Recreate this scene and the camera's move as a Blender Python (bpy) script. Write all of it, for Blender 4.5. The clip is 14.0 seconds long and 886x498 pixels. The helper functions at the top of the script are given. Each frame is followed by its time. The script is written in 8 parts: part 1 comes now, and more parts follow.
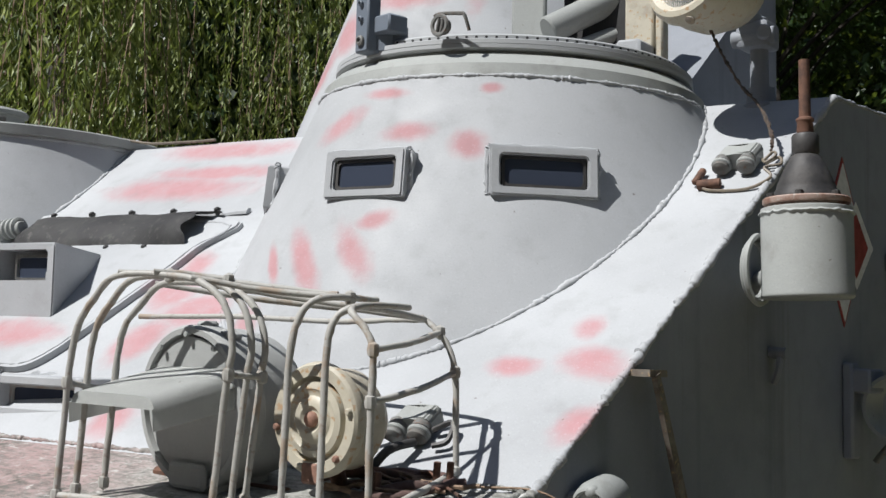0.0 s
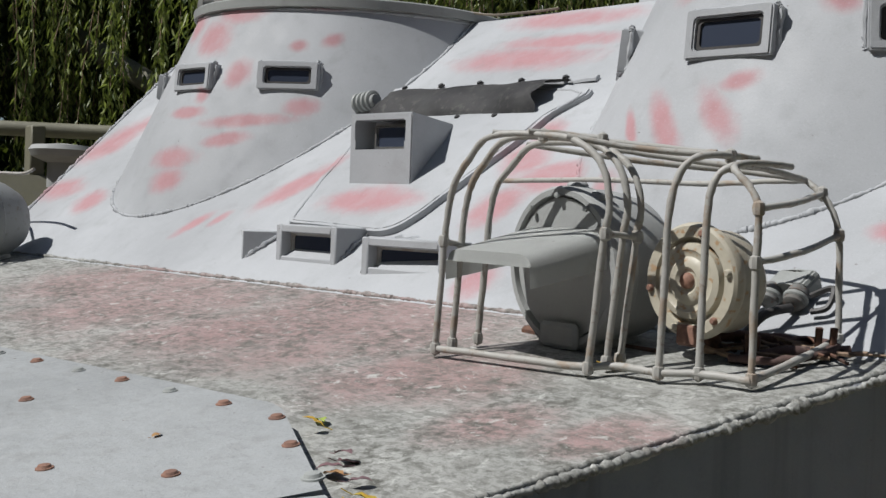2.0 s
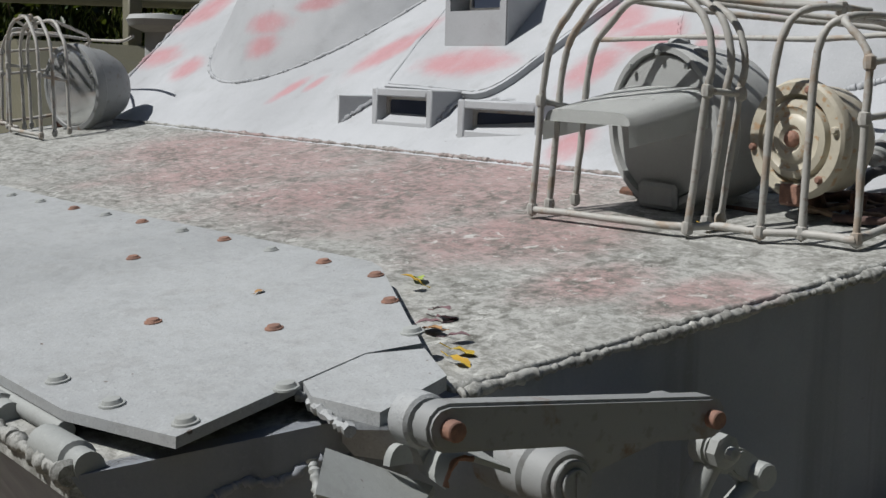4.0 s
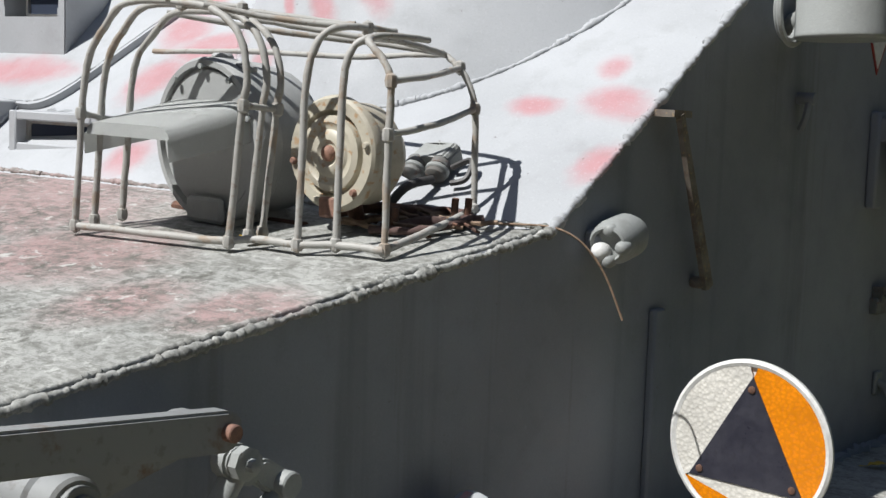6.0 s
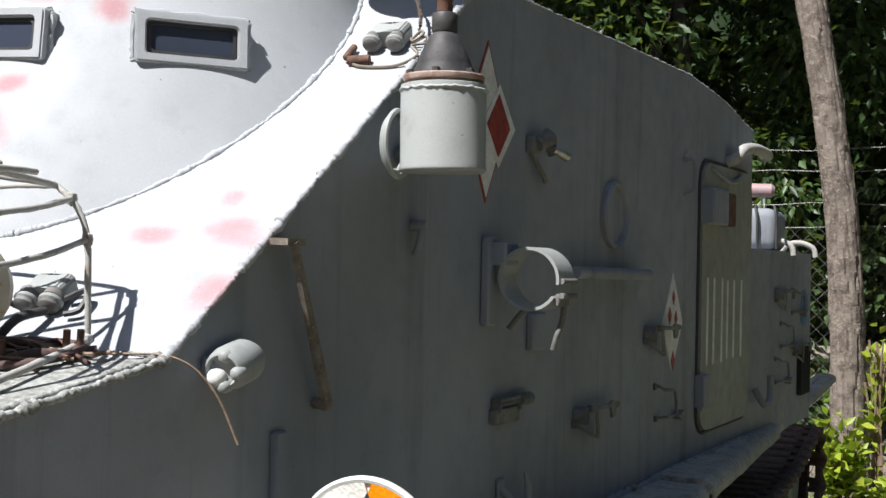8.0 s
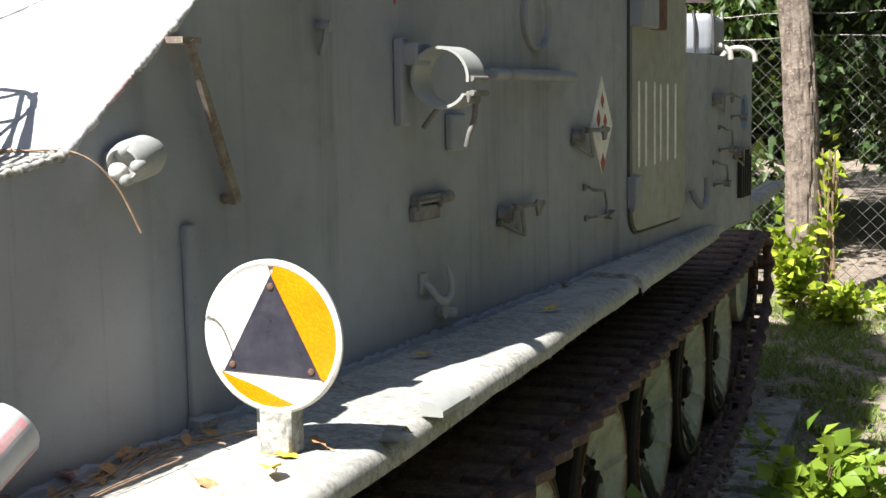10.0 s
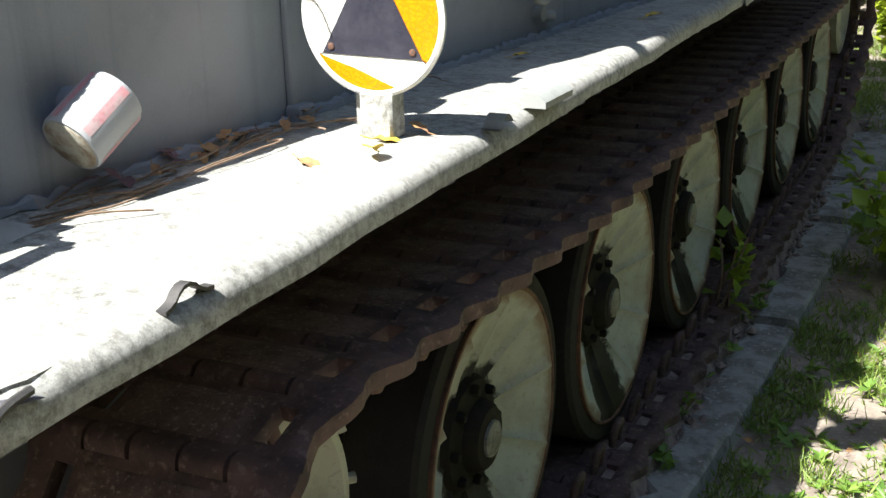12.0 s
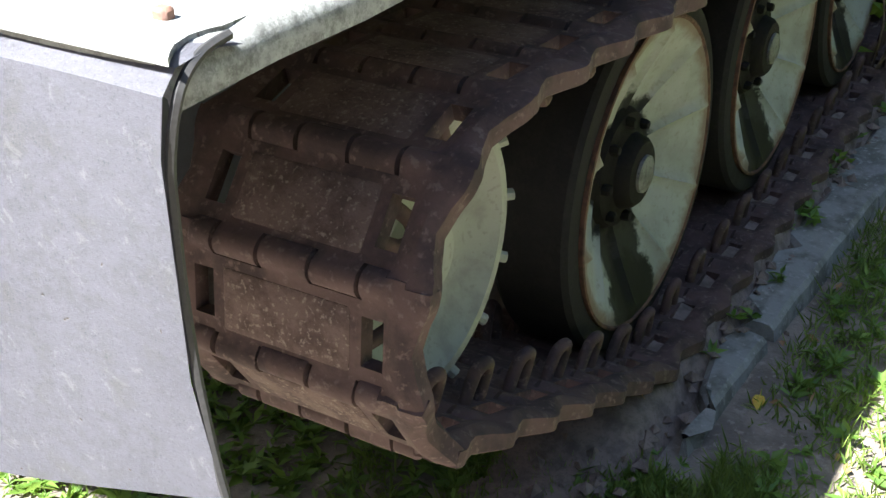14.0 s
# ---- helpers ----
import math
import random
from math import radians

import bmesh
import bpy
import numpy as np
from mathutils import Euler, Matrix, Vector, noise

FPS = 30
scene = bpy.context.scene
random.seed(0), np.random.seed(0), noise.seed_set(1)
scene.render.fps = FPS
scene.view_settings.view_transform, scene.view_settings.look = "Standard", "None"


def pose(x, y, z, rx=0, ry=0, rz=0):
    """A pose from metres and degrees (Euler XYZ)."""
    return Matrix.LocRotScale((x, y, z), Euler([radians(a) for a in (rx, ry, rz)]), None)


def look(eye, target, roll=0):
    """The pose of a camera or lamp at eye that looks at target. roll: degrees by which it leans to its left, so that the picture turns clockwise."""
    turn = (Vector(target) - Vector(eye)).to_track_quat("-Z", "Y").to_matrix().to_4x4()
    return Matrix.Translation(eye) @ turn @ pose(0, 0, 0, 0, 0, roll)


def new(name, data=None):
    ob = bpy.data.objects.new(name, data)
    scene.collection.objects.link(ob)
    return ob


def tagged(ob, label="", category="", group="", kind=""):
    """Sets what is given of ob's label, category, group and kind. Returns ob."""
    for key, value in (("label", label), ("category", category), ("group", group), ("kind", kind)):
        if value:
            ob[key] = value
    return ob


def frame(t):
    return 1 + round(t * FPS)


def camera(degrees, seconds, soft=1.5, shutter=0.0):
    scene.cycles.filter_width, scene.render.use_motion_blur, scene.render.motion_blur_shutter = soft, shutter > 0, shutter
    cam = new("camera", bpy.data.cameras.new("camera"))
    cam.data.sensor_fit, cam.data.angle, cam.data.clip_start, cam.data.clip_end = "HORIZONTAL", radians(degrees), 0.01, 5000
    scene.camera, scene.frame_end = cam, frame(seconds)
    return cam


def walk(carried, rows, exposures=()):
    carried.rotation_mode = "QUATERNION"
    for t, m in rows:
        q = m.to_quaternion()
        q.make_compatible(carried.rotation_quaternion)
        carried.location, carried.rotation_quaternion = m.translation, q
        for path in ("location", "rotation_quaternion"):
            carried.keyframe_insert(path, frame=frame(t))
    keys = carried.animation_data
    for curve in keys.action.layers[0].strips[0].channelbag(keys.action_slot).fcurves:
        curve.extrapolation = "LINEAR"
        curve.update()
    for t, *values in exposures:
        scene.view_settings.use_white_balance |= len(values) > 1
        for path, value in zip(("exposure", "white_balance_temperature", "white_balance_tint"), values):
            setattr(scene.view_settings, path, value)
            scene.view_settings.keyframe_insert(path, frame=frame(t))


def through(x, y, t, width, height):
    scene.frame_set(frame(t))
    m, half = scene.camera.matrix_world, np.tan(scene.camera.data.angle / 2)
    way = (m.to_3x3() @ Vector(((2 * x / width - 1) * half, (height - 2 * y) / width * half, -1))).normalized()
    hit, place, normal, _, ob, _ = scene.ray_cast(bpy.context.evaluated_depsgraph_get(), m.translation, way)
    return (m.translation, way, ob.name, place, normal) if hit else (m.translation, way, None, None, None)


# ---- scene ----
cam = camera(40.42, 14.0)
PATH = [
    (0, (-0.011, 0.210, 1.674), (-1.224, 1.788, 1.877), 1.15),
    (0.5, (-0.032, 0.205, 1.667), (-1.345, 1.706, 1.811), 1.49),
    (1, (-0.056, 0.194, 1.660), (-1.461, 1.614, 1.751), 1.74),
    (1.5, (-0.074, 0.182, 1.652), (-1.568, 1.511, 1.694), 1.86),
    (2, (-0.086, 0.169, 1.644), (-1.664, 1.398, 1.637), 1.95),
    (2.2, (-0.087, 0.163, 1.643), (-1.698, 1.348, 1.615), 1.86),
    (4.3, (-0.091, 0.173, 1.629), (-1.737, 1.281, 1.378), 1.30),
    (4.5, (-0.088, 0.180, 1.628), (-1.699, 1.336, 1.366), 1.41),
    (5, (-0.070, 0.202, 1.627), (-1.567, 1.500, 1.353), 1.57),
    (5.5, (-0.049, 0.222, 1.626), (-1.419, 1.657, 1.366), 1.75),
    (6, (-0.028, 0.237, 1.640), (-1.260, 1.801, 1.448), 2.01),
    (6.5, (-0.015, 0.244, 1.648), (-1.100, 1.923, 1.595), 2.30),
    (7, (0.018, 0.242, 1.649), (-0.947, 1.993, 1.709), 1.91),
    (7.5, (0.043, 0.238, 1.649), (-0.816, 2.042, 1.723), 1.36),
    (8, (0.064, 0.234, 1.651), (-0.715, 2.076, 1.675), 1.18),
    (8.2, (0.080, 0.231, 1.646), (-0.679, 2.081, 1.647), 0.91),
    (10.3, (0.207, 0.208, 1.573), (-0.529, 2.042, 1.270), -1.52),
    (10.5, (0.207, 0.211, 1.565), (-0.536, 2.036, 1.221), -1.41),
    (11, (0.193, 0.226, 1.540), (-0.574, 2.018, 1.092), -1.28),
    (11.5, (0.174, 0.233, 1.508), (-0.623, 1.984, 0.961), -1.60),
    (12, (0.152, 0.227, 1.479), (-0.674, 1.930, 0.832), -1.77),
    (12.5, (0.136, 0.217, 1.456), (-0.729, 1.859, 0.710), -1.61),
    (13, (0.119, 0.209, 1.430), (-0.777, 1.787, 0.590), -1.62),
    (13.5, (0.101, 0.202, 1.410), (-0.816, 1.714, 0.476), -1.36),
    (14, (0.066, 0.209, 1.375), (-0.850, 1.691, 0.392), -1.26),
]
walk(cam, [(t, look(eye, target, roll)) for t, eye, target, roll in PATH], exposures=[(0.0, 0.4, 6300, 10), (2.0, 0.0, 6300, 10), (4.5, 0.05, 6300, 10), (5.3, 0.15, 6250, 10), (6.0, 0.45, 6250, 10), (6.5, 0.5, 6250, 10), (7.5, 0.64, 6200, 10), (8.2, 1.08, 6250, 11), (9.4, 1.5, 6500, 10), (10.4, 1.92, 6600, 10), (11.5, 2.0, 6550, 9), (12.5, 1.85, 6300, 8), (13.2, 2.2, 6200, 8), (14.0, 2.62, 6000, 8)])

# ---- world, sun ----
SUN_AZ, SUN_EL = 24.0, 54.0        # the light travels towards +x, +y
world = bpy.data.worlds.new("sky")
scene.world = world
world.use_nodes = True
wn = world.node_tree
sky = wn.nodes.new("ShaderNodeTexSky")
sky.sky_type, sky.sun_disc = "NISHITA", False
sky.sun_elevation, sky.sun_rotation = radians(SUN_EL), radians(180 + SUN_AZ)
wn.links.new(sky.outputs[0], wn.nodes["Background"].inputs[0])
wn.nodes["Background"].inputs[1].default_value = 0.050
lamp = bpy.data.lights.new("sun", "SUN")
lamp.energy, lamp.angle, lamp.color = 4.6, radians(0.55), (1.0, 0.965, 0.915)
sun = new("sun", lamp)
sun.matrix_basis = look((0, 0, 8), (math.sin(radians(SUN_AZ)) * math.cos(radians(SUN_EL)), math.cos(radians(SUN_AZ)) * math.cos(radians(SUN_EL)), 8 - math.sin(radians(SUN_EL))))

# ---- frames of reference ----
# The upper hull is laid out from its front corner: a = across (to the right), b = backwards, c = up.
HULL = Matrix(((1, 0, 0, -0.870), (0.108, 1, 0, 1.527), (-0.0246, 0, 1, 1.518), (0, 0, 0, 1)))
MID = -1.34            # centre line, in a
WALL = 0.0985          # the side wall opens outwards to the rear
GLACIS, PLATE = 0.18, 0.785


def hul(a, b, c):
    return HULL @ Vector((a, b, c))


# ---- mesh helpers ----
rnd = random.Random(7)


def box(bm, lo, hi, m=None, bevel=0.0, seg=1):
    """A box from corner to corner, with bevelled edges."""
    v = [bm.verts.new((x, y, z)) for x in (lo[0], hi[0]) for y in (lo[1], hi[1]) for z in (lo[2], hi[2])]
    f = [bm.faces.new([v[i] for i in q]) for q in ((0, 1, 3, 2), (4, 6, 7, 5), (0, 4, 5, 1), (2, 3, 7, 6), (0, 2, 6, 4), (1, 5, 7, 3))]
    geom = v
    if bevel:
        e = list({e for q in f for e in q.edges})
        r = bmesh.ops.bevel(bm, geom=e, offset=bevel, segments=seg, profile=0.5, affect="EDGES")
        geom = list({q for x in r["faces"] for q in x.verts} | {q for q in v if q.is_valid} | {q for x in f if x.is_valid for q in x.verts})
    if m is not None:
        bmesh.ops.transform(bm, matrix=m, verts=geom)
    return geom


def basis(axis):
    w = Vector(axis).normalized()
    u = w.orthogonal().normalized()
    return u, w.cross(u), w


def lathe(bm, profile, origin, axis, seg=24, m=None, squash=(1, 1)):
    """Turns (radius, height) pairs round an axis. A radius of 0 closes the end."""
    u, v, w = basis(axis)
    o = Vector(origin)
    rings = []
    for r, h in profile:
        if r <= 1e-6:
            rings.append([bm.verts.new(o + w * h)])
        else:
            rings.append([bm.verts.new(o + w * h + (u * math.cos(t) * squash[0] + v * math.sin(t) * squash[1]) * r) for t in (2 * math.pi * k / seg for k in range(seg))])
    for p, q in zip(rings, rings[1:]):
        for k in range(seg):
            a, b, c, d = p[k % len(p)], p[(k + 1) % len(p)], q[(k + 1) % len(q)], q[k % len(q)]
            face = []
            for x in (a, b, c, d):
                if x not in face:
                    face.append(x)
            if len(face) > 2:
                bm.faces.new(face)
    out = [x for ring in rings for x in ring]
    if m is not None:
        bmesh.ops.transform(bm, matrix=m, verts=out)
    return out


def rod(bm, p0, p1, r0, r1=None, seg=14, lip=0.0):
    """A round bar between two points, with closed, slightly rounded ends."""
    p0, p1 = Vector(p0), Vector(p1)
    h, r1 = (p1 - p0).length, r0 if r1 is None else r1
    e = lip or min(r0, r1, h) * 0.12
    lathe(bm, [(0, 0), (r0 - e, 0), (r0, e), (r1, h - e), (r1 - e, h), (0, h)], p0, p1 - p0, seg)


def smooth_path(pts, n=6, closed=False):
    """A Catmull-Rom curve through the points."""
    pts = [Vector(p) for p in pts]
    out, count = [], len(pts)
    for i in range(count if closed else count - 1):
        if closed:
            p0, p1, p2, p3 = (pts[(i + k - 1) % count] for k in range(4))
        else:
            p0, p1, p2, p3 = pts[max(i - 1, 0)], pts[i], pts[i + 1], pts[min(i + 2, count - 1)]
        for k in range(n):
            t = k / n
            out.append(0.5 * ((2 * p1) + (p2 - p0) * t + (2 * p0 - 5 * p1 + 4 * p2 - p3) * t * t + (3 * p1 - p0 - 3 * p2 + p3) * t ** 3))
    if not closed:
        out.append(pts[-1])
    return out


def tube(bm, pts, r, seg=8, closed=False, jitter=0.0, rough=0.0, flat=1.0):
    """A pipe along a line; rough varies its radius, jitter its course."""
    seg = max(seg, 10) if seg > 6 else seg
    pts = [Vector(p) for p in pts]
    n = len(pts)
    u = None
    rings = []
    for i, p in enumerate(pts):
        a, b = (pts[i - 1] if i or closed else p), (pts[(i + 1) % n] if i < n - 1 or closed else p)
        w = (b - a).normalized() if (b - a).length > 1e-9 else Vector((0, 0, 1))
        u = w.orthogonal().normalized() if u is None else (u - w * u.dot(w)).normalized()
        v = w.cross(u)
        rr = (r[i] if isinstance(r, (list, tuple)) else r) * (1 + rough * (rnd.random() - 0.5) * 2)
        q = p + Vector((rnd.uniform(-1, 1), rnd.uniform(-1, 1), rnd.uniform(-1, 1))) * jitter
        rings.append([bm.verts.new(q + (u * math.cos(t) + v * math.sin(t) * flat) * rr) for t in (2 * math.pi * k / seg for k in range(seg))])
    for i in range(n if closed else n - 1):
        p, q = rings[i], rings[(i + 1) % n]
        for k in range(seg):
            bm.faces.new((p[k], p[(k + 1) % seg], q[(k + 1) % seg], q[k]))
    if not closed:
        bm.faces.new(rings[0][::-1])
        bm.faces.new(rings[-1])
    return rings


def prism(bm, poly, push):
    """A flat polygon pushed along a vector, closed on all sides."""
    push = Vector(push)
    a = [bm.verts.new(Vector(p)) for p in poly]
    b = [bm.verts.new(Vector(p) + push) for p in poly]
    bm.faces.new(a[::-1])
    bm.faces.new(b)
    n = len(a)
    for k in range(n):
        bm.faces.new((a[k], a[(k + 1) % n], b[(k + 1) % n], b[k]))
    return a + b


def rounded(w, h, r, n=4):
    """A rounded rectangle about the origin, as (x, y) pairs."""
    out = []
    for cx, cy, t0 in ((w / 2 - r, h / 2 - r, 0), (-w / 2 + r, h / 2 - r, 90), (-w / 2 + r, -h / 2 + r, 180), (w / 2 - r, -h / 2 + r, 270)):
        for k in range(n + 1):
            t = radians(t0 + 90 * k / n)
            out.append((cx + r * math.cos(t), cy + r * math.sin(t)))
    return out


WORLD_OF = {}


def link_mesh(name, mesh, parent, m):
    ob = new(name, mesh)
    if parent is not None:
        ob.parent = parent
        ob.matrix_parent_inverse = WORLD_OF[parent.name].inverted()
    ob.matrix_basis = m
    WORLD_OF[ob.name] = m.copy()
    return ob


def finish(name, bm, mat, angle=38, m=None):
    if m is not None:
        bmesh.ops.transform(bm, matrix=m, verts=bm.verts)
    bmesh.ops.recalc_face_normals(bm, faces=bm.faces)
    mesh = bpy.data.meshes.new(name)
    bm.to_mesh(mesh)
    bm.free()
    mesh.materials.append(mat)
    mesh.shade_smooth()
    mesh.set_sharp_from_angle(angle=radians(angle))
    return mesh


def part(name, bm, mat, parent, label="", m=None, angle=38):
    """One mesh object under a thing or a part, with its origin in its middle."""
    if m is not None:
        bmesh.ops.transform(bm, matrix=m, verts=bm.verts)
    bmesh.ops.recalc_face_normals(bm, faces=bm.faces)
    c = sum((v.co for v in bm.verts), Vector()) / max(len(bm.verts), 1)
    mesh = finish(name, bm, mat, angle, Matrix.Translation(-c))
    ob = link_mesh(name, mesh, parent, Matrix.Translation(c))
    if label:
        tagged(ob, label)
    return ob


def thing(name, at, label, category, group="", kind=""):
    ob = new(name)
    ob.matrix_basis = Matrix.Translation(at)
    ob.empty_display_size = 0.1
    WORLD_OF[ob.name] = ob.matrix_basis.copy()
    return tagged(ob, label, category, group, kind)


def solid(name, bm, mat, label, category, group="", kind="", m=None, angle=38):
    return tagged(part(name, bm, mat, None, "", m, angle), label, category, group, kind)


def mesh_of(name, verts, faces, mat, smooth=False):
    mesh = bpy.data.meshes.new(name)
    mesh.from_pydata(verts, [], faces)
    mesh.materials.append(mat)
    if smooth:
        mesh.shade_smooth()
    return mesh


# ---- materials ----
def nodes_of(name):
    mat = bpy.data.materials.new(name)
    mat.use_nodes = True
    nt = mat.node_tree
    return mat, nt, nt.nodes["Principled BSDF"]


def value_noise(nt, coord, scale, detail=4, rough=0.55, stretch=None, distort=0.0):
    if stretch:
        mp = nt.nodes.new("ShaderNodeMapping")
        mp.inputs["Scale"].default_value = stretch
        nt.links.new(coord, mp.inputs["Vector"])
        coord = mp.outputs[0]
    n = nt.nodes.new("ShaderNodeTexNoise")
    n.inputs["Scale"].default_value, n.inputs["Detail"].default_value = scale, detail
    n.inputs["Roughness"].default_value, n.inputs["Distortion"].default_value = rough, distort
    nt.links.new(coord, n.inputs["Vector"])
    return n.outputs[0]


def ramp(nt, value, lo, hi, a=0.0, b=1.0, smooth=True):
    n = nt.nodes.new("ShaderNodeMapRange")
    n.interpolation_type = "SMOOTHSTEP" if smooth else "LINEAR"
    for k, x in zip(("From Min", "From Max", "To Min", "To Max"), (lo, hi, a, b)):
        n.inputs[k].default_value = x
    nt.links.new(value, n.inputs["Value"])
    return n.outputs[0]


def calc(nt, op, a, b=None):
    n = nt.nodes.new("ShaderNodeMath")
    n.operation = op
    for i, x in enumerate((a, b)):
        if x is None:
            continue
        if isinstance(x, (int, float)):
            n.inputs[i].default_value = x
        else:
            nt.links.new(x, n.inputs[i])
    return n.outputs[0]


def blend(nt, fac, a, b, mode="MIX"):
    n = nt.nodes.new("ShaderNodeMix")
    n.data_type, n.blend_type = "RGBA", mode
    if isinstance(fac, (int, float)):
        n.inputs[0].default_value = fac
    else:
        nt.links.new(fac, n.inputs[0])
    for i, x in ((6, a), (7, b)):
        if isinstance(x, tuple):
            n.inputs[i].default_value = (*x, 1) if len(x) == 3 else x
        else:
            nt.links.new(x, n.inputs[i])
    return n.outputs[2]


def bump(nt, bsdf, height, strength, distance):
    n = nt.nodes.new("ShaderNodeBump")
    n.inputs["Strength"].default_value, n.inputs["Distance"].default_value = strength, distance
    nt.links.new(height, n.inputs["Height"])
    nt.links.new(n.outputs[0], bsdf.inputs["Normal"])


def place(nt):
    return nt.nodes.new("ShaderNodeNewGeometry").outputs["Position"]


def streaks(nt, pos, scale, lo, hi):
    """Long run-down marks."""
    n = value_noise(nt, pos, scale, 5, 0.6, (1.0, 1.0, 0.05))
    return ramp(nt, n, lo, hi)


def sprayed(nt, pos, spots):
    """Soft-edged sprayed marks: centre (a, b, c) on the hull, half sizes across and up."""
    total = None
    warp = value_noise(nt, pos, 7.0, 3, 0.6)
    grain = value_noise(nt, pos, 60.0, 2, 0.6)
    for a, b, c, ra, rc, slant in spots:
        o = hul(a, b, c)
        sub = nt.nodes.new("ShaderNodeVectorMath")
        sub.operation = "SUBTRACT"
        nt.links.new(pos, sub.inputs[0])
        sub.inputs[1].default_value = o
        mp = nt.nodes.new("ShaderNodeMapping")
        mp.inputs["Rotation"].default_value = (0, radians(slant), 0)
        mp.vector_type = "TEXTURE"
        mp.inputs["Scale"].default_value = (ra * 1.3, max(ra, rc) * 2.0, rc * 1.3)
        nt.links.new(sub.outputs[0], mp.inputs[0])
        ln = nt.nodes.new("ShaderNodeVectorMath")
        ln.operation = "LENGTH"
        nt.links.new(mp.outputs[0], ln.inputs[0])
        d = calc(nt, "ADD", ln.outputs["Value"], calc(nt, "MULTIPLY", calc(nt, "SUBTRACT", warp, 0.5), 1.1))
        d = calc(nt, "ADD", d, calc(nt, "MULTIPLY", calc(nt, "SUBTRACT", grain, 0.5), 0.35))
        m = ramp(nt, d, 1.22, 0.30)
        total = m if total is None else calc(nt, "MAXIMUM", total, m)
    return total


def paint_material(name, base=(0.335, 0.35, 0.345), spots=None, dirt=0.5, runs=0.0, rough=0.5, lichen=0.0, pits=0.5, pink=(0.43, 0.185, 0.20), strength=0.8, grain=1.0):
    """Thick brushed and sprayed grey paint with dust, scuffs, runs and rust pinholes."""
    mat, nt, bsdf = nodes_of(name)
    pos = place(nt)
    big = value_noise(nt, pos, 2.3, 4, 0.55)
    mid = value_noise(nt, pos, 17.0, 5, 0.6)
    fine = value_noise(nt, pos, 150.0, 3, 0.6)
    col = blend(nt, ramp(nt, big, 0.3, 0.7), tuple(x * 0.88 for x in base), tuple(min(x * 1.12, 0.9) for x in base))
    if spots:
        mask = sprayed(nt, pos, spots)
        mask = calc(nt, "MULTIPLY", mask, ramp(nt, mid, 0.25, 0.6, 0.72, 0.95))
        mask = calc(nt, "MULTIPLY", mask, strength)
        col = blend(nt, mask, col, pink)
    if lichen:
        l1 = ramp(nt, value_noise(nt, pos, 6.0, 9, 0.78), 0.42, 0.60)
        l2 = ramp(nt, value_noise(nt, pos, 55.0, 6, 0.7), 0.42, 0.62)
        col = blend(nt, calc(nt, "MULTIPLY", calc(nt, "MULTIPLY", l1, l2), lichen), col, (0.10, 0.10, 0.085))
        fl = ramp(nt, value_noise(nt, pos, 105.0, 5, 0.72), 0.50, 0.59)
        fl = calc(nt, "MULTIPLY", fl, ramp(nt, value_noise(nt, pos, 7.0, 6, 0.7), 0.38, 0.60, 0.25, 0.8))
        col = blend(nt, calc(nt, "MULTIPLY", fl, 0.8 * lichen), col, (0.085, 0.085, 0.075))
        sc = ramp(nt, value_noise(nt, pos, 70.0, 5, 0.75, (0.3, 1.0, 1.0)), 0.50, 0.60)
        col = blend(nt, calc(nt, "MULTIPLY", sc, 0.55 * lichen), col, (0.13, 0.13, 0.115))
        l3 = ramp(nt, value_noise(nt, pos, 38.0, 7, 0.75, None, 0.6), 0.56, 0.66)
        col = blend(nt, calc(nt, "MULTIPLY", l3, 0.75 * lichen), col, (0.55, 0.56, 0.53))
    col = blend(nt, calc(nt, "MULTIPLY", ramp(nt, mid, 0.52, 0.75), dirt), col, (0.17, 0.165, 0.15))
    if runs:
        s = calc(nt, "MULTIPLY", streaks(nt, pos, 9.0, 0.53, 0.72), runs)
        col = blend(nt, s, col, (0.075, 0.075, 0.075))
        s2 = calc(nt, "MULTIPLY", streaks(nt, pos, 23.0, 0.58, 0.7), runs * 0.7)
        col = blend(nt, s2, col, (0.10, 0.085, 0.07))
    pin = ramp(nt, value_noise(nt, pos, 85.0, 2, 0.5), 0.74, 0.80)
    col = blend(nt, calc(nt, "MULTIPLY", pin, pits), col, (0.12, 0.09, 0.07))
    speck = value_noise(nt, pos, 330.0, 3, 0.7)
    col = blend(nt, calc(nt, "MULTIPLY", ramp(nt, speck, 0.52, 0.72), 0.38 * grain + 0.25 * lichen), col, tuple(x * 0.45 for x in base))
    col = blend(nt, calc(nt, "MULTIPLY", ramp(nt, value_noise(nt, pos, 210.0, 3, 0.7), 0.56, 0.70), 0.4 * grain), col, tuple(min(x * 1.5, 0.85) for x in base))
    nt.links.new(col, bsdf.inputs["Base Color"])
    nt.links.new(ramp(nt, mid, 0.3, 0.7, rough - 0.08, rough + 0.16), bsdf.inputs["Roughness"])
    h = calc(nt, "ADD", calc(nt, "MULTIPLY", mid, 0.28), calc(nt, "MULTIPLY", fine, 0.22))
    h = calc(nt, "ADD", h, calc(nt, "MULTIPLY", speck, 0.22))
    h = calc(nt, "SUBTRACT", h, calc(nt, "MULTIPLY", pin, 0.35 * pits))
    bsdf.inputs["Specular IOR Level"].default_value = 0.3
    bump(nt, bsdf, h, 0.15 + 0.35 * grain, 0.004)
    return mat


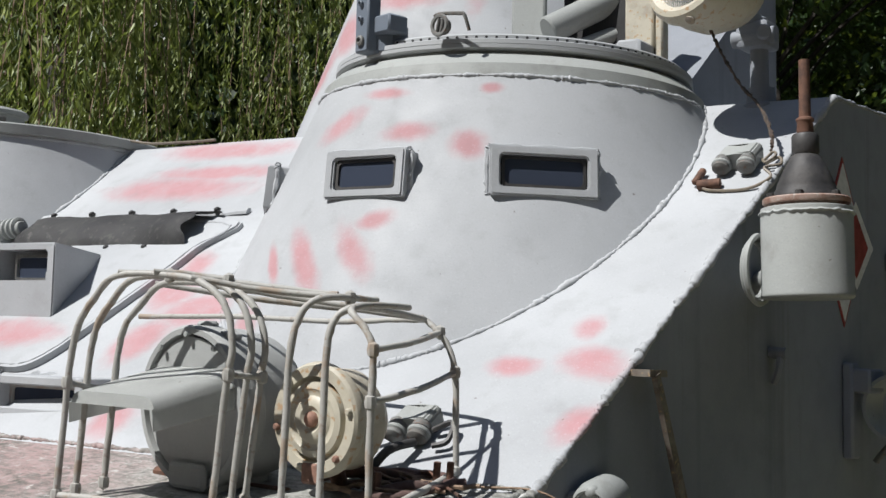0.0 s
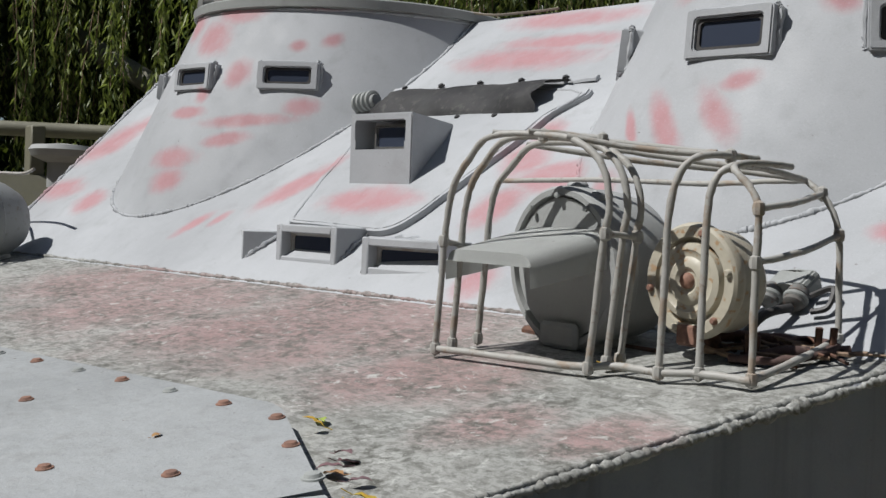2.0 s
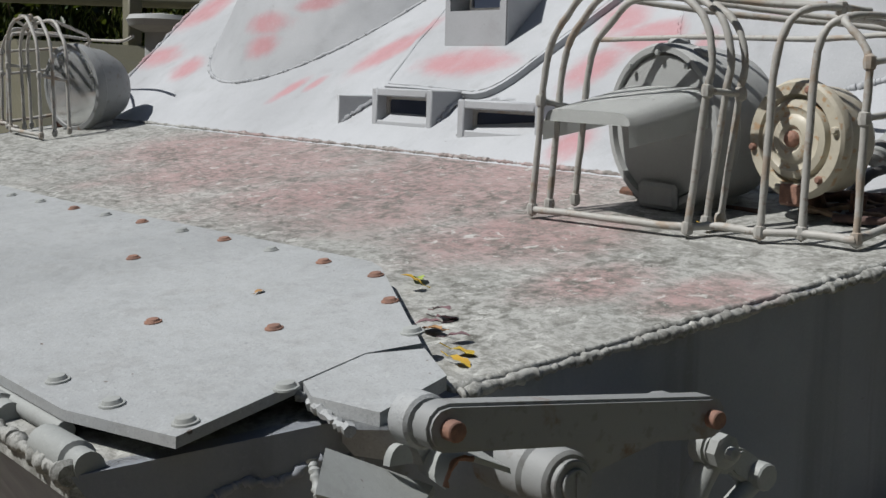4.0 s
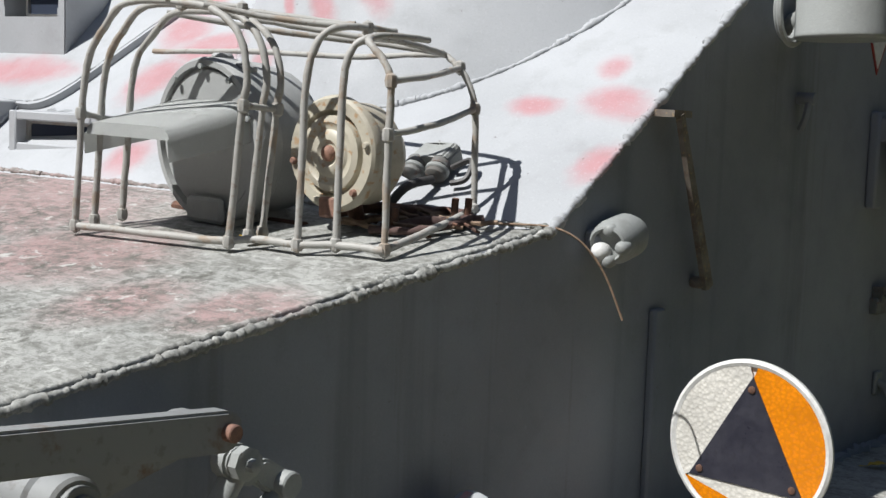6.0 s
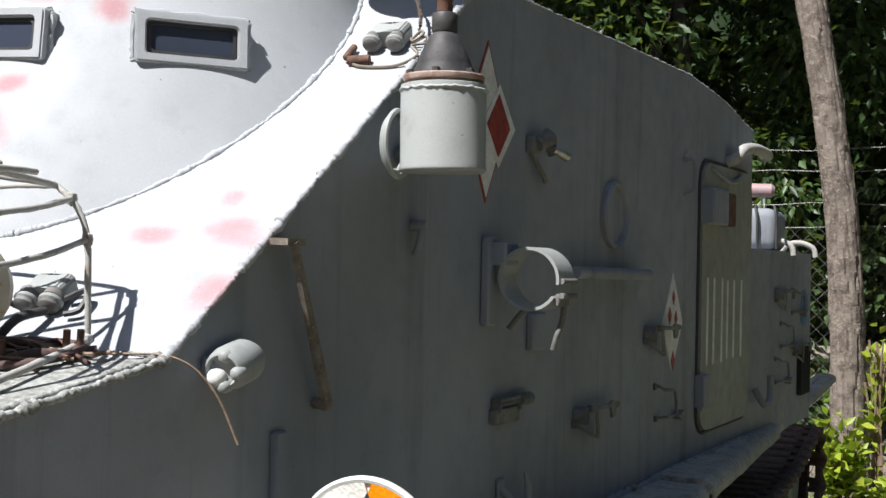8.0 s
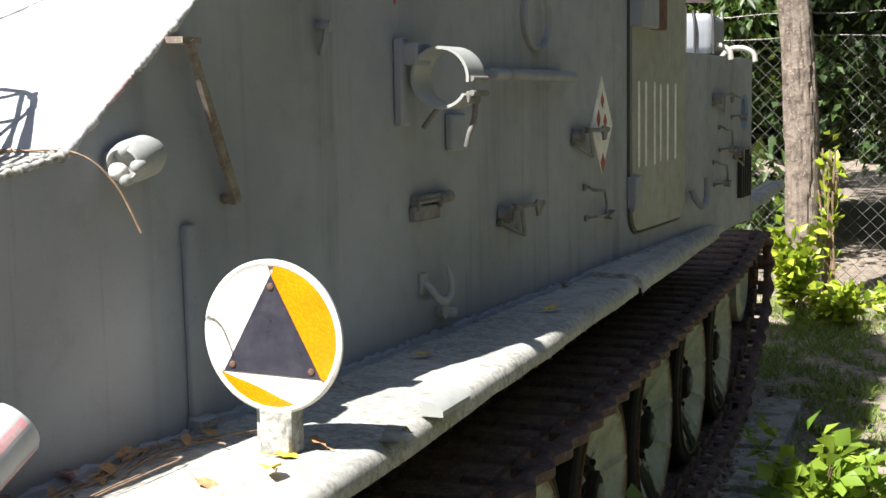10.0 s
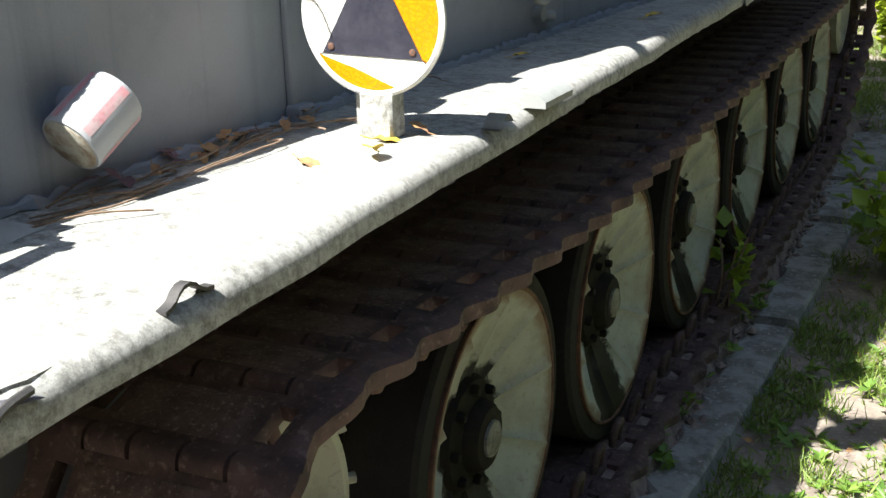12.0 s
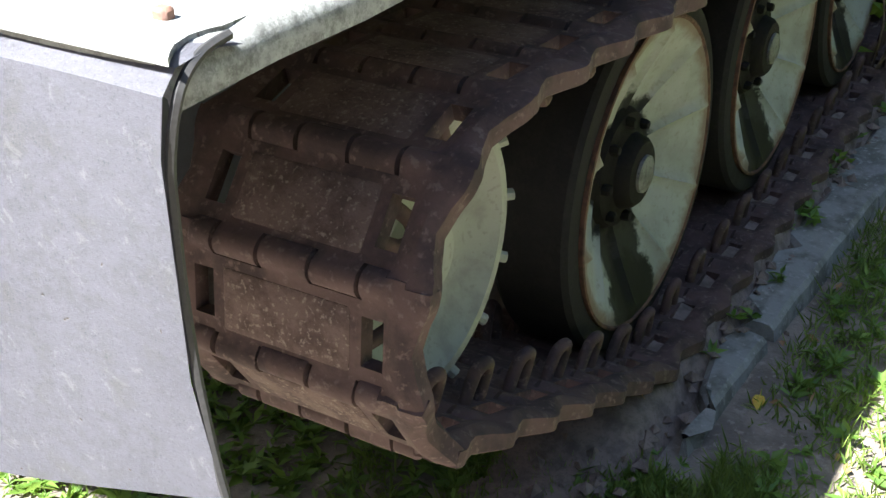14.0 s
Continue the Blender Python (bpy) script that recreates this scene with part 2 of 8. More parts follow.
def simple_material(name, base, other=None, rough=0.6, metal=0.0, scale=25.0, relief=0.2, lo=0.4, hi=0.65, dist=0.003, third=None):
    """A mottled surface of two or three tones, varied at two scales."""
    mat, nt, bsdf = nodes_of(name)
    pos = place(nt)
    a = value_noise(nt, pos, scale, 6, 0.65)
    b = value_noise(nt, pos, scale * 6, 4, 0.6)
    col = blend(nt, ramp(nt, a, lo, hi), base, other or tuple(x * 0.7 for x in base))
    if third:
        col = blend(nt, ramp(nt, b, 0.55, 0.68), col, third)
    else:
        col = blend(nt, calc(nt, "MULTIPLY", ramp(nt, b, 0.45, 0.7), 0.35), col, tuple(x * 0.55 for x in base))
    nt.links.new(col, bsdf.inputs["Base Color"])
    nt.links.new(ramp(nt, a, 0.3, 0.7, max(rough - 0.1, 0.03), min(rough + 0.12, 1)), bsdf.inputs["Roughness"])
    bsdf.inputs["Metallic"].default_value = metal
    bump(nt, bsdf, calc(nt, "ADD", a, calc(nt, "MULTIPLY", b, 0.4)), relief, dist)
    return mat


def leaf_material(name, dark, light, through=0.35):
    """Leaves: a tone per leaf, with light passing through."""
    mat, nt, bsdf = nodes_of(name)
    info = nt.nodes.new("ShaderNodeNewGeometry")
    col = blend(nt, info.outputs["Random Per Island"], dark, light)
    nt.links.new(col, bsdf.inputs["Base Color"])
    bsdf.inputs["Roughness"].default_value = 0.45
    tr = nt.nodes.new("ShaderNodeBsdfTranslucent")
    nt.links.new(blend(nt, 0.6, col, (0.28, 0.36, 0.04)), tr.inputs["Color"])
    mx = nt.nodes.new("ShaderNodeMixShader")
    mx.inputs[0].default_value = through
    nt.links.new(bsdf.outputs[0], mx.inputs[1])
    nt.links.new(tr.outputs[0], mx.inputs[2])
    nt.links.new(mx.outputs[0], nt.nodes["Material Output"].inputs["Surface"])
    return mat


# sprayed pink marks on the hull front: a, b, c, half width, half height, slant
PINK = [
    (-0.636, 0.379, 0.59, 0.050, 0.024, -20), (-0.476, 0.359, 0.567, 0.044, 0.018, 0), (-0.356, 0.432, 0.651, 0.018, 0.01, 5), (-0.365, 0.375, 0.539, 0.029, 0.024, 35),
    (-0.485, 0.287, 0.4, 0.03, 0.016, -15), (-0.504, 0.26, 0.341, 0.023, 0.058, -42), (-0.610, 0.265, 0.330, 0.020, 0.066, -40), (-0.695, 0.284, 0.325, 0.011, 0.040, -36),
    (-0.541, 0.389, 0.647, 0.045, 0.011, 5), (-1.35, 0.836, 0.657, 0.183, 0.024, 3), (-1.36, 0.691, 0.542, 0.176, 0.03, 3), (-1.294, 0.747, 0.586, 0.158, 0.019, 3),
    (-1.03, 0.426, 0.334, 0.041, 0.03, 40), (-1.015, 0.349, 0.274, 0.066, 0.035, 25), (-0.963, 0.228, 0.178, 0.042, 0.049, 30), (-1.282, 0.235, 0.183, 0.1, 0.022, 0),
    (-0.829, 0.054, 0.043, 0.045, 0.032, 0), (-0.711, 0.271, 0.212, 0.039, 0.033, 10), (-0.904, 0.307, 0.241, 0.077, 0.028, 0), (-2.148, 0.353, 0.598, 0.065, 0.042, 15),
    (-2.296, 0.401, 0.661, 0.066, 0.044, 40), (-2.075, 0.395, 0.677, 0.073, 0.027, 0), (-2.002, 0.337, 0.5, 0.034, 0.036, 40), (-1.885, 0.433, 0.576, 0.02, 0.016, 0),
    (-1.828, 0.491, 0.594, 0.018, 0.022, 40), (-1.864, 0.511, 0.687, 0.045, 0.014, 0), (-1.802, 0.592, 0.693, 0.04, 0.012, 0), (-2.092, 0.293, 0.445, 0.022, 0.02, 20),
    (-2.13, 0.27, 0.398, 0.056, 0.014, 0), (-1.919, 0.315, 0.376, 0.098, 0.015, -3), (-1.96, 0.273, 0.324, 0.059, 0.016, -8), (-1.819, 0.396, 0.413, 0.035, 0.021, 0),
    (-2.105, 0.219, 0.273, 0.091, 0.026, 0), (-2.082, 0.197, 0.215, 0.06, 0.03, 0), (-2.812, 0.445, 0.348, 0.074, 0.099, 40), (-2.74, 0.235, 0.184, 0.095, 0.036, 0),
    (-2.476, 0.196, 0.153, 0.067, 0.029, 0), (-1.321, 0.23, 0.18, 0.113, 0.026, 0), (-1.653, 0.257, 0.201, 0.032, 0.081, 45), (-1.606, 0.294, 0.23, 0.027, 0.071, 45),
    (-1.857, 0.14, 0.109, 0.02, 0.041, 45), (-1.779, 0.162, 0.126, 0.016, 0.027, 45), (-0.034, 0.22, 0.173, 0.049, 0.023, 10), (-0.005, 0.114, 0.089, 0.025, 0.033, 40),
    (-1.255, 1.12, 1.005, 0.07, 0.045, 40), (-1.33, 1.18, 0.92, 0.045, 0.085, 35), (-1.06, 1.05, 1.08, 0.10, 0.03, 5), (-0.86, 1.06, 1.06, 0.025, 0.05, 0), (-0.78, 1.08, 1.05, 0.015, 0.05, 0), (-1.40, 1.25, 0.80, 0.03, 0.05, 40),
    (-0.40, 0.95, 0.80, 0.05, 0.03, 0), (-0.16, 0.206, 0.162, 0.036, 0.014, 0), (-0.081, 0.285, 0.224, 0.024, 0.018, 20),
]
PINK_LOW = [
    (-0.9, -0.16, -0.03, 0.35, 0.06, 0), (-1.4, -0.2, -0.04, 0.30, 0.05, 0), (-1.05, -0.30, -0.05, 0.16, 0.04, 0), (-0.12, -0.42, -0.075, 0.05, 0.03, 0), (-0.25, -0.45, -0.08, 0.06, 0.03, 0),
    (-1.7, -0.12, -0.02, 0.3, 0.04, 0), (-0.075, -0.40, -0.08, 0.03, 0.03, 0), (-0.5, -0.35, -0.06, 0.14, 0.03, 0),
]
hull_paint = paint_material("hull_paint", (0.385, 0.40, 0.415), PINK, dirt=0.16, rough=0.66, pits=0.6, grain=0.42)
# hull grey again, darker and bluer: the walls' cool shade is in this colour
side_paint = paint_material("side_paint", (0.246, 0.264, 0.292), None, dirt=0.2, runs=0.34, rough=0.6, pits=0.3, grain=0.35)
glacis_paint = paint_material("glacis_paint", (0.35, 0.355, 0.335), PINK_LOW, dirt=0.55, rough=0.65, lichen=1.0, pits=0.6, pink=(0.34, 0.15, 0.15), strength=0.58)
cover_paint = paint_material("cover_paint", (0.325, 0.34, 0.345), None, dirt=0.25, rough=0.6, lichen=0.15, pits=0.9)
fit_paint = paint_material("fitting_paint", (0.31, 0.325, 0.315), None, dirt=0.35, rough=0.5, pits=0.6, grain=0.4)
bar_paint = simple_material("bar_paint", (0.37, 0.365, 0.34), (0.31, 0.255, 0.20), 0.6, 0, 18, 0.4, 0.52, 0.66, third=(0.28, 0.25, 0.215))
deck_paint = paint_material("deck_paint", (0.385, 0.385, 0.36), None, dirt=0.5, rough=0.65, lichen=0.75, pits=0.7)
cream_paint = simple_material("cream_paint", (0.46, 0.43, 0.345), (0.33, 0.30, 0.24), 0.5, 0, 14, 0.25, 0.45, 0.7, third=(0.38, 0.25, 0.14))
rust_metal = simple_material("rust_metal", (0.15, 0.075, 0.048), (0.075, 0.045, 0.035), 0.8, 0.1, 40, 0.5)
rusty_bolt = simple_material("rusty_bolt", (0.27, 0.145, 0.10), (0.19, 0.11, 0.085), 0.75, 0.0, 60, 0.4)
track_steel = simple_material("track_steel", (0.108, 0.064, 0.055), (0.058, 0.038, 0.035), 0.85, 0.0, 13, 0.6, third=(0.16, 0.112, 0.092), dist=0.004)
worn_pad = simple_material("worn_pad", (0.150, 0.098, 0.080), (0.085, 0.055, 0.047), 0.85, 0.0, 26, 0.8, third=(0.26, 0.205, 0.165), dist=0.004)
rubber = simple_material("rubber", (0.022, 0.021, 0.021), (0.032, 0.03, 0.028), 0.8, 0, 30, 0.25)
chain_iron = simple_material("chain_iron", (0.10, 0.075, 0.06), (0.05, 0.045, 0.04), 0.7, 0.2, 60, 0.4, third=(0.16, 0.10, 0.07))
ring_paint = paint_material("ring_paint", (0.36, 0.375, 0.385), None, dirt=0.2, rough=0.62, pits=0.4, grain=0.3)
hinge_paint = paint_material("hinge_paint", (0.135, 0.16, 0.195), None, dirt=0.3, rough=0.55, pits=0.5, grain=0.4)
boot_rubber = simple_material("boot_rubber", (0.035, 0.034, 0.034), (0.055, 0.052, 0.05), 0.6, 0, 30, 0.25)
wheel_paint, wnt, wb = nodes_of("wheel_paint")
wc = wnt.nodes.new("ShaderNodeTexCoord").outputs["Object"]
wpos = place(wnt)
w1, w2, w3 = value_noise(wnt, wpos, 9.0, 5, 0.6), value_noise(wnt, wpos, 60.0, 4, 0.65), value_noise(wnt, wpos, 16.0, 6, 0.7)


def blob(nt, vec, centre, size):
    mp = nt.nodes.new("ShaderNodeMapping")
    mp.vector_type = "TEXTURE"
    mp.inputs["Location"].default_value = centre
    mp.inputs["Scale"].default_value = size
    nt.links.new(vec, mp.inputs[0])
    ln = nt.nodes.new("ShaderNodeVectorMath")
    ln.operation = "LENGTH"
    nt.links.new(mp.outputs[0], ln.inputs[0])
    return ln.outputs["Value"]


wcol = blend(wnt, ramp(wnt, w1, 0.35, 0.7), (0.40, 0.415, 0.37), (0.30, 0.31, 0.265))
wcol = blend(wnt, calc(wnt, "MULTIPLY", ramp(wnt, w2, 0.52, 0.7), 0.5), wcol, (0.24, 0.22, 0.17))
rim_d = calc(wnt, "ADD", blob(wnt, wc, (0, 0, 0), (1, 0.27, 0.27)), calc(wnt, "MULTIPLY", calc(wnt, "SUBTRACT", w3, 0.5), 0.22))
wcol = blend(wnt, ramp(wnt, rim_d, 0.93, 1.03, 0.0, 0.75), wcol, (0.17, 0.10, 0.06))
for centre, size in (((0, 0.0, -0.005), (1, 0.125, 0.145)), ((0, -0.012, -0.17), (1, 0.085, 0.17)), ((0, -0.03, -0.25), (1, 0.10, 0.08))):
    gd = calc(wnt, "ADD", blob(wnt, wc, centre, size), calc(wnt, "MULTIPLY", calc(wnt, "SUBTRACT", w3, 0.5), 1.3))
    wcol = blend(wnt, ramp(wnt, gd, 1.08, 0.86, 0.0, 0.95), wcol, (0.012, 0.011, 0.010))
wnt.links.new(wcol, wb.inputs["Base Color"])
wb.inputs["Roughness"].default_value = 0.6
wb.inputs["Specular IOR Level"].default_value = 0.2
bump(wnt, wb, w2, 0.2, 0.003)
grease = simple_material("grease", (0.010, 0.009, 0.008), (0.020, 0.017, 0.014), 0.7, 0, 35, 0.6)
for oily in (grease, rubber):
    oily.node_tree.nodes["Principled BSDF"].inputs["Specular IOR Level"].default_value = 0.15
canvas = simple_material("worn_canvas", (0.07, 0.07, 0.072), (0.12, 0.12, 0.12), 0.65, 0, 9, 0.5, 0.4, 0.65, third=(0.15, 0.145, 0.14))
idler_paint = simple_material("idler_paint", (0.37, 0.38, 0.315), (0.28, 0.28, 0.235), 0.55, 0, 14, 0.25, 0.45, 0.7, third=(0.30, 0.30, 0.25))
worn_cap = simple_material("worn_cap", (0.20, 0.20, 0.18), (0.10, 0.095, 0.085), 0.55, 0, 30, 0.3, third=(0.05, 0.045, 0.04))
flap_rubber = paint_material("flap_sheet", (0.190, 0.186, 0.212), None, lichen=0.22, dirt=0.5, rough=0.7, pits=0.8)
dark_inside = simple_material("dark_inside", (0.012, 0.012, 0.013), (0.02, 0.02, 0.02), 0.7)
clip_iron = simple_material("clip_iron", (0.175, 0.18, 0.175), (0.12, 0.115, 0.105), 0.65, 0.0, 26, 0.5, third=(0.16, 0.105, 0.08))
rust_flange = simple_material("rust_flange", (0.36, 0.27, 0.23), (0.22, 0.12, 0.085), 0.65, 0, 22, 0.3, 0.42, 0.62, third=(0.40, 0.36, 0.32))
bare_steel = simple_material("bare_steel", (0.55, 0.55, 0.54), (0.4, 0.39, 0.37), 0.35, 0.9, 30, 0.1)
brass_wire = simple_material("old_cable", (0.20, 0.17, 0.13), (0.12, 0.10, 0.08), 0.6)

glass, gnt, gb = nodes_of("vision_glass")
# bluish base colour stands in for sky reflected in the panes
gb.inputs["Base Color"].default_value = (0.045, 0.055, 0.08, 1)
gb.inputs["Roughness"].default_value = 0.06
gb.inputs["Coat Weight"].default_value = 0.0
lens_glass, lnt, lb = nodes_of("lens_glass")
lb.inputs["Base Color"].default_value = (0.82, 0.84, 0.84, 1)
lb.inputs["Roughness"].default_value = 0.12
lb.inputs["Metallic"].default_value = 0.75
lw = lnt.nodes.new("ShaderNodeTexWave")
lw.inputs["Scale"].default_value = 60
lnt.links.new(place(lnt), lw.inputs["Vector"])
bump(lnt, lb, lw.outputs["Fac"], 0.5, 0.003)


def reflector(name, colour):
    """Moulded plastic reflector with a fine honeycomb."""
    mat, nt, bsdf = nodes_of(name)
    pos = place(nt)
    v = nt.nodes.new("ShaderNodeTexVoronoi")
    v.inputs["Scale"].default_value = 190
    nt.links.new(pos, v.inputs["Vector"])
    n = value_noise(nt, pos, 14, 4)
    col = blend(nt, ramp(nt, n, 0.35, 0.7), colour, tuple(x * 0.8 for x in colour))
    col = blend(nt, ramp(nt, v.outputs["Distance"], 0.35, 0.6, 0, 0.35), col, tuple(x * 0.6 for x in colour))
    nt.links.new(col, bsdf.inputs["Base Color"])
    bsdf.inputs["Roughness"].default_value = 0.22
    bump(nt, bsdf, v.outputs["Distance"], 0.4, 0.002)
    return mat


amber = reflector("amber_reflector", (0.80, 0.25, 0.003))
white_refl = reflector("white_reflector", (0.74, 0.72, 0.66))
black_plate = simple_material("black_plate", (0.030, 0.030, 0.042), (0.042, 0.042, 0.055), 0.35, 0, 20, 0.1)
white_paint = simple_material("white_paint", (0.72, 0.72, 0.70), (0.58, 0.58, 0.56), 0.5, 0, 20, 0.1)
red_paint = simple_material("red_paint", (0.30, 0.035, 0.03), (0.20, 0.03, 0.028), 0.5, 0, 20, 0.1)
blue_paint = simple_material("blue_paint", (0.05, 0.16, 0.35), (0.05, 0.12, 0.25), 0.5, 0, 20, 0.1)

# ================= the armoured vehicle =================
tank = thing("armoured_vehicle", (-2.2, 4.0, 0), "grey tracked armoured carrier with faded pink camouflage marks and rust", "armoured vehicle")


BEND, NOSE = -0.76, -1.065      # the bow draws in ahead of the bend


def wall_a(b):
    return WALL * b if b >= BEND else WALL * BEND + 0.30 * (b - BEND)


# the walls' darker tone carries shade; the streaks are rain marks
# side wall
SIDE = [(BEND, -0.47), (BEND, GLACIS * BEND), (0, 0), (0.874, 0.686), (1.5, 0.70), (2.208, 0.706), (2.567, 0.68), (2.943, 0.62), (2.943, 0.215), (3.94, 0.215), (3.94, -0.47)]
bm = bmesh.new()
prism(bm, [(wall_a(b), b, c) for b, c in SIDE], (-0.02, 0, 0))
part("side_wall", bm, side_paint, tank, "flat grey hull side, darkened in colour for shade, with rain streaks", HULL)
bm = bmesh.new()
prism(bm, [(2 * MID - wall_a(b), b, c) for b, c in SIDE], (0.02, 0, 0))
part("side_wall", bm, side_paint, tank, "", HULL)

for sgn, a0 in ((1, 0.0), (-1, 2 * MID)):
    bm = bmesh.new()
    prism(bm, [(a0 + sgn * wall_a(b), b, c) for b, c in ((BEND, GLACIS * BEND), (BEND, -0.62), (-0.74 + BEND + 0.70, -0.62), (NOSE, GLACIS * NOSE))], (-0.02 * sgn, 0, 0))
    part("bow_side", bm, side_paint, tank, "grey side of the bow, darkened in colour for shade", HULL)

# glacis, upper plate, roof, rear deck
bm = bmesh.new()
prism(bm, [(wall_a(b) - 0.001, b, GLACIS * b) for b in (NOSE, BEND, 0)] + [(2 * MID - wall_a(b), b, GLACIS * b) for b in (0, BEND, NOSE)], (0, 0, -0.02))
part("glacis_plate", bm, glacis_paint, tank, "weathered grey glacis plate with lichen and pink stains", HULL)
bm = bmesh.new()
prism(bm, [(wall_a(b) - 0.001, b, PLATE * b) for b in (0, 0.874)] + [(2 * MID - 0.55 * b, b, PLATE * b) for b in (0.874, 0)], (0, 0.012, -0.016))
part("upper_plate", bm, hull_paint, tank, "sloping pale grey front plate with sprayed pink marks", HULL)
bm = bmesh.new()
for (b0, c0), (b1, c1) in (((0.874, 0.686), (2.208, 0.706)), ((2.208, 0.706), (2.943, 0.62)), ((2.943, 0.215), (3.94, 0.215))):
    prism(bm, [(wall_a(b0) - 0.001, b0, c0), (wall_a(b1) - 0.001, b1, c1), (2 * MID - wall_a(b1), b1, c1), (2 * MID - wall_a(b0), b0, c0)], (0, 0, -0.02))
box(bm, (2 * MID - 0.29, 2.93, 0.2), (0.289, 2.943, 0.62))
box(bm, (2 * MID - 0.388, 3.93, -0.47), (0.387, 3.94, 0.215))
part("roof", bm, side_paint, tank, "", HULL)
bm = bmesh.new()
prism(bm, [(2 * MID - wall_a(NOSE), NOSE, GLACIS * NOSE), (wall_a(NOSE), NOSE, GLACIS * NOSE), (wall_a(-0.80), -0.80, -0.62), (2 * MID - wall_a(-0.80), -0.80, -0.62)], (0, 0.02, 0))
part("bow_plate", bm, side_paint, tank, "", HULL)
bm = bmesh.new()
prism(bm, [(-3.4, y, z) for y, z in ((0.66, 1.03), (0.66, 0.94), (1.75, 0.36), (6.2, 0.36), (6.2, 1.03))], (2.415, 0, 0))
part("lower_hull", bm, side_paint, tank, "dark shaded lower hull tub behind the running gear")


def bead(pts, r=0.007, n=None, flat=1.0, name="weld_seam", mat=None, parent=None):
    """A hand-laid weld: a lumpy line of metal."""
    pts = [Vector(p) for p in pts]
    length = sum((q - p).length for p, q in zip(pts, pts[1:]))
    n = n or max(int(length / 0.0034), 4)
    out, acc, i = [], 0.0, 0
    seg = [(q - p).length for p, q in zip(pts, pts[1:])]
    for k in range(n + 1):
        s = length * k / n
        while i < len(seg) - 1 and s > acc + seg[i]:
            acc, i = acc + seg[i], i + 1
        out.append(pts[i].lerp(pts[i + 1], (s - acc) / max(seg[i], 1e-9)))
    bm = bmesh.new()
    slow = [r * (0.66 + 0.16 * math.sin(k * 0.31 + 2.1 * math.sin(k * 0.043)) + 0.14 * math.sin(k * 0.083 + 1.3)) for k in range(len(out))]
    tube(bm, out, slow, 7, False, r * 0.16, 0.2, flat)
    return part(name, bm, mat or hull_paint, parent or tank, "", HULL)


bead([(wall_a(b), b, GLACIS * b) for b in (BEND, -0.5, 0)], 0.008, mat=glacis_paint)
bead([(wall_a(b) - 0.014, b, GLACIS * b + 0.002) for b in (BEND, -0.5, 0)], 0.006, mat=glacis_paint)
bead([(0.5 * MID, NOSE, GLACIS * NOSE), (wall_a(NOSE), NOSE, GLACIS * NOSE)], 0.012, mat=glacis_paint)
bead([(wall_a(b), b, PLATE * b) for b in (0, 0.4, 0.874)], 0.0085)
bead([(0, 0.006, 0.004), (-1.3, 0.006, 0.004), (2 * MID, 0.006, 0.004)], 0.006, mat=glacis_paint)
bead([(wall_a(b), b, c) for b, c in ((0.874, 0.686), (2.208, 0.706), (2.567, 0.68), (2.943, 0.62))], 0.005, mat=side_paint)
bead([(2 * MID, 0, 0), (2 * MID - 0.55 * 0.874, 0.874, 0.686)], 0.008)

# ---- cupolas ----
CUP_B, CUP_TOP = 0.78, 0.675


def cup_point(a0, t, c):
    s = CUP_TOP - c
    r = (0.38 if a0 > MID else 0.43) + 0.42 * s
    return Vector((a0 + r * math.sin(t), (CUP_B if a0 > MID else CUP_B + 0.035) - r * math.cos(t), c))


def cup_weld(a0, t):
    c = 0.4
    for _ in range(60):
        c = 0.5 * c + 0.5 * PLATE * cup_point(a0, t, c).y
    return cup_point(a0, t, c)


def ring_prism(bm, outer, inner, y0, y1, m=None, slope=0.0):
    """A frame: outer and inner outlines (x, z), from depth y0 to y1 along y."""
    n, made = len(outer), []
    loops = []
    for loop, y in ((outer, y0), (outer, y1), (inner, y1), (inner, y0)):
        vs = [bm.verts.new((x, y + slope * z, z)) for x, z in loop]
        loops.append(vs)
        made += vs
    for p, q in zip(loops, loops[1:] + loops[:1]):
        for k in range(n):
            bm.faces.new((p[k], p[(k + 1) % n], q[(k + 1) % n], q[k]))
    if m is not None:
        bmesh.ops.transform(bm, matrix=m, verts=made)


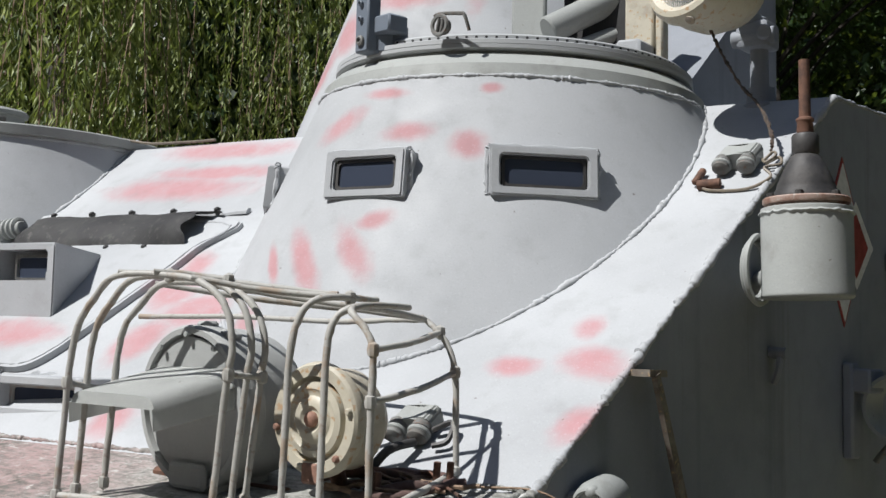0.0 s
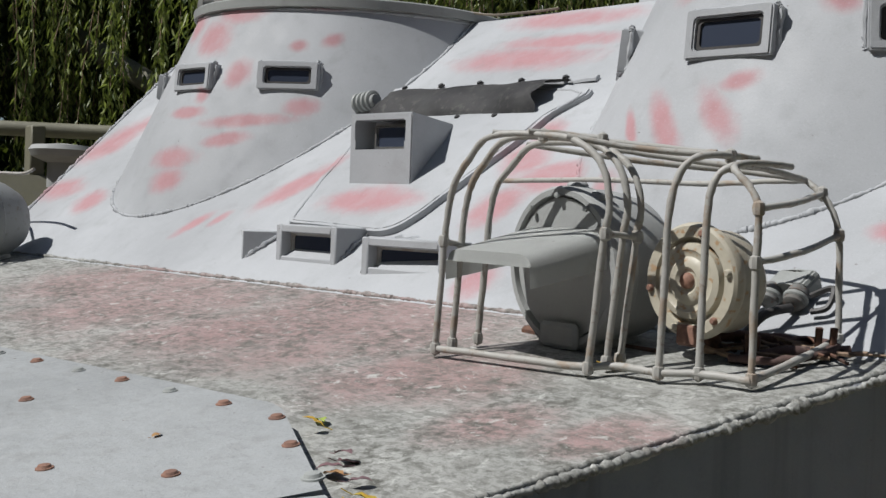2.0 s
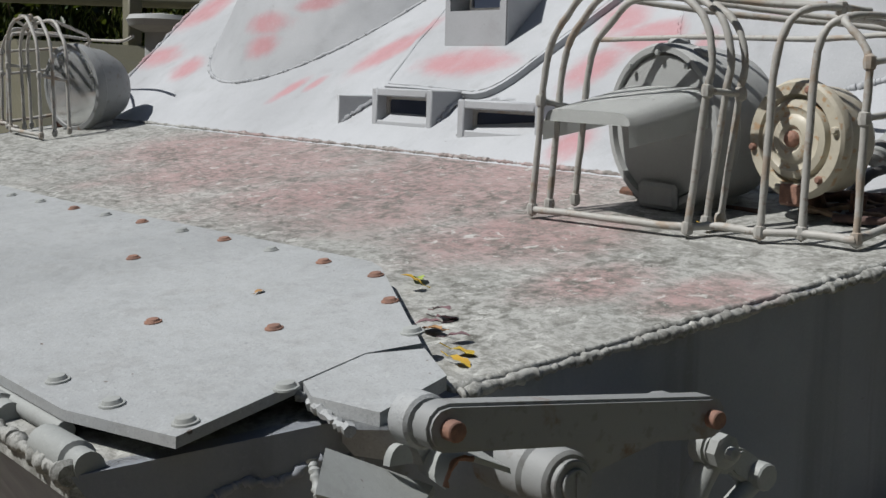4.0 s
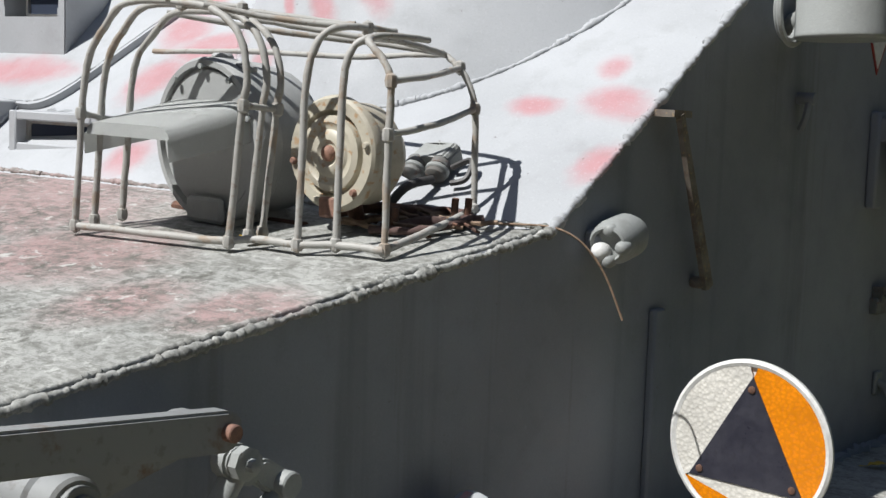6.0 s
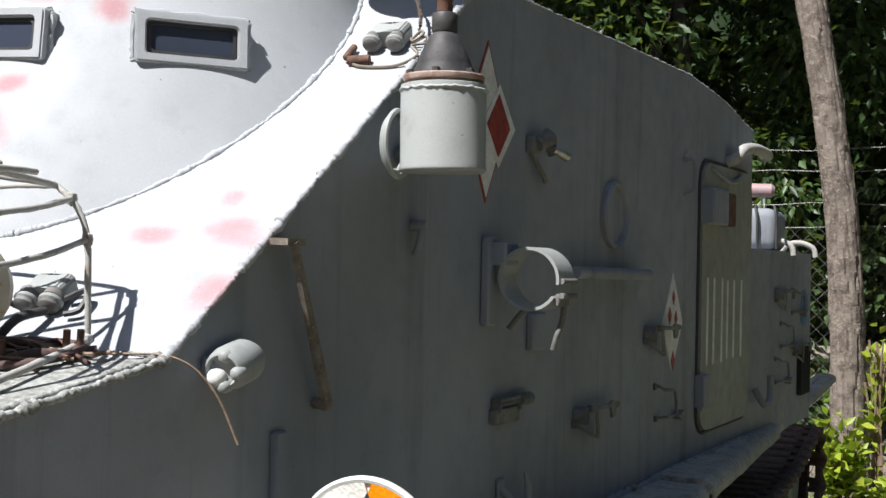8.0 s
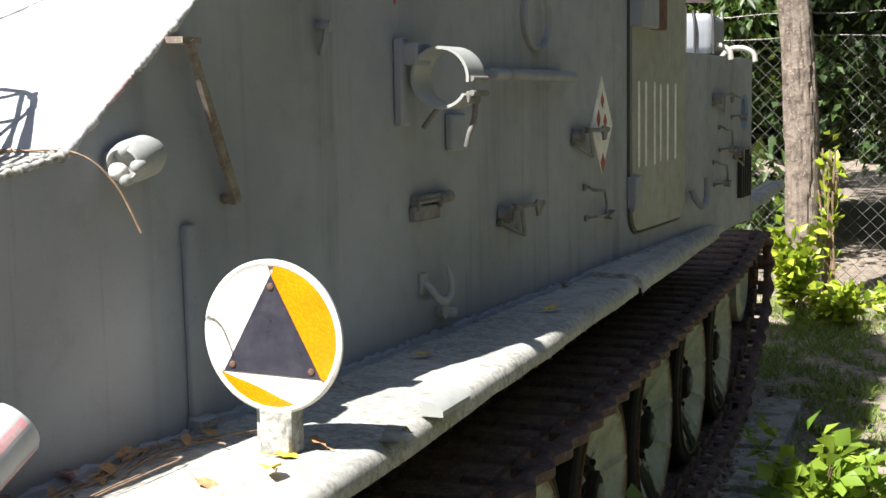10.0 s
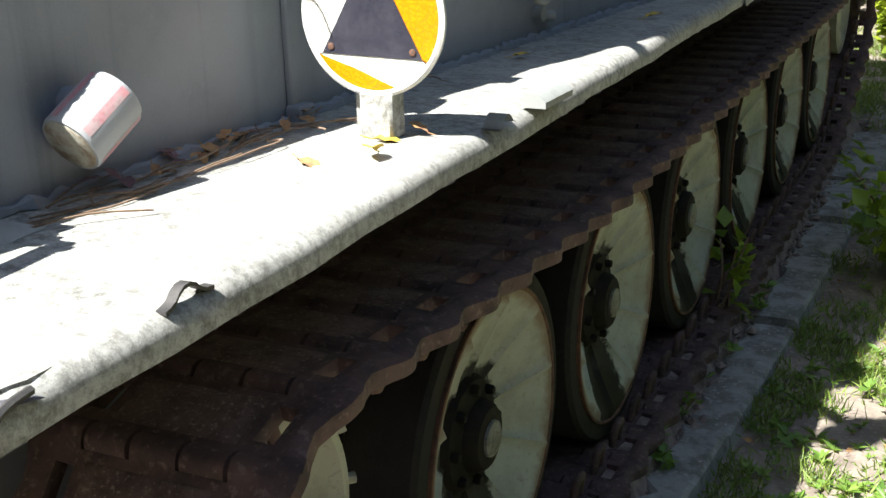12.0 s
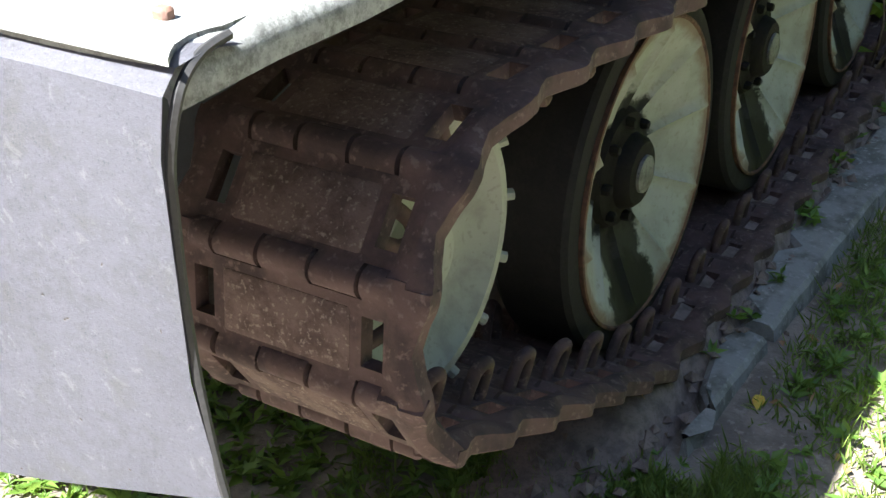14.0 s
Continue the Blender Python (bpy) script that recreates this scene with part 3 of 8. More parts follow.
def vision_window(m, parent, w=0.205, h=0.10, depth=0.035, bright=False):
    """A cast window frame welded on, with a recessed thick glass. m: x across, -y outwards, z up."""
    bm = bmesh.new()
    outer, inner = rounded(w, h, 0.005), rounded(w - 0.036, h - 0.030, 0.007)
    ring_prism(bm, outer, inner, 0.07, -depth, m)
    n = len(outer)
    bm.verts.index_update()
    bmesh.ops.bevel(bm, geom=[e for e in bm.edges if {v.index // n for v in e.verts} in ({1}, {2})], offset=0.003, segments=2, affect="EDGES")
    fr = part("window_frame", bm, hull_paint, parent, "", HULL)
    bm = bmesh.new()
    ring_prism(bm, rounded(w - 0.0402, h - 0.0322, 0.006), rounded(w - 0.050, h - 0.042, 0.008), 0.03, -0.012, m)
    part("gasket", bm, boot_rubber if not bright else bare_steel, fr, "", HULL)
    bm = bmesh.new()
    box(bm, (-(w - 0.045) / 2, -0.008, -(h - 0.035) / 2), ((w - 0.045) / 2, 0.02, (h - 0.035) / 2), m)
    part("pane", bm, glass, fr, "dark thick vision glass", HULL)
    bm = bmesh.new()
    pts = [m @ Vector((x * 1.025, 0.0 - 0.10 * abs(x) * abs(x), z * 1.05)) for x, z in rounded(w, h, 0.008, 2)]
    tube(bm, [q for i in range(len(pts)) for q in (pts[i].lerp(pts[(i + 1) % len(pts)], k / 9) for k in range(9))], 0.0042, 6, True, 0.0016, 0.4)
    part("weld_seam", bm, hull_paint, fr, "", HULL)
    return fr


def cupola(a0, mirror):
    seg, rows = 96, 9
    bm = bmesh.new()
    foot = []
    for k in range(seg):
        t = 2 * math.pi * k / seg
        foot.append(min(cup_weld(a0, t).z - 0.012, CUP_TOP - 0.08) if math.cos(t) > -0.2 else CUP_TOP - 0.08)
    grid = [[bm.verts.new(cup_point(a0, 2 * math.pi * k / seg, foot[k] + (CUP_TOP - foot[k]) * r / rows)) for k in range(seg)] for r in range(rows + 1)]
    for p, q in zip(grid, grid[1:]):
        for k in range(seg):
            bm.faces.new((p[k], p[(k + 1) % seg], q[(k + 1) % seg], q[k]))
    bm.faces.new(grid[-1])
    cup = part("cupola", bm, hull_paint, tank, "bulging grey observation cupola with small vision windows", HULL, 50)
    bead([cup_weld(a0, radians(-104 + 208 * k / 60)) for k in range(61)], 0.007, parent=cup)
    bead([cup_point(a0, radians(6 * k), CUP_TOP + 0.001) for k in range(61)], 0.0055, parent=cup)
    spots = ((-41, 0.49, 0.15), (2, 0.492, 0.155), (35, 0.492, 0.155)) if mirror else ((-48, 0.487, 0.165), (1, 0.484, 0.165), (38.5, 0.489, 0.178))
    for deg, c, w in spots:
        t = radians(deg)
        p = cup_point(a0, t, c)
        m = Matrix.Translation(p) @ Matrix.Rotation(t, 4, "Z") @ Matrix.Rotation(radians(-5), 4, "X")
        vision_window(m, cup, w, 0.072 if mirror else 0.086, 0.019)
    return cup


cup_right = cupola(-0.53, False)
cup_left = cupola(-2.16, True)

# ring and lid of the cupolas
RC = (-0.53, 0.78)
bm = bmesh.new()
lathe(bm, [(0.378, 0.675), (0.372, 0.701), (0.369, 0.703), (0.3535, 0.7205), (0.350, 0.7220), (0.336, 0.7222), (0.334, 0.732), (0, 0.732)], (RC[0], RC[1], 0), (0, 0, 1), 96, HULL)
part("collar", bm, fit_paint, cup_right, "")
bm = bmesh.new()
lathe(bm, [(0.336, 0.731), (0.349, 0.7315), (0.3515, 0.734), (0.3515, 0.7405), (0.3495, 0.7412), (0.3505, 0.7425), (0.350, 0.7505), (0.345, 0.7525), (0.336, 0.7525), (0, 0.753)], (RC[0], RC[1], 0), (0, 0, 1), 96, HULL)
turret_ring = part("turret_ring", bm, ring_paint, tank, "grey turret ring with a drilled rim above a dark groove")
bm = bmesh.new()
lathe(bm, [(0.338, 0.7525), (0.3385, 0.7600), (0.335, 0.7635), (0.325, 0.7645), (0, 0.765)], (RC[0], RC[1], 0), (0, 0, 1), 96, HULL)
rim = part("drilled_rim", bm, ring_paint, turret_ring)
# no holes are cut: small near-black plugs give their dark insides
for k in range(72):
    t = radians(-108 + 3.0 * k)
    bm = bmesh.new()
    o = Vector((RC[0] + 0.3384 * math.sin(t), RC[1] - 0.3384 * math.cos(t), 0.7562))
    lathe(bm, [(0.0026, -0.004), (0.0026, 0.0006), (0, 0.0008)], o, (math.sin(t), -math.cos(t), 0), 8, HULL)
    part("hole_shade", bm, dark_inside, rim)
bm = bmesh.new()
LC = (-2.16, 0.815)
lathe(bm, [(0.428, 0.672), (0.430, 0.682), (0.440, 0.684), (0.441, 0.706), (0.436, 0.710), (0, 0.714)], (LC[0], LC[1], 0), (0, 0, 1), 96, HULL)
lid = part("cupola_lid", bm, fit_paint, cup_left, "flat round hatch lid with a raised dome")
bm = bmesh.new()
lathe(bm, [(0.092, 0.708), (0.092, 0.716), (0.084, 0.718), (0.082, 0.772), (0.091, 0.775), (0.092, 0.785), (0.086, 0.791), (0.060, 0.797), (0, 0.799)], (LC[0] + 0.055, LC[1] - 0.09, 0), (0, 0, 1), 48, HULL)
part("vent_dome", bm, fit_paint, lid)
# three hinges along the lid's front rim
bm = bmesh.new()
rod(bm, hul(-2.125, 0.535, 0.762), hul(-1.99, 0.545, 0.755), 0.027, seg=20)
rod(bm, hul(-2.128, 0.535, 0.762), hul(-2.110, 0.536, 0.762), 0.033, seg=20)
prism(bm, [hul(-1.995, 0.545, 0.705) + Vector(v) for v in ((0, 0, 0), (0.10, 0, 0), (0.10, 0, 0.022), (0.078, 0, 0.062), (0.055, 0, 0.075), (0.030, 0, 0.070), (0.012, 0, 0.045))], (0, 0.045, 0))
rod(bm, hul(-1.938, 0.55, 0.752), hul(-1.938, 0.53, 0.752), 0.016, seg=12)
box(bm, (-2.12, 0.525, 0.705), (-1.87, 0.60, 0.735), HULL, 0.003)
part("hinge", bm, clip_iron, lid, "barrel hinge beside an upright lug")
bm = bmesh.new()
box(bm, (-2.28, 0.46, 0.705), (-2.08, 0.52, 0.735), HULL, 0.006, 2)
box(bm, (-2.21, 0.47, 0.73), (-2.09, 0.515, 0.762), HULL, 0.010, 2)
rod(bm, hul(-2.30, 0.49, 0.742), hul(-2.19, 0.485, 0.745), 0.020, seg=16)
part("hinge", bm, clip_iron, lid, "low block hinge")
bm = bmesh.new()
lathe(bm, [(0.010, -0.03), (0.024, -0.03), (0.026, -0.02), (0.026, 0.06), (0.024, 0.065), (0.019, 0.065), (0.018, 0.02), (0, 0.02)], (-2.45, 0.53, 0.786), (-0.35, -0.9, 0.05), 20, HULL)
lathe(bm, [(0, -0.02), (0.024, -0.02), (0.026, 0.0), (0.022, 0.05), (0, 0.055)], (-2.42, 0.53, 0.740), (-0.2, -1, 0), 14, HULL)
box(bm, (-2.45, 0.51, 0.695), (-2.37, 0.57, 0.770), HULL, 0.01, 2)
part("hinge", bm, clip_iron, lid, "open-ended hinge tube")

# ---- fender ----
FZ, FX = 1.072, -0.526


def seam_x(y):
    return -1.020 + 0.09805 * y


def fender(y0, y1, dz=0.0, dx=0.0, lip=0.028, name="fender"):
    n = max(int((y1 - y0) / 0.12), 2)
    bm = bmesh.new()
    rows = []
    for i in range(n + 1):
        y = y0 + (y1 - y0) * i / n
        wob = 0.002 * math.sin(y * 9) + 0.0015 * math.sin(y * 23)
        prof = [(min(seam_x(y) + 0.002, FX - 0.06), FZ + 0.004)]
        prof += [(FX - 0.10 + dx, FZ + 0.001 + wob), (FX - 0.03 + dx, FZ + wob)]
        prof += [(FX - lip * (1 - math.sin(radians(t))) + dx, FZ - lip * (1 - math.cos(radians(t))) + wob) for t in range(10, 91, 10)]
        prof += [(FX + dx, FZ - lip - 0.012 + wob), (FX - 0.004 + dx, FZ - lip - 0.012 + wob), (FX - 0.006 + dx, FZ - lip), (FX - 0.05, FZ - 0.012), (min(seam_x(y), FX - 0.07), FZ - 0.012)]
        rows.append([bm.verts.new((x, y, z + dz)) for x, z in prof])
    for p, q in zip(rows, rows[1:]):
        for k in range(len(p)):
            bm.faces.new((p[k], p[(k + 1) % len(p)], q[(k + 1) % len(p)], q[k]))
    bm.faces.new(rows[0])
    bm.faces.new(rows[-1][::-1])
    return part(name, bm, deck_paint, tank, "sheet-steel track fender with a rolled edge, scuffed and sunlit", None, 30)


fend = fender(0.80, 3.50)
fender(3.505, 4.86, 0.012, 0.012, 0.04)
fender(4.865, 7.36, 0.0)
bm = bmesh.new()
tube(bm, [(seam_x(y) + 0.008, y, FZ + 0.006) for y in np.linspace(1.0, 4.6, 260)], 0.009, 6, False, 0.003, 0.5)
part("weld_seam", bm, side_paint, fend)

# mudguard sheet at the front end of the fender
def guard_edge(z):
    return -0.520 - 0.017 * math.sin(math.pi * min(max((1.06 - z) / 0.38, 0.0), 1.0)) ** 0.7


bm = bmesh.new()
prof = [(0.875, FZ - 0.008), (0.835, FZ + 0.001), (0.80, FZ - 0.002), (0.785, FZ - 0.02), (0.781, FZ - 0.07), (0.781, 0.80), (0.786, 0.60)]
rows = []
for i in range(15):
    u = i / 14
    row = []
    for y, z in prof:
        right = guard_edge(z)
        x = -0.97 + (right + 0.97) * u
        row.append(bm.verts.new((x, y + 0.004 * math.sin(u * 5 + z * 4), z - (0.13 * (1 - u) - 0.076 if z < 0.7 else 0))))
    rows.append(row)
for p, q in zip(rows, rows[1:]):
    for k in range(len(p) - 1):
        bm.faces.new((p[k], q[k], q[k + 1], p[k + 1]))
r = bmesh.ops.solidify(bm, geom=list(bm.faces), thickness=0.006)
flap = part("mudguard", bm, flap_rubber, tank, "worn grey hanging front mudguard sheet", None, 30)
bm = bmesh.new()
edge = [(-0.97, 0.792), (-0.518, 0.792), (-0.528, 0.805), (-0.538, 0.82), (-0.546, 0.846), (-0.545, 0.862), (-0.541, 0.878), (-0.545, 0.93), (-0.56, 1.02), (-0.97, 1.02)]
prism(bm, [(x, y, FZ + 0.0025 - 0.014 * (y - 0.78) / 0.24) for x, y in edge], (0, 0, 0.006))
part("cover_strip", bm, deck_paint, fend)
bm = bmesh.new()
tube(bm, smooth_path([(guard_edge(z) + 0.001, 0.792, z) for z in (0.672, 0.72, 0.80, 0.88, 0.95, 1.0)] + [(-0.519, 0.80, FZ - 0.02), (-0.523, 0.83, FZ - 0.002), (-0.527, 0.868, FZ + 0.001)], 6), 0.0045, 6)
part("edge_strip", bm, boot_rubber, flap)

# ---- running gear ----
WHEEL_X, WHEEL_Z, WHEEL_Y, PITCH_W = -0.640, 0.416, 2.07, 0.741
TRACK_MID = -0.72


def wheel_meshes():
    ax = (1, 0, 0)
    bm = bmesh.new()
    lathe(bm, [(0.288, -0.15), (0.325, -0.15), (0.335, -0.138), (0.335, -0.016), (0.327, -0.006), (0.298, -0.003), (0.288, -0.006)], (0, 0, 0), ax, 64)
    tyre = finish("tyre", bm, rubber)
    bm = bmesh.new()
    lathe(bm, [(0.29, -0.15), (0.29, -0.004), (0.2905, 0.003), (0.286, 0.004), (0.283, 0.001), (0.280, -0.004)], (0, 0, 0), ax, 64)
    rim = finish("rim", bm, rust_metal)
    bm = bmesh.new()
    prof = [(0.284, 0.0005), (0.265, -0.003), (0.24, -0.016), (0.17, -0.050), (0.13, -0.066), (0.10, -0.066), (0.09, -0.05), (0, -0.05)]
    u, v, w = basis(ax)
    seg = 120
    rings = []
    for r0, h in prof:
        ring = []
        for k in range(seg if r0 > 0 else 1):
            t = 2 * math.pi * k / seg
            rib = 0.012 * max(0, math.cos(10 * t)) ** 14 * (1 if 0.11 < r0 < 0.27 else 0)
            ring.append(bm.verts.new(w * (h + rib) + (u * math.cos(t) + v * math.sin(t)) * r0))
        rings.append(ring)
    for p, q in zip(rings, rings[1:]):
        for k in range(seg):
            f = [p[k], p[(k + 1) % seg]] + ([q[0]] if len(q) == 1 else [q[(k + 1) % seg], q[k]])
            bm.faces.new(f)
    disc = finish("disc", bm, wheel_paint, 60)
    bm = bmesh.new()
    lathe(bm, [(0.115, -0.066), (0.106, -0.052), (0.084, -0.048), (0.072, -0.042), (0.066, -0.024), (0.058, -0.016), (0.040, -0.014), (0, -0.014)], (0, 0, 0), ax, 40)
    hub = finish("hub", bm, grease)
    bm = bmesh.new()
    lathe(bm, [(0.036, -0.016), (0.035, -0.008), (0.028, -0.004), (0, -0.003)], (0, 0, 0), ax, 28)
    cap = finish("hub_cap", bm, worn_cap)
    bm = bmesh.new()
    lathe(bm, [(0.011, -0.055), (0.011, -0.040), (0.008, -0.035), (0, -0.034)], (0, 0.093, 0), ax, 6)
    nut = finish("hub_nut", bm, grease)
    return tyre, rim, disc, hub, cap, nut


WM = wheel_meshes()
for k in range(6):
    at = Matrix.Translation((WHEEL_X, WHEEL_Y + PITCH_W * k, WHEEL_Z))
    tyre = link_mesh("road_wheel", WM[0], tank, at)
    tagged(tyre, "dished cream road wheel with black rubber tyre and greasy hub")
    for nm, mesh in zip(("rim", "disc", "hub", "hub_cap"), WM[1:]):
        link_mesh(nm, mesh, tyre, at)
    for n in range(8):
        link_mesh("hub_nut", WM[5], tyre, at @ Matrix.Rotation(radians(45 * n + 11 * k), 4, "X"))

# idler with its toothed rim, and the drive sprocket far behind
IDL = (1.37, 0.585)
SPR = (6.62, 0.60)
bm = bmesh.new()
ax = (1, 0, 0)
lathe(bm, [(0.19, -0.10), (0.205, -0.10), (0.21, -0.01), (0.20, 0.0), (0.185, 0.0), (0.17, -0.015), (0.15, -0.03), (0.11, -0.05), (0.06, -0.04), (0.05, 0.0), (0, 0.0)], (-0.665, IDL[0], IDL[1]), ax, 56)
for k in range(14):
    t = 2 * math.pi * k / 14
    rod(bm, (-0.68, IDL[0] + 0.205 * math.cos(t), IDL[1] + 0.205 * math.sin(t)), (-0.665, IDL[0] + 0.22 * math.cos(t), IDL[1] + 0.22 * math.sin(t)), 0.009, seg=8)
idler = part("idler_wheel", bm, idler_paint, tank, "cream front idler wheel with chipped rim")
bm = bmesh.new()
lathe(bm, [(0.20, -0.12), (0.22, -0.10), (0.22, 0.0), (0.16, 0.01), (0.10, -0.03), (0, -0.03)], (-0.665, SPR[0], SPR[1]), ax, 32)
part("drive_sprocket", bm, idler_paint, tank, "cream rear drive sprocket")


PITCH = 0.143


def track_path():
    """The line of the track pins, in (y, z), closed."""
    R, pts = 0.247, []
    top, low = WHEEL_Z + 0.335 + 0.022, WHEEL_Z - 0.335 - 0.022
    last = WHEEL_Y + 5 * PITCH_W
    for t in np.linspace(95, 215, 14):
        pts.append((IDL[0] + R * math.cos(radians(t)), IDL[1] + R * math.sin(radians(t))))
    for t in np.linspace(240, 268, 4):
        pts.append((WHEEL_Y + 0.357 * math.cos(radians(t)), WHEEL_Z + 0.357 * math.sin(radians(t))))
    for k in range(1, 6):
        pts.append((WHEEL_Y + PITCH_W * k, low))
    for t in np.linspace(-85, -62, 3):
        pts.append((last + 0.357 * math.cos(radians(t)), WHEEL_Z + 0.357 * math.sin(radians(t))))
    for t in np.linspace(-45, 85, 12):
        pts.append((SPR[0] + R * math.cos(radians(t)), SPR[1] + R * math.sin(radians(t))))
    for k in range(5, -1, -1):
        pts.append((WHEEL_Y + PITCH_W * k, top + (0.016 if k == 0 else 0.0)))
        if k:
            pts.append((WHEEL_Y + PITCH_W * (k - 0.5), top - 0.004))
    return pts


def link_bmesh():
    """One cast track link in one piece: plate, hinge lugs, windows, bone-shaped outer ends. x across, y along, z outwards."""
    bm = bmesh.new()
    L = PITCH / 2
    xs = [-0.186, -0.176, -0.164, -0.146, -0.138, -0.108, -0.102, -0.040, -0.034, 0.034, 0.040, 0.102, 0.108, 0.138, 0.146, 0.164, 0.176, 0.186]
    ys = [-L - 0.0195, -L - 0.016, -L - 0.009, -L, -L + 0.009, -0.052, -0.032, 0.0, 0.032, 0.052, L - 0.009, L, L + 0.009, L + 0.016, L + 0.0195]

    def solid_at(x, y):
        if abs(x) > 0.138:
            return -L - 0.010 < y < L + 0.004 if abs(x) > 0.164 else -L - 0.017 < y < L
        if abs(y) > 0.052:
            lugs = ((-0.165, -0.106), (-0.036, 0.036), (0.106, 0.165)) if y < 0 else ((-0.103, -0.038), (0.038, 0.103))
            return any(a < x < b for a, b in lugs)
        return abs(x) < 0.108 or abs(y) > 0.032

    def half(x, y):
        if abs(x) > 0.140:
            return 0.009 + 0.013 * (1 - (y / (L + 0.02)) ** 2) * max(0.0, 1 - ((abs(x) - 0.162) / 0.026) ** 2)
        d = abs(abs(y) - L)
        return max(0.011 if abs(y) < 0.054 else 0.002, math.sqrt(max(0.0195 ** 2 - d * d, 0)))

    vt = {}

    def vert(i, j, s):
        if (i, j, s) not in vt:
            x, y = xs[i], ys[j]
            wave = 0.010 * math.cos(math.pi * y / L) * (1 if x > 0 else -1) if abs(x) > 0.164 else 0.0
            vt[i, j, s] = bm.verts.new((x - wave, y, s * half(x, y) - (0.002 if s < 0 else 0)))
        return vt[i, j, s]

    on = {(i, j) for i in range(len(xs) - 1) for j in range(len(ys) - 1) if solid_at((xs[i] + xs[i + 1]) / 2, (ys[j] + ys[j + 1]) / 2)}
    for i, j in on:
        c = ((i, j), (i + 1, j), (i + 1, j + 1), (i, j + 1))
        bm.faces.new([vert(*p, 1) for p in c])
        bm.faces.new([vert(*p, -1) for p in reversed(c)])
        for (p, q), nb in zip(zip(c, c[1:] + c[:1]), ((i, j - 1), (i + 1, j), (i, j + 1), (i - 1, j))):
            if nb not in on:
                bm.faces.new((vert(*p, 1), vert(*p, -1), vert(*q, -1), vert(*q, 1)))
    return bm


def pad_bmesh():
    """The raised worn pad in the middle of a link."""
    bm = bmesh.new()
    box(bm, (-0.094, -0.040, 0.004), (0.094, 0.046, 0.0132), None, 0.006, 2)
    return bm


def horn_bmesh():
    """The guide horn on the inner face of a link."""
    bm = bmesh.new()
    tube(bm, smooth_path([(0.092, -0.022, -0.005), (0.098, -0.018, -0.058), (0.104, 0, -0.074), (0.098, 0.018, -0.058), (0.092, 0.022, -0.005)], 3), 0.010, 8)
    return bm


def pin_bmesh():
    bm = bmesh.new()
    rod(bm, (0.170, -PITCH / 2, 0), (0.192, -PITCH / 2, 0), 0.009, seg=10, lip=0.003)
    return bm


LINK = finish("link", link_bmesh(), track_steel, 40)
HORN = finish("guide_horn", horn_bmesh(), track_steel, 60)
PAD = finish("link_pad", pad_bmesh(), worn_pad, 40)
PIN = finish("link_pin", pin_bmesh(), track_steel, 40)
tp = track_path()
seglen = [math.dist(tp[i], tp[(i + 1) % len(tp)]) for i in range(len(tp))]
total = sum(seglen)
count = round(total / PITCH)
bm = bmesh.new()
box(bm, (TRACK_MID - 0.01, 3.0, 0.052), (TRACK_MID + 0.01, 3.02, 0.060))
track = part("track", bm, track_steel, tank, "rust-brown steel track of hinged cast links")


def on_path(s):
    s %= total
    for i, d in enumerate(seglen):
        if s <= d:
            (y0, z0), (y1, z1) = tp[i], tp[(i + 1) % len(tp)]
            return Vector((0, y0 + (y1 - y0) * s / d, z0 + (z1 - z0) * s / d))
        s -= d
    return Vector((0, *tp[0]))


step = total / count
for k in range(count):
    p, q = on_path(k * step + 0.12), on_path((k + 1) * step + 0.12)
    along = (q - p).normalized()
    out = Vector((1, 0, 0)).cross(along)
    out = -out if (out.dot((p + q) / 2 - Vector((0, 3.9, 0.45))) < 0) else out
    side = along.cross(out)
    m = Matrix((side, along, out)).transposed().to_4x4()
    m.translation = (p + q) / 2 + Vector((TRACK_MID, 0, 0))
    link_mesh("link", LINK, track, m)
    for turn in (0, 180):
        link_mesh("guide_horn", HORN, track, m @ Matrix.Rotation(radians(turn), 4, "Z"))
    link_mesh("link_pin", PIN, track, m)
    link_mesh("link_pad", PAD, track, m)


# ================= fittings of the vehicle =================
def plate_pose(a, b, lift=0.0):
    """On the upper plate: x across, y up the slope, z off the plate (in hull measure)."""
    t = math.atan(PLATE)
    return Matrix.Translation((a, b, PLATE * b)) @ Matrix.Rotation(t, 4, "X") @ Matrix.Translation((0, 0, lift))


def glacis_pose(a, b, lift=0.0):
    return Matrix.Translation((a, b, GLACIS * b)) @ Matrix.Rotation(math.atan(GLACIS), 4, "X") @ Matrix.Translation((0, 0, lift))


def wall_pose(b, c, lift=0.0):
    """On the side wall: x along it to the rear, y up, z outwards (in hull measure)."""
    t = math.atan(WALL)
    m = Matrix(((math.sin(t), 0, math.cos(t), wall_a(b)), (math.cos(t), 0, -math.sin(t), b), (0, 1, 0, c), (0, 0, 0, 1)))
    return m @ Matrix.Translation((0, 0, lift))


def bolt(bm, m, r=0.009, h=0.006):
    lathe(bm, [(r * 1.25, 0), (r * 1.2, h * 0.25), (r, h * 0.3), (r * 0.8, h * 0.8), (0, h)], (0, 0, 0), (0, 0, 1), 10, m)


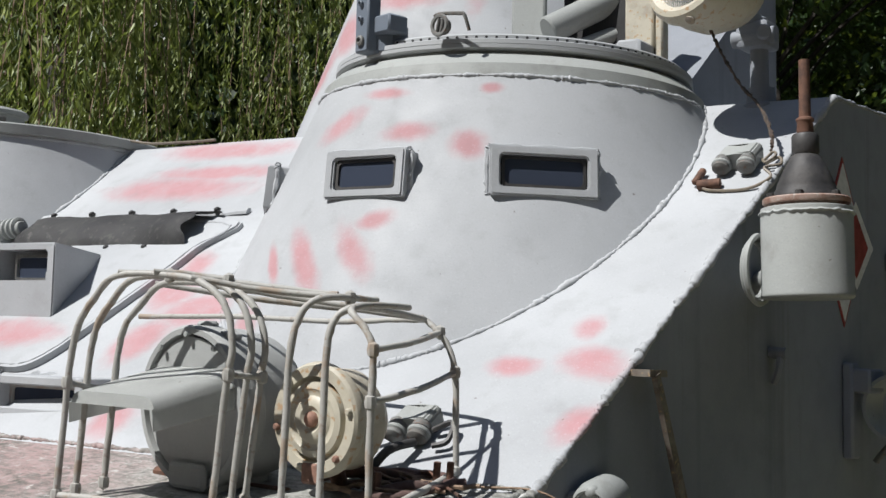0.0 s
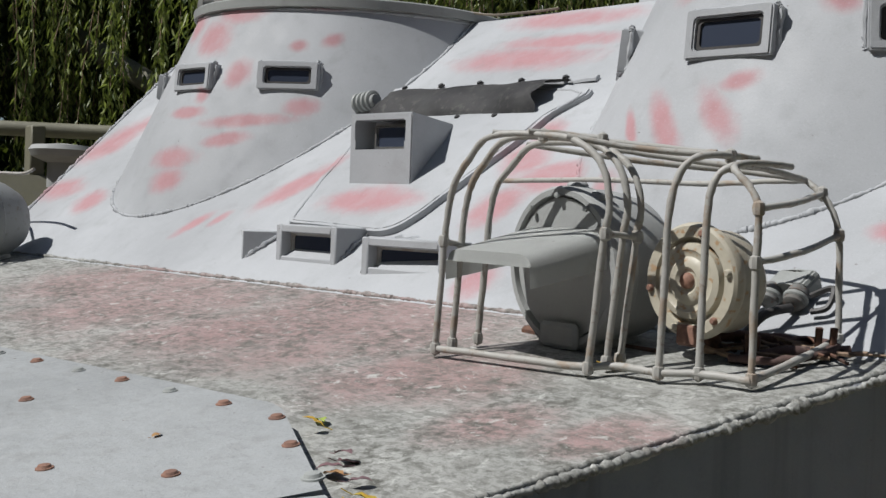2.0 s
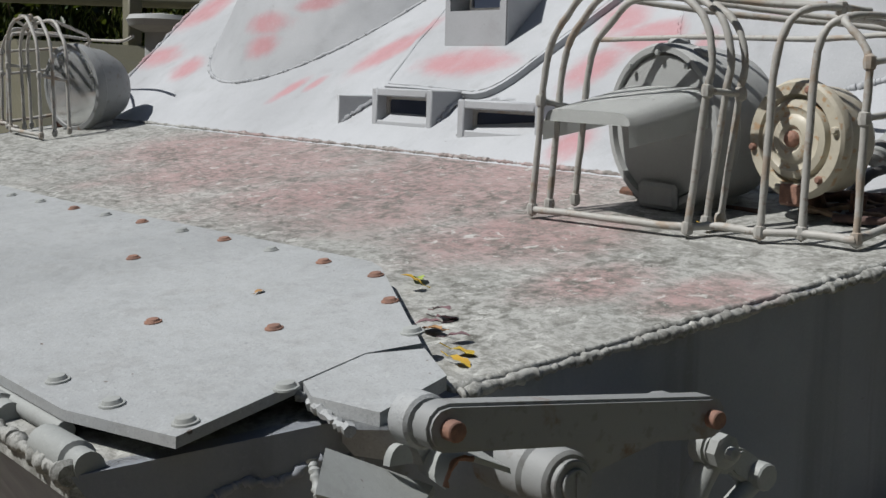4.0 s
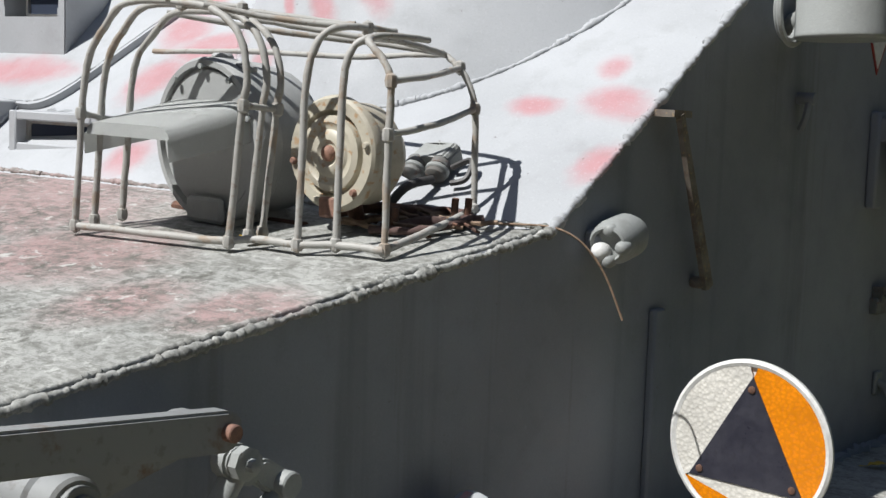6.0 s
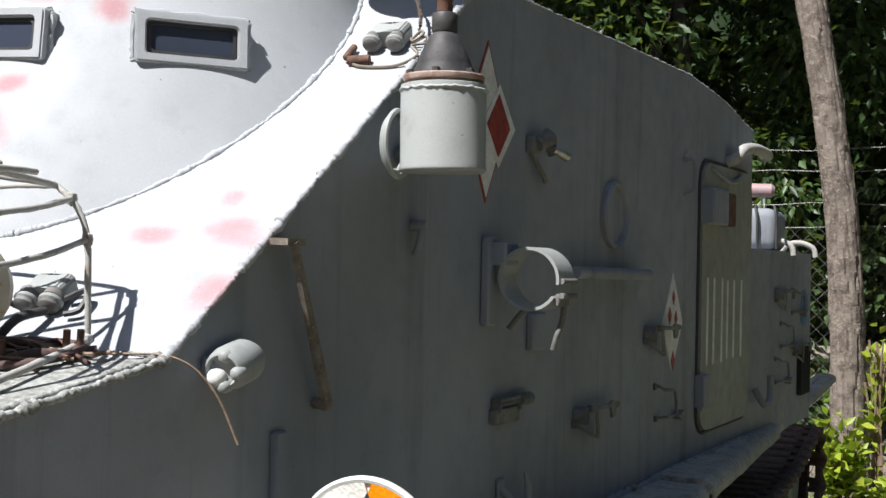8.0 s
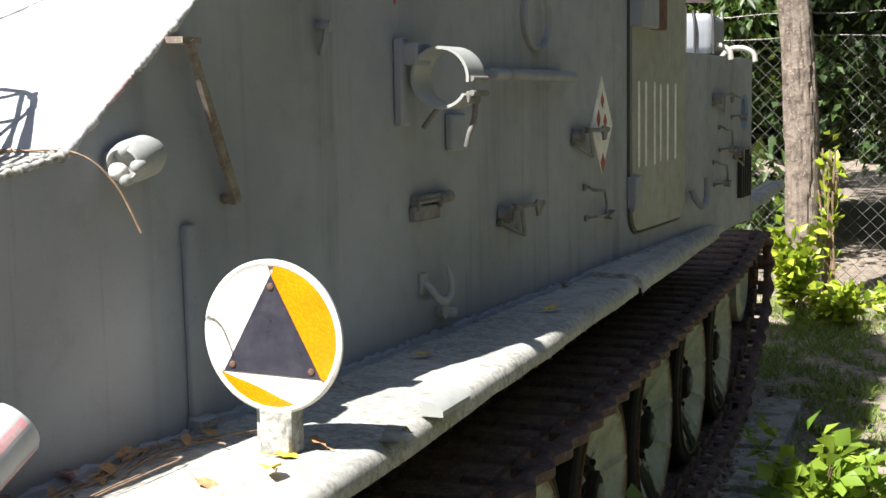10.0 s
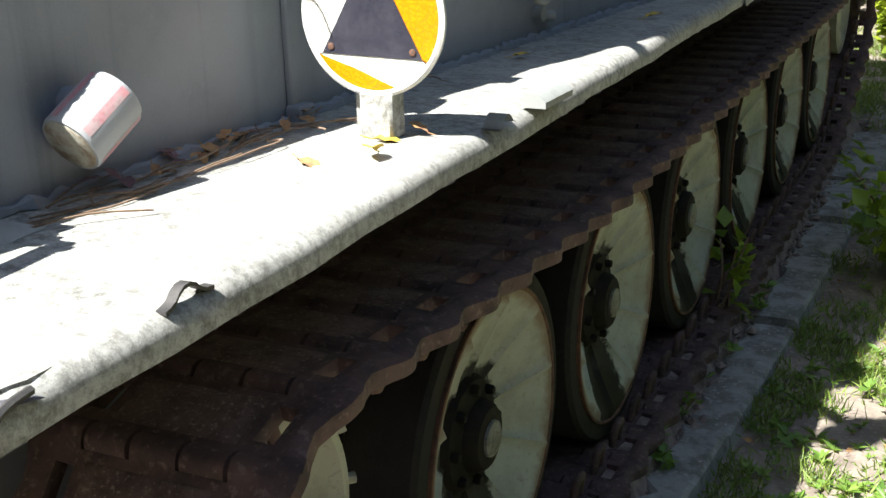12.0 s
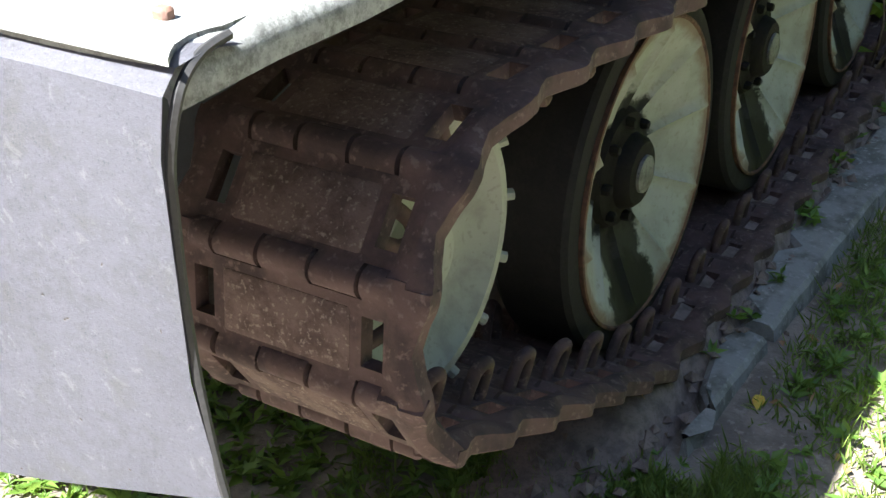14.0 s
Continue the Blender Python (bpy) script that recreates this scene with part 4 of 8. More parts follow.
# ---- driver's hatch, periscope, vision blocks on the sloping plate ----
hb = [(-1.483, 0.151), (-1.40, 0.1485), (-1.309, 0.145), (-1.206, 0.1396), (-1.165, 0.142), (-1.1386, 0.1565), (-1.1196, 0.19), (-1.1086, 0.239), (-1.089, 0.329), (-1.07, 0.41), (-1.064, 0.478), (-1.06, 0.56), (-1.62, 0.56), (-1.577, 0.33), (-1.527, 0.216), (-1.503, 0.167)]
t = math.atan(PLATE)
nrm = Vector((0, -math.sin(t), math.cos(t)))
line = smooth_path([(a, b, PLATE * b) for a, b in hb], 5, True)
bm = bmesh.new()
prism(bm, [p - nrm * 0.004 for p in line], nrm * 0.017)
bmesh.ops.bevel(bm, geom=[e for e in bm.edges if all((v.co - Vector((0, v.co.y, PLATE * v.co.y))).z > 0.008 for v in e.verts)], offset=0.004, segments=2, affect="EDGES")
hatch = part("driver_hatch", bm, hull_paint, tank, "driver's hatch with a thick rounded edge and pink streaks", HULL)
bm = bmesh.new()
ctr = sum(line, Vector()) / len(line)
tube(bm, [ctr + (p - ctr) * 0.945 + nrm * 0.0125 for p in line], 0.0026, 6, True, 0.0008, 0.5)
part("weld_ridge", bm, hull_paint, hatch, "", HULL)

# the box narrows to the rear, where it runs into the plate; its window is set back
w0, w1, bf, z0, z1 = -1.438, -1.238, 0.258, 0.180, 0.371
o0, o1, p0, p1 = w0 + 0.016, w1 - 0.020, 0.293, 0.357
bm = bmesh.new()
F = [bm.verts.new(v) for v in ((w0, bf, z0), (w1, bf, z0), (w1, bf, z1), (w0, bf, z1))]
R = [bm.verts.new(v) for v in ((w0 + 0.01, 0.49, 0.30), (-1.305, 0.45, 0.30), (-1.318, 0.44, 0.362), (w0 + 0.02, 0.475, 0.366))]
I = [bm.verts.new(v) for v in ((o0, bf, p0), (o1, bf, p0), (o1, bf, p1), (o0, bf, p1))]
B = [bm.verts.new((v.co.x, bf + 0.055, v.co.z)) for v in I]
for k in range(4):
    n = (k + 1) % 4
    for f in ((F[k], F[n], I[n], I[k]), (I[k], I[n], B[n], B[k]), (F[n], F[k], R[k], R[n])):
        bm.faces.new(f)
bm.faces.new(B)
bm.faces.new(R[::-1])
bmesh.ops.recalc_face_normals(bm, faces=bm.faces)
bmesh.ops.bevel(bm, geom=[e for e in bm.edges if e.verts[0] in F or e.verts[1] in F], offset=0.003, segments=2, affect="EDGES")
peri = part("periscope_housing", bm, hull_paint, tank, "boxy periscope housing with recessed glass", HULL, 50)
bm = bmesh.new()
ring_prism(bm, rounded(0.116, 0.054, 0.008), rounded(0.104, 0.042, 0.006), bf + 0.018, bf + 0.05, Matrix.Translation((-1.320, 0, 0.3205)))
part("glass_frame", bm, bare_steel, peri, "", HULL)
bm = bmesh.new()
box(bm, (-1.374, bf + 0.024, 0.297), (-1.266, bf + 0.034, 0.343))
part("pane", bm, glass, peri, "", HULL)


def vision_block(a, b, c, turn, w, back=0.12, h=0.072):
    """A welded box low on the plate with a glass slot set back in its upright face."""
    m = Matrix.Translation((a, b, c)) @ Matrix.Rotation(radians(turn), 4, "Z")
    bm = bmesh.new()
    f = 0.017
    x = w / 2
    for lo, hi in (((-x, 0, -0.06), (-x + f, back, h)), ((x - f, 0, -0.06), (x, back, h)), ((-x + f, 0.0004, h - f), (x - f, back, h - 0.0004)), ((-x + f, 0.0004, -0.03), (x - f, back, 0.010))):
        box(bm, lo, hi, m, 0.0025)
    vb = part("vision_block", bm, hull_paint, tank, "small welded driver's vision block with dark glass", HULL)
    mg = m @ Matrix.Translation((0, 0, h / 2 - 0.004))
    bm = bmesh.new()
    ring_prism(bm, rounded(w - 2 * f + 0.002, h - f - 0.008, 0.004), rounded(w - 2 * f - 0.010, h - f - 0.020, 0.006), 0.034, 0.024, mg)
    part("glass_frame", bm, bar_paint, vb, "", HULL)
    bm = bmesh.new()
    box(bm, (-x + f, 0.031, 0.006), (x - f, 0.04, h - f), m)
    part("pane", bm, glass, vb, "", HULL)
    bm = bmesh.new()
    rim = [m @ Vector(v) for v in ((-x - 0.002, 0.004, 0.0), (-x - 0.002, 0.045, h * 0.55), (-x, 0.092, h + 0.001), (0, 0.096, h + 0.001), (x, 0.092, h + 0.001), (x + 0.002, 0.045, h * 0.55), (x + 0.002, 0.004, 0.0))]
    tube(bm, [p.lerp(q, k / 12) for p, q in zip(rim, rim[1:]) for k in range(12)], 0.0038, 6, False, 0.0016, 0.5)
    part("weld_seam", bm, hull_paint, vb, "", HULL)


vision_block(-1.314, 0.062, 0.048, 0, 0.196, 0.11, 0.076)
vision_block(-1.016, 0.057, 0.042, 6, 0.205, 0.10, 0.067)
vision_block(-1.584, 0.093, 0.044, -32, 0.15, 0.085, 0.062)

# rolled canvas weather cover above the hatch, held by two bolted strips
for b, a0, a1 in ((0.590, -1.705, -1.05), (0.472, -1.50, -1.10)):
    bm = bmesh.new()
    n = 20
    tube(bm, [plate_pose(a0 + (a1 - a0) * k / n, b, 0.004 + 0.003 * math.sin(k)) @ Vector((0, 0, 0)) for k in range(n + 1)], 0.010, 6, False, 0.001, 0.1, 0.5)
    strip = part("clamp_strip", bm, hull_paint, tank, "", HULL)
    for k in range(5 if a0 < -1.5 else 3):
        bm = bmesh.new()
        bolt(bm, plate_pose(a0 + 0.05 + (0.130 if a0 < -1.5 else 0.115) * k, b, 0.010), 0.007, 0.008)
        part("bolt", bm, dark_inside, strip, "", HULL)
bm = bmesh.new()
n, m2 = 34, 12
rows = []
for i in range(n + 1):
    a = -1.665 + 0.55 * i / n
    row = []
    for k in range(m2 + 1):
        u = k / m2
        b = 0.474 + 0.110 * u
        z = 0.006 + 0.030 * math.sin(math.pi * u) ** 0.6 * (0.88 + 0.12 * math.sin(i * 0.5)) * min(1, i / 4 + 0.5)
        if i > n - 8:
            z += 0.02 * (i - n + 8) / 8 * math.sin(math.pi * u)
            b -= 0.012 * (i - n + 8) / 8 * math.sin(math.pi * u)
        row.append(bm.verts.new(plate_pose(a + 0.01 * math.sin(k * 1.3), b, z + rnd.uniform(-0.001, 0.001)) @ Vector((0, 0, 0))))
    rows.append(row)
for p, q in zip(rows, rows[1:]):
    for k in range(m2):
        bm.faces.new((p[k], p[k + 1], q[k + 1], q[k]))
bmesh.ops.solidify(bm, geom=list(bm.faces), thickness=0.004)
part("weather_cover", bm, canvas, tank, "rolled black weather cover, cracked and worn", HULL, 80)
bm = bmesh.new()
for k in range(4):
    mm = plate_pose(-1.685 - 0.013 * k, 0.528 - 0.003 * k, 0.028)
    lathe(bm, [(0.019, -0.006), (0.025, -0.003), (0.025, 0.003), (0.019, 0.006)], (0, 0, 0), (1, 0.1, 0), 18, mm)
rod(bm, plate_pose(-1.67, 0.528, 0.028) @ Vector(), plate_pose(-1.75, 0.515, 0.02) @ Vector(), 0.017)
part("hose_joint", bm, fit_paint, tank, "ribbed hose joint beside the cover", HULL)

# ---- trim vane lying on the glacis ----
def gl(a, b, lift):
    return glacis_pose(a, b, lift) @ Vector()


vane_out = [(-2.42, -0.64), (-1.27, -0.628), (-0.455, -0.588), (-0.42, -0.598), (-0.150, -0.742), (-0.168, -0.790), (-0.148, -0.868), (-0.112, -1.0), (-0.25, -1.035), (-2.5, -1.06)]
bm = bmesh.new()
prism(bm, [gl(a, b, 0.018) for a, b in vane_out], (0, 0, 0.010))
vane = part("trim_vane", bm, cover_paint, tank, "flat folded trim vane plate with rusty round-headed bolts", HULL)
bm = bmesh.new()
tube(bm, [gl(-0.25, -1.034, 0.008), gl(-1.2, -1.05, 0.008), gl(-2.5, -1.065, 0.008)], 0.009, 8)
part("front_edge_tube", bm, fit_paint, vane, "", HULL)
for i, (a, b) in enumerate([(-1.174, -0.649), (-1.067, -0.643), (-0.956, -0.636), (-0.838, -0.632), (-0.728, -0.627), (-0.616, -0.623), (-0.5, -0.621), (-0.393, -0.622), (-0.291, -0.675), (-0.741, -0.747), (-0.436, -0.864), (-0.307, -0.799),
                            (-0.141, -0.884), (-0.183, -0.726), (-0.134, -0.979), (-0.225, -1.0), (-0.329, -1.006), (-1.3, -0.655), (-1.42, -0.66), (-1.55, -0.662)]):
    bm = bmesh.new()
    bolt(bm, glacis_pose(a, b, 0.028), 0.0078 if i < 12 or i > 16 else 0.0095, 0.005 if i < 12 or i > 16 else 0.007)
    part("bolt", bm, rusty_bolt if (i < 12 and i not in (1, 3, 5)) else fit_paint, vane, "", HULL)
for x0 in (-0.185, -0.36):
    bm = bmesh.new()
    lathe(bm, [(0, -0.020), (0.013, -0.020), (0.013, 0.0), (0.017, 0.002), (0.017, 0.060), (0, 0.062)], gl(x0, -1.05, 0.004), (-1, -0.05, 0), 18)
    part("hinge_tube", bm, fit_paint, vane, "", HULL)

# lever bracket beside the vane, the lever, and its pivots
bm = bmesh.new()
prism(bm, [gl(-0.138, -0.748, 0.014), gl(-0.168, -0.79, 0.014), gl(-0.152, -0.865, 0.014), gl(-0.115, -0.879, 0.012), gl(-0.043, -0.862, 0.010), gl(-0.072, -0.775, 0.010)], (0, 0, 0.013))
prism(bm, [gl(-0.158, -0.865, 0.014), gl(-0.06, -0.886, 0.012), gl(-0.02, -0.85, 0.010), gl(-0.03, -0.835, -0.028), gl(-0.09, -0.86, -0.028), gl(-0.150, -0.855, -0.008)], (0, 0.014, 0))
tube(bm, [gl(-0.154, -0.868, 0.016).lerp(gl(-0.05, -0.884, 0.012), k / 30) for k in range(31)], 0.0045, 6, False, 0.0015, 0.4)
rod(bm, (-0.012, -0.858, -0.128), (0.012, -0.858, -0.128), 0.0225, seg=24)
bracket = part("lever_bracket", bm, cover_paint, tank, "welded lever bracket with flaking paint", HULL)


iron_paint = simple_material("iron_paint", (0.24, 0.25, 0.25), (0.17, 0.105, 0.07), 0.6, 0, 12, 0.3, 0.57, 0.68, third=(0.20, 0.20, 0.195))


def lever(bm, p, q, w, x0, x1):
    """A flat bar with round ends, between two pins, from x0 to x1 across."""
    p, q = Vector(p), Vector(q)
    d = (q - p).normalized()
    n = Vector((0, -d.z, d.y))
    poly = [p + n * w] + [p - d * w * math.cos(s) + n * w * math.sin(s) for s in (1.0, 0.5, 0, -0.5, -1.0)] + [p - n * w, q - n * w] + [q + d * w * math.cos(s) - n * w * math.sin(s) for s in (1.0, 0.5, 0, -0.5, -1.0)] + [q + n * w]
    made = prism(bm, [(x0, v.y, v.z) for v in poly], (x1 - x0, 0, 0))
    edges = {e for v in made for e in v.link_edges if abs(e.verts[0].co.x - e.verts[1].co.x) < 1e-6}
    bmesh.ops.bevel(bm, geom=list(edges), offset=0.0028, segments=2, affect="EDGES")


pl, pr = Vector((0.03, -0.856, -0.128)), Vector((0.03, -0.572, -0.1535))
bm = bmesh.new()
lever(bm, pl, pr, 0.0195, 0.012, 0.034)
lv = part("lever_arm", bm, iron_paint, tank, "long painted lever arm with rust runs", HULL)
for c, l in ((pl, 0.05), (pr, 0.046)):
    bm = bmesh.new()
    rod(bm, (c.x - 0.02, c.y, c.z), (0.034 + l * 0.22, c.y, c.z), 0.0085, seg=14)
    part("pin", bm, rusty_bolt, lv, "rusted pivot pin", HULL)
bm = bmesh.new()
rod(bm, (-0.10, -0.716, -0.197), (-0.014, -0.716, -0.197), 0.030, seg=32)
rod(bm, (-0.016, -0.716, -0.197), (0.014, -0.716, -0.197), 0.0275, seg=32, lip=0.003)
rod(bm, (0.012, -0.716, -0.197), (0.020, -0.716, -0.197), 0.021, seg=24)
rod(bm, (0.018, -0.716, -0.197), (0.024, -0.716, -0.197), 0.014, seg=20)
box(bm, (0.020, -0.7175, -0.208), (0.0255, -0.7145, -0.186))
boss = part("pivot_boss", bm, iron_paint, tank, "round slotted pivot boss under the lever", HULL)
bm = bmesh.new()
lever(bm, (0, -0.712, -0.196), (0, -0.575, -0.163), 0.022, -0.030, -0.014)
part("lower_arm", bm, iron_paint, boss, "", HULL)
bm = bmesh.new()
lever(bm, (0, -0.533, -0.194), (0, -0.515, -0.204), 0.018, -0.012, 0.008)
for k in (0.0, 0.010):
    lathe(bm, [(0.017 - k, 0.0), (0.017 - k, 0.010), (0.012 - k, 0.012), (0, 0.012)], (0.008 + k, -0.530, -0.195), (1, 0, 0), 8)
rod(bm, (-0.02, -0.466, -0.230), (0.014, -0.466, -0.230), 0.014, seg=12)
lever(bm, (0, -0.490, -0.215), (0, -0.466, -0.230), 0.014, -0.012, 0.002)
tube(bm, smooth_path([(0.0, -0.528, -0.205), (0.0, -0.548, -0.235), (0.0, -0.562, -0.275), (0.0, -0.568, -0.36)], 5), 0.012, 8)
tube(bm, smooth_path([(-0.002, -0.470, -0.24), (-0.002, -0.505, -0.265), (-0.002, -0.522, -0.30), (-0.002, -0.528, -0.36)], 5), 0.010, 8)
part("shackle", bm, fit_paint, tank, "curved shackle with a pinned castle nut", HULL)
bm = bmesh.new()
# a lit sloping sheet, a rounded tab on it, and a curled tongue with a rusty lip
sheet = [Vector(v) for v in ((-0.03, -0.9214, -0.1505), (-0.03, -0.8197, -0.1968), (0.03, -0.882, -0.1961), (0.03, -0.9678, -0.1629))]
prism(bm, sheet, (-0.002, 0.004, -0.006))
prism(bm, [(-0.03, -0.858 + 0.011 * math.cos(radians(w)), -0.172 + 0.017 * math.sin(radians(w))) for w in range(0, 181, 20)], (0.006, 0.002, 0))
curl = smooth_path([(0.02, -0.8477, -0.1765), (0.02, -0.8445, -0.165), (0.02, -0.8375, -0.1565), (0.02, -0.827, -0.1565), (0.02, -0.806, -0.164), (0.02, -0.7842, -0.1728)], 4)
prism(bm, curl + [p + Vector((0, 0.001, -0.005)) for p in reversed(curl)], (-0.06, 0.02, -0.004))
tow = part("tow_bracket", bm, fit_paint, tank, "bent and chipped sheet bracket on the bow", HULL)
bm = bmesh.new()
tube(bm, [p + Vector((0.001, 0, -0.002)) for p in curl[:14]], 0.0022, 6, False, 0.0004, 0.3)
part("rusty_lip", bm, rusty_bolt, tow, "", HULL)
bm = bmesh.new()
tube(bm, [Vector((-0.01, -0.945, -0.152)).lerp(Vector((-0.02, -0.94, -0.175)), k / 14) + Vector((0.03 * k / 14, -0.012 * k / 14, 0)) for k in range(15)], 0.004, 8, False, 0.0008, 0.3)
part("weld_seam", bm, fit_paint, tow, "", HULL)
bm = bmesh.new()
tube(bm, [(wall_a(-0.985 + k * 0.0025) + 0.001 * math.sin(k * 0.9), -0.985 + k * 0.0025, -0.222 + 0.0007 * k - 0.004 * math.sin(k * 0.25)) for k in range(60)], [0.003 + 0.002 * math.sin(k * 0.37) ** 2 for k in range(60)], 8, False, 0.0010, 0.35)
part("weld_seam", bm, side_paint, tank, "", HULL)


# ---- headlight guard, headlight, horn ----
def guard(flip):
    def q(a, b, c):
        return Vector((2 * MID - 0.22 - a if flip else a, b, c))

    def on(a, b, lift=0.014):
        return (a, b, GLACIS * b + lift)

    g0 = bmesh.new()
    R = 0.0045
    base = smooth_path([q(*on(*p)) for p in ((-0.557, -0.263), (-0.43, -0.255), (-0.31, -0.247), (-0.285, -0.225), (-0.245, -0.222), (-0.205, -0.222), (-0.165, -0.205), (-0.115, -0.203), (-0.098, -0.196), (-0.108, -0.10), (-0.128, 0.02))], 4)
    tube(g0, base, R * 1.1, 8, False, 0.0005, 0.08)
    cage = part("headlight_guard", g0, bar_paint, tank, "bent welded bar guard, grey paint worn to rust", HULL)

    def bar(name, pts, r=R, n=5):
        bmh = bmesh.new()
        tube(bmh, smooth_path([q(*p) for p in pts], n), r, 8, False, 0.0004, 0.10)
        part(name, bmh, bar_paint, cage, "", HULL)

    def lump(p, axis=(0, 0, 1)):
        bmh = bmesh.new()
        lathe(bmh, [(0, -0.011), (0.0064, -0.007), (0.0076, 0.0), (0.0064, 0.007), (0, 0.011)], q(*p), axis, 8)
        part("weld_lump", bmh, bar_paint, cage, "", HULL)

    # three arches over the lamp, one behind the other
    for (al, bl), (ar, br), top in (((-0.555, -0.263), (-0.297, -0.246), 0.264), ((-0.558, -0.230), (-0.299, -0.211), 0.263), ((-0.551, -0.190), (-0.295, -0.191), 0.258)):
        bar("hoop", [on(al, bl, 0.012), (al + 0.008, bl, 0.07), (al + 0.015, bl, 0.15), (al + 0.027, bl, 0.197), (al + 0.053, bl, top - 0.033), (al + 0.097, bl, top), (ar - 0.07, br, top), (ar - 0.031, br, top - 0.008), (ar + 0.0, br, top - 0.026), (ar + 0.018, br, top - 0.052), (ar + 0.025, br, 0.17), (ar + 0.018, br, 0.13), on(ar, br, 0.012)])
        lump(on(al, bl))
        lump(on(ar, br))
    # two hoops and the bent corner bar round the horn
    bar("hoop", [on(-0.209, -0.223, 0.012), (-0.205, -0.222, 0.08), (-0.204, -0.221, 0.16), (-0.197, -0.216, 0.21), (-0.185, -0.203, 0.236), (-0.172, -0.17, 0.243), (-0.17, -0.10, 0.243)])
    bar("hoop", [on(-0.167, -0.203, 0.012), (-0.165, -0.202, 0.10), (-0.163, -0.201, 0.18), (-0.156, -0.195, 0.216), (-0.142, -0.176, 0.231), (-0.14, -0.12, 0.236), (-0.15, -0.06, 0.236)])
    bar("hoop", [on(-0.098, -0.199, 0.012), (-0.0975, -0.199, 0.07), (-0.0965, -0.198, 0.15), (-0.0975, -0.198, 0.182), (-0.112, -0.196, 0.205), (-0.137, -0.190, 0.226), (-0.16, -0.13, 0.232), (-0.172, -0.05, 0.229), (-0.182, 0.018, 0.223)])
    for p in ((-0.209, -0.223), (-0.167, -0.203), (-0.098, -0.199), (-0.128, 0.018)):
        lump(on(*p))
    # rear upright and the rails
    rails = [
        [(-0.128, 0.02, 0.012), (-0.130, 0.02, 0.08), (-0.1325, 0.02, 0.15), (-0.145, 0.02, 0.188), (-0.160, 0.02, 0.206), (-0.182, 0.02, 0.223)],
        [(-0.457, -0.263, 0.268), (-0.40, -0.23, 0.268), (-0.33, -0.195, 0.264)],
        [(-0.40, -0.257, 0.269), (-0.37, -0.22, 0.268), (-0.31, -0.185, 0.258), (-0.20, -0.14, 0.248)],
        [(-0.34, -0.25, 0.262), (-0.27, -0.20, 0.25), (-0.172, -0.15, 0.243)],
        [(-0.415, -0.19, 0.262), (-0.33, -0.14, 0.25), (-0.24, -0.09, 0.238), (-0.17, -0.06, 0.233)],
        [(-0.47, -0.19, 0.258), (-0.38, -0.11, 0.244), (-0.27, -0.03, 0.234), (-0.182, 0.015, 0.225)],
        [(-0.756, 0.045, 0.2185), (-0.546, 0.045, 0.222), (-0.361, 0.045, 0.218), (-0.25, 0.03, 0.222), (-0.182, 0.02, 0.223)] if not flip else [(-0.5, 0.0, 0.23), (-0.361, 0.03, 0.22), (-0.182, 0.02, 0.223)],
        [(-0.0965, -0.198, 0.178), (-0.12, -0.09, 0.19), (-0.158, 0.02, 0.206)],
        [(-0.0975, -0.199, 0.115), (-0.11, -0.09, 0.13), (-0.1325, 0.02, 0.152)],
        [(-0.277, -0.246, 0.140), (-0.276, -0.22, 0.139), (-0.275, -0.19, 0.138)],
        [(-0.545, -0.263, 0.118), (-0.545, -0.225, 0.112), (-0.540, -0.19, 0.108)],
    ]
    for p in ((-0.277, -0.246, 0.140), (-0.275, -0.19, 0.138), (-0.545, -0.263, 0.118), (-0.0965, -0.198, 0.178), (-0.0975, -0.199, 0.115), (-0.158, 0.02, 0.206), (-0.1325, 0.02, 0.152), (-0.40, -0.23, 0.266), (-0.33, -0.197, 0.262), (-0.172, -0.15, 0.243)):
        lump(p)
    for line in rails:
        bmh = bmesh.new()
        tube(bmh, smooth_path([q(*p) for p in line], 5), R * 0.95, 8, False, 0.0004, 0.10)
        part("rail", bmh, bar_paint, cage, "", HULL)
    return cage


guard(False)
guard(True)


lamp_paint = paint_material("lamp_paint", (0.33, 0.34, 0.335), None, dirt=0.2, rough=0.68, pits=0.4, grain=0.3)
hood_paint = paint_material("hood_paint", (0.58, 0.60, 0.585), None, dirt=0.12, rough=0.68, pits=0.4, grain=0.25)


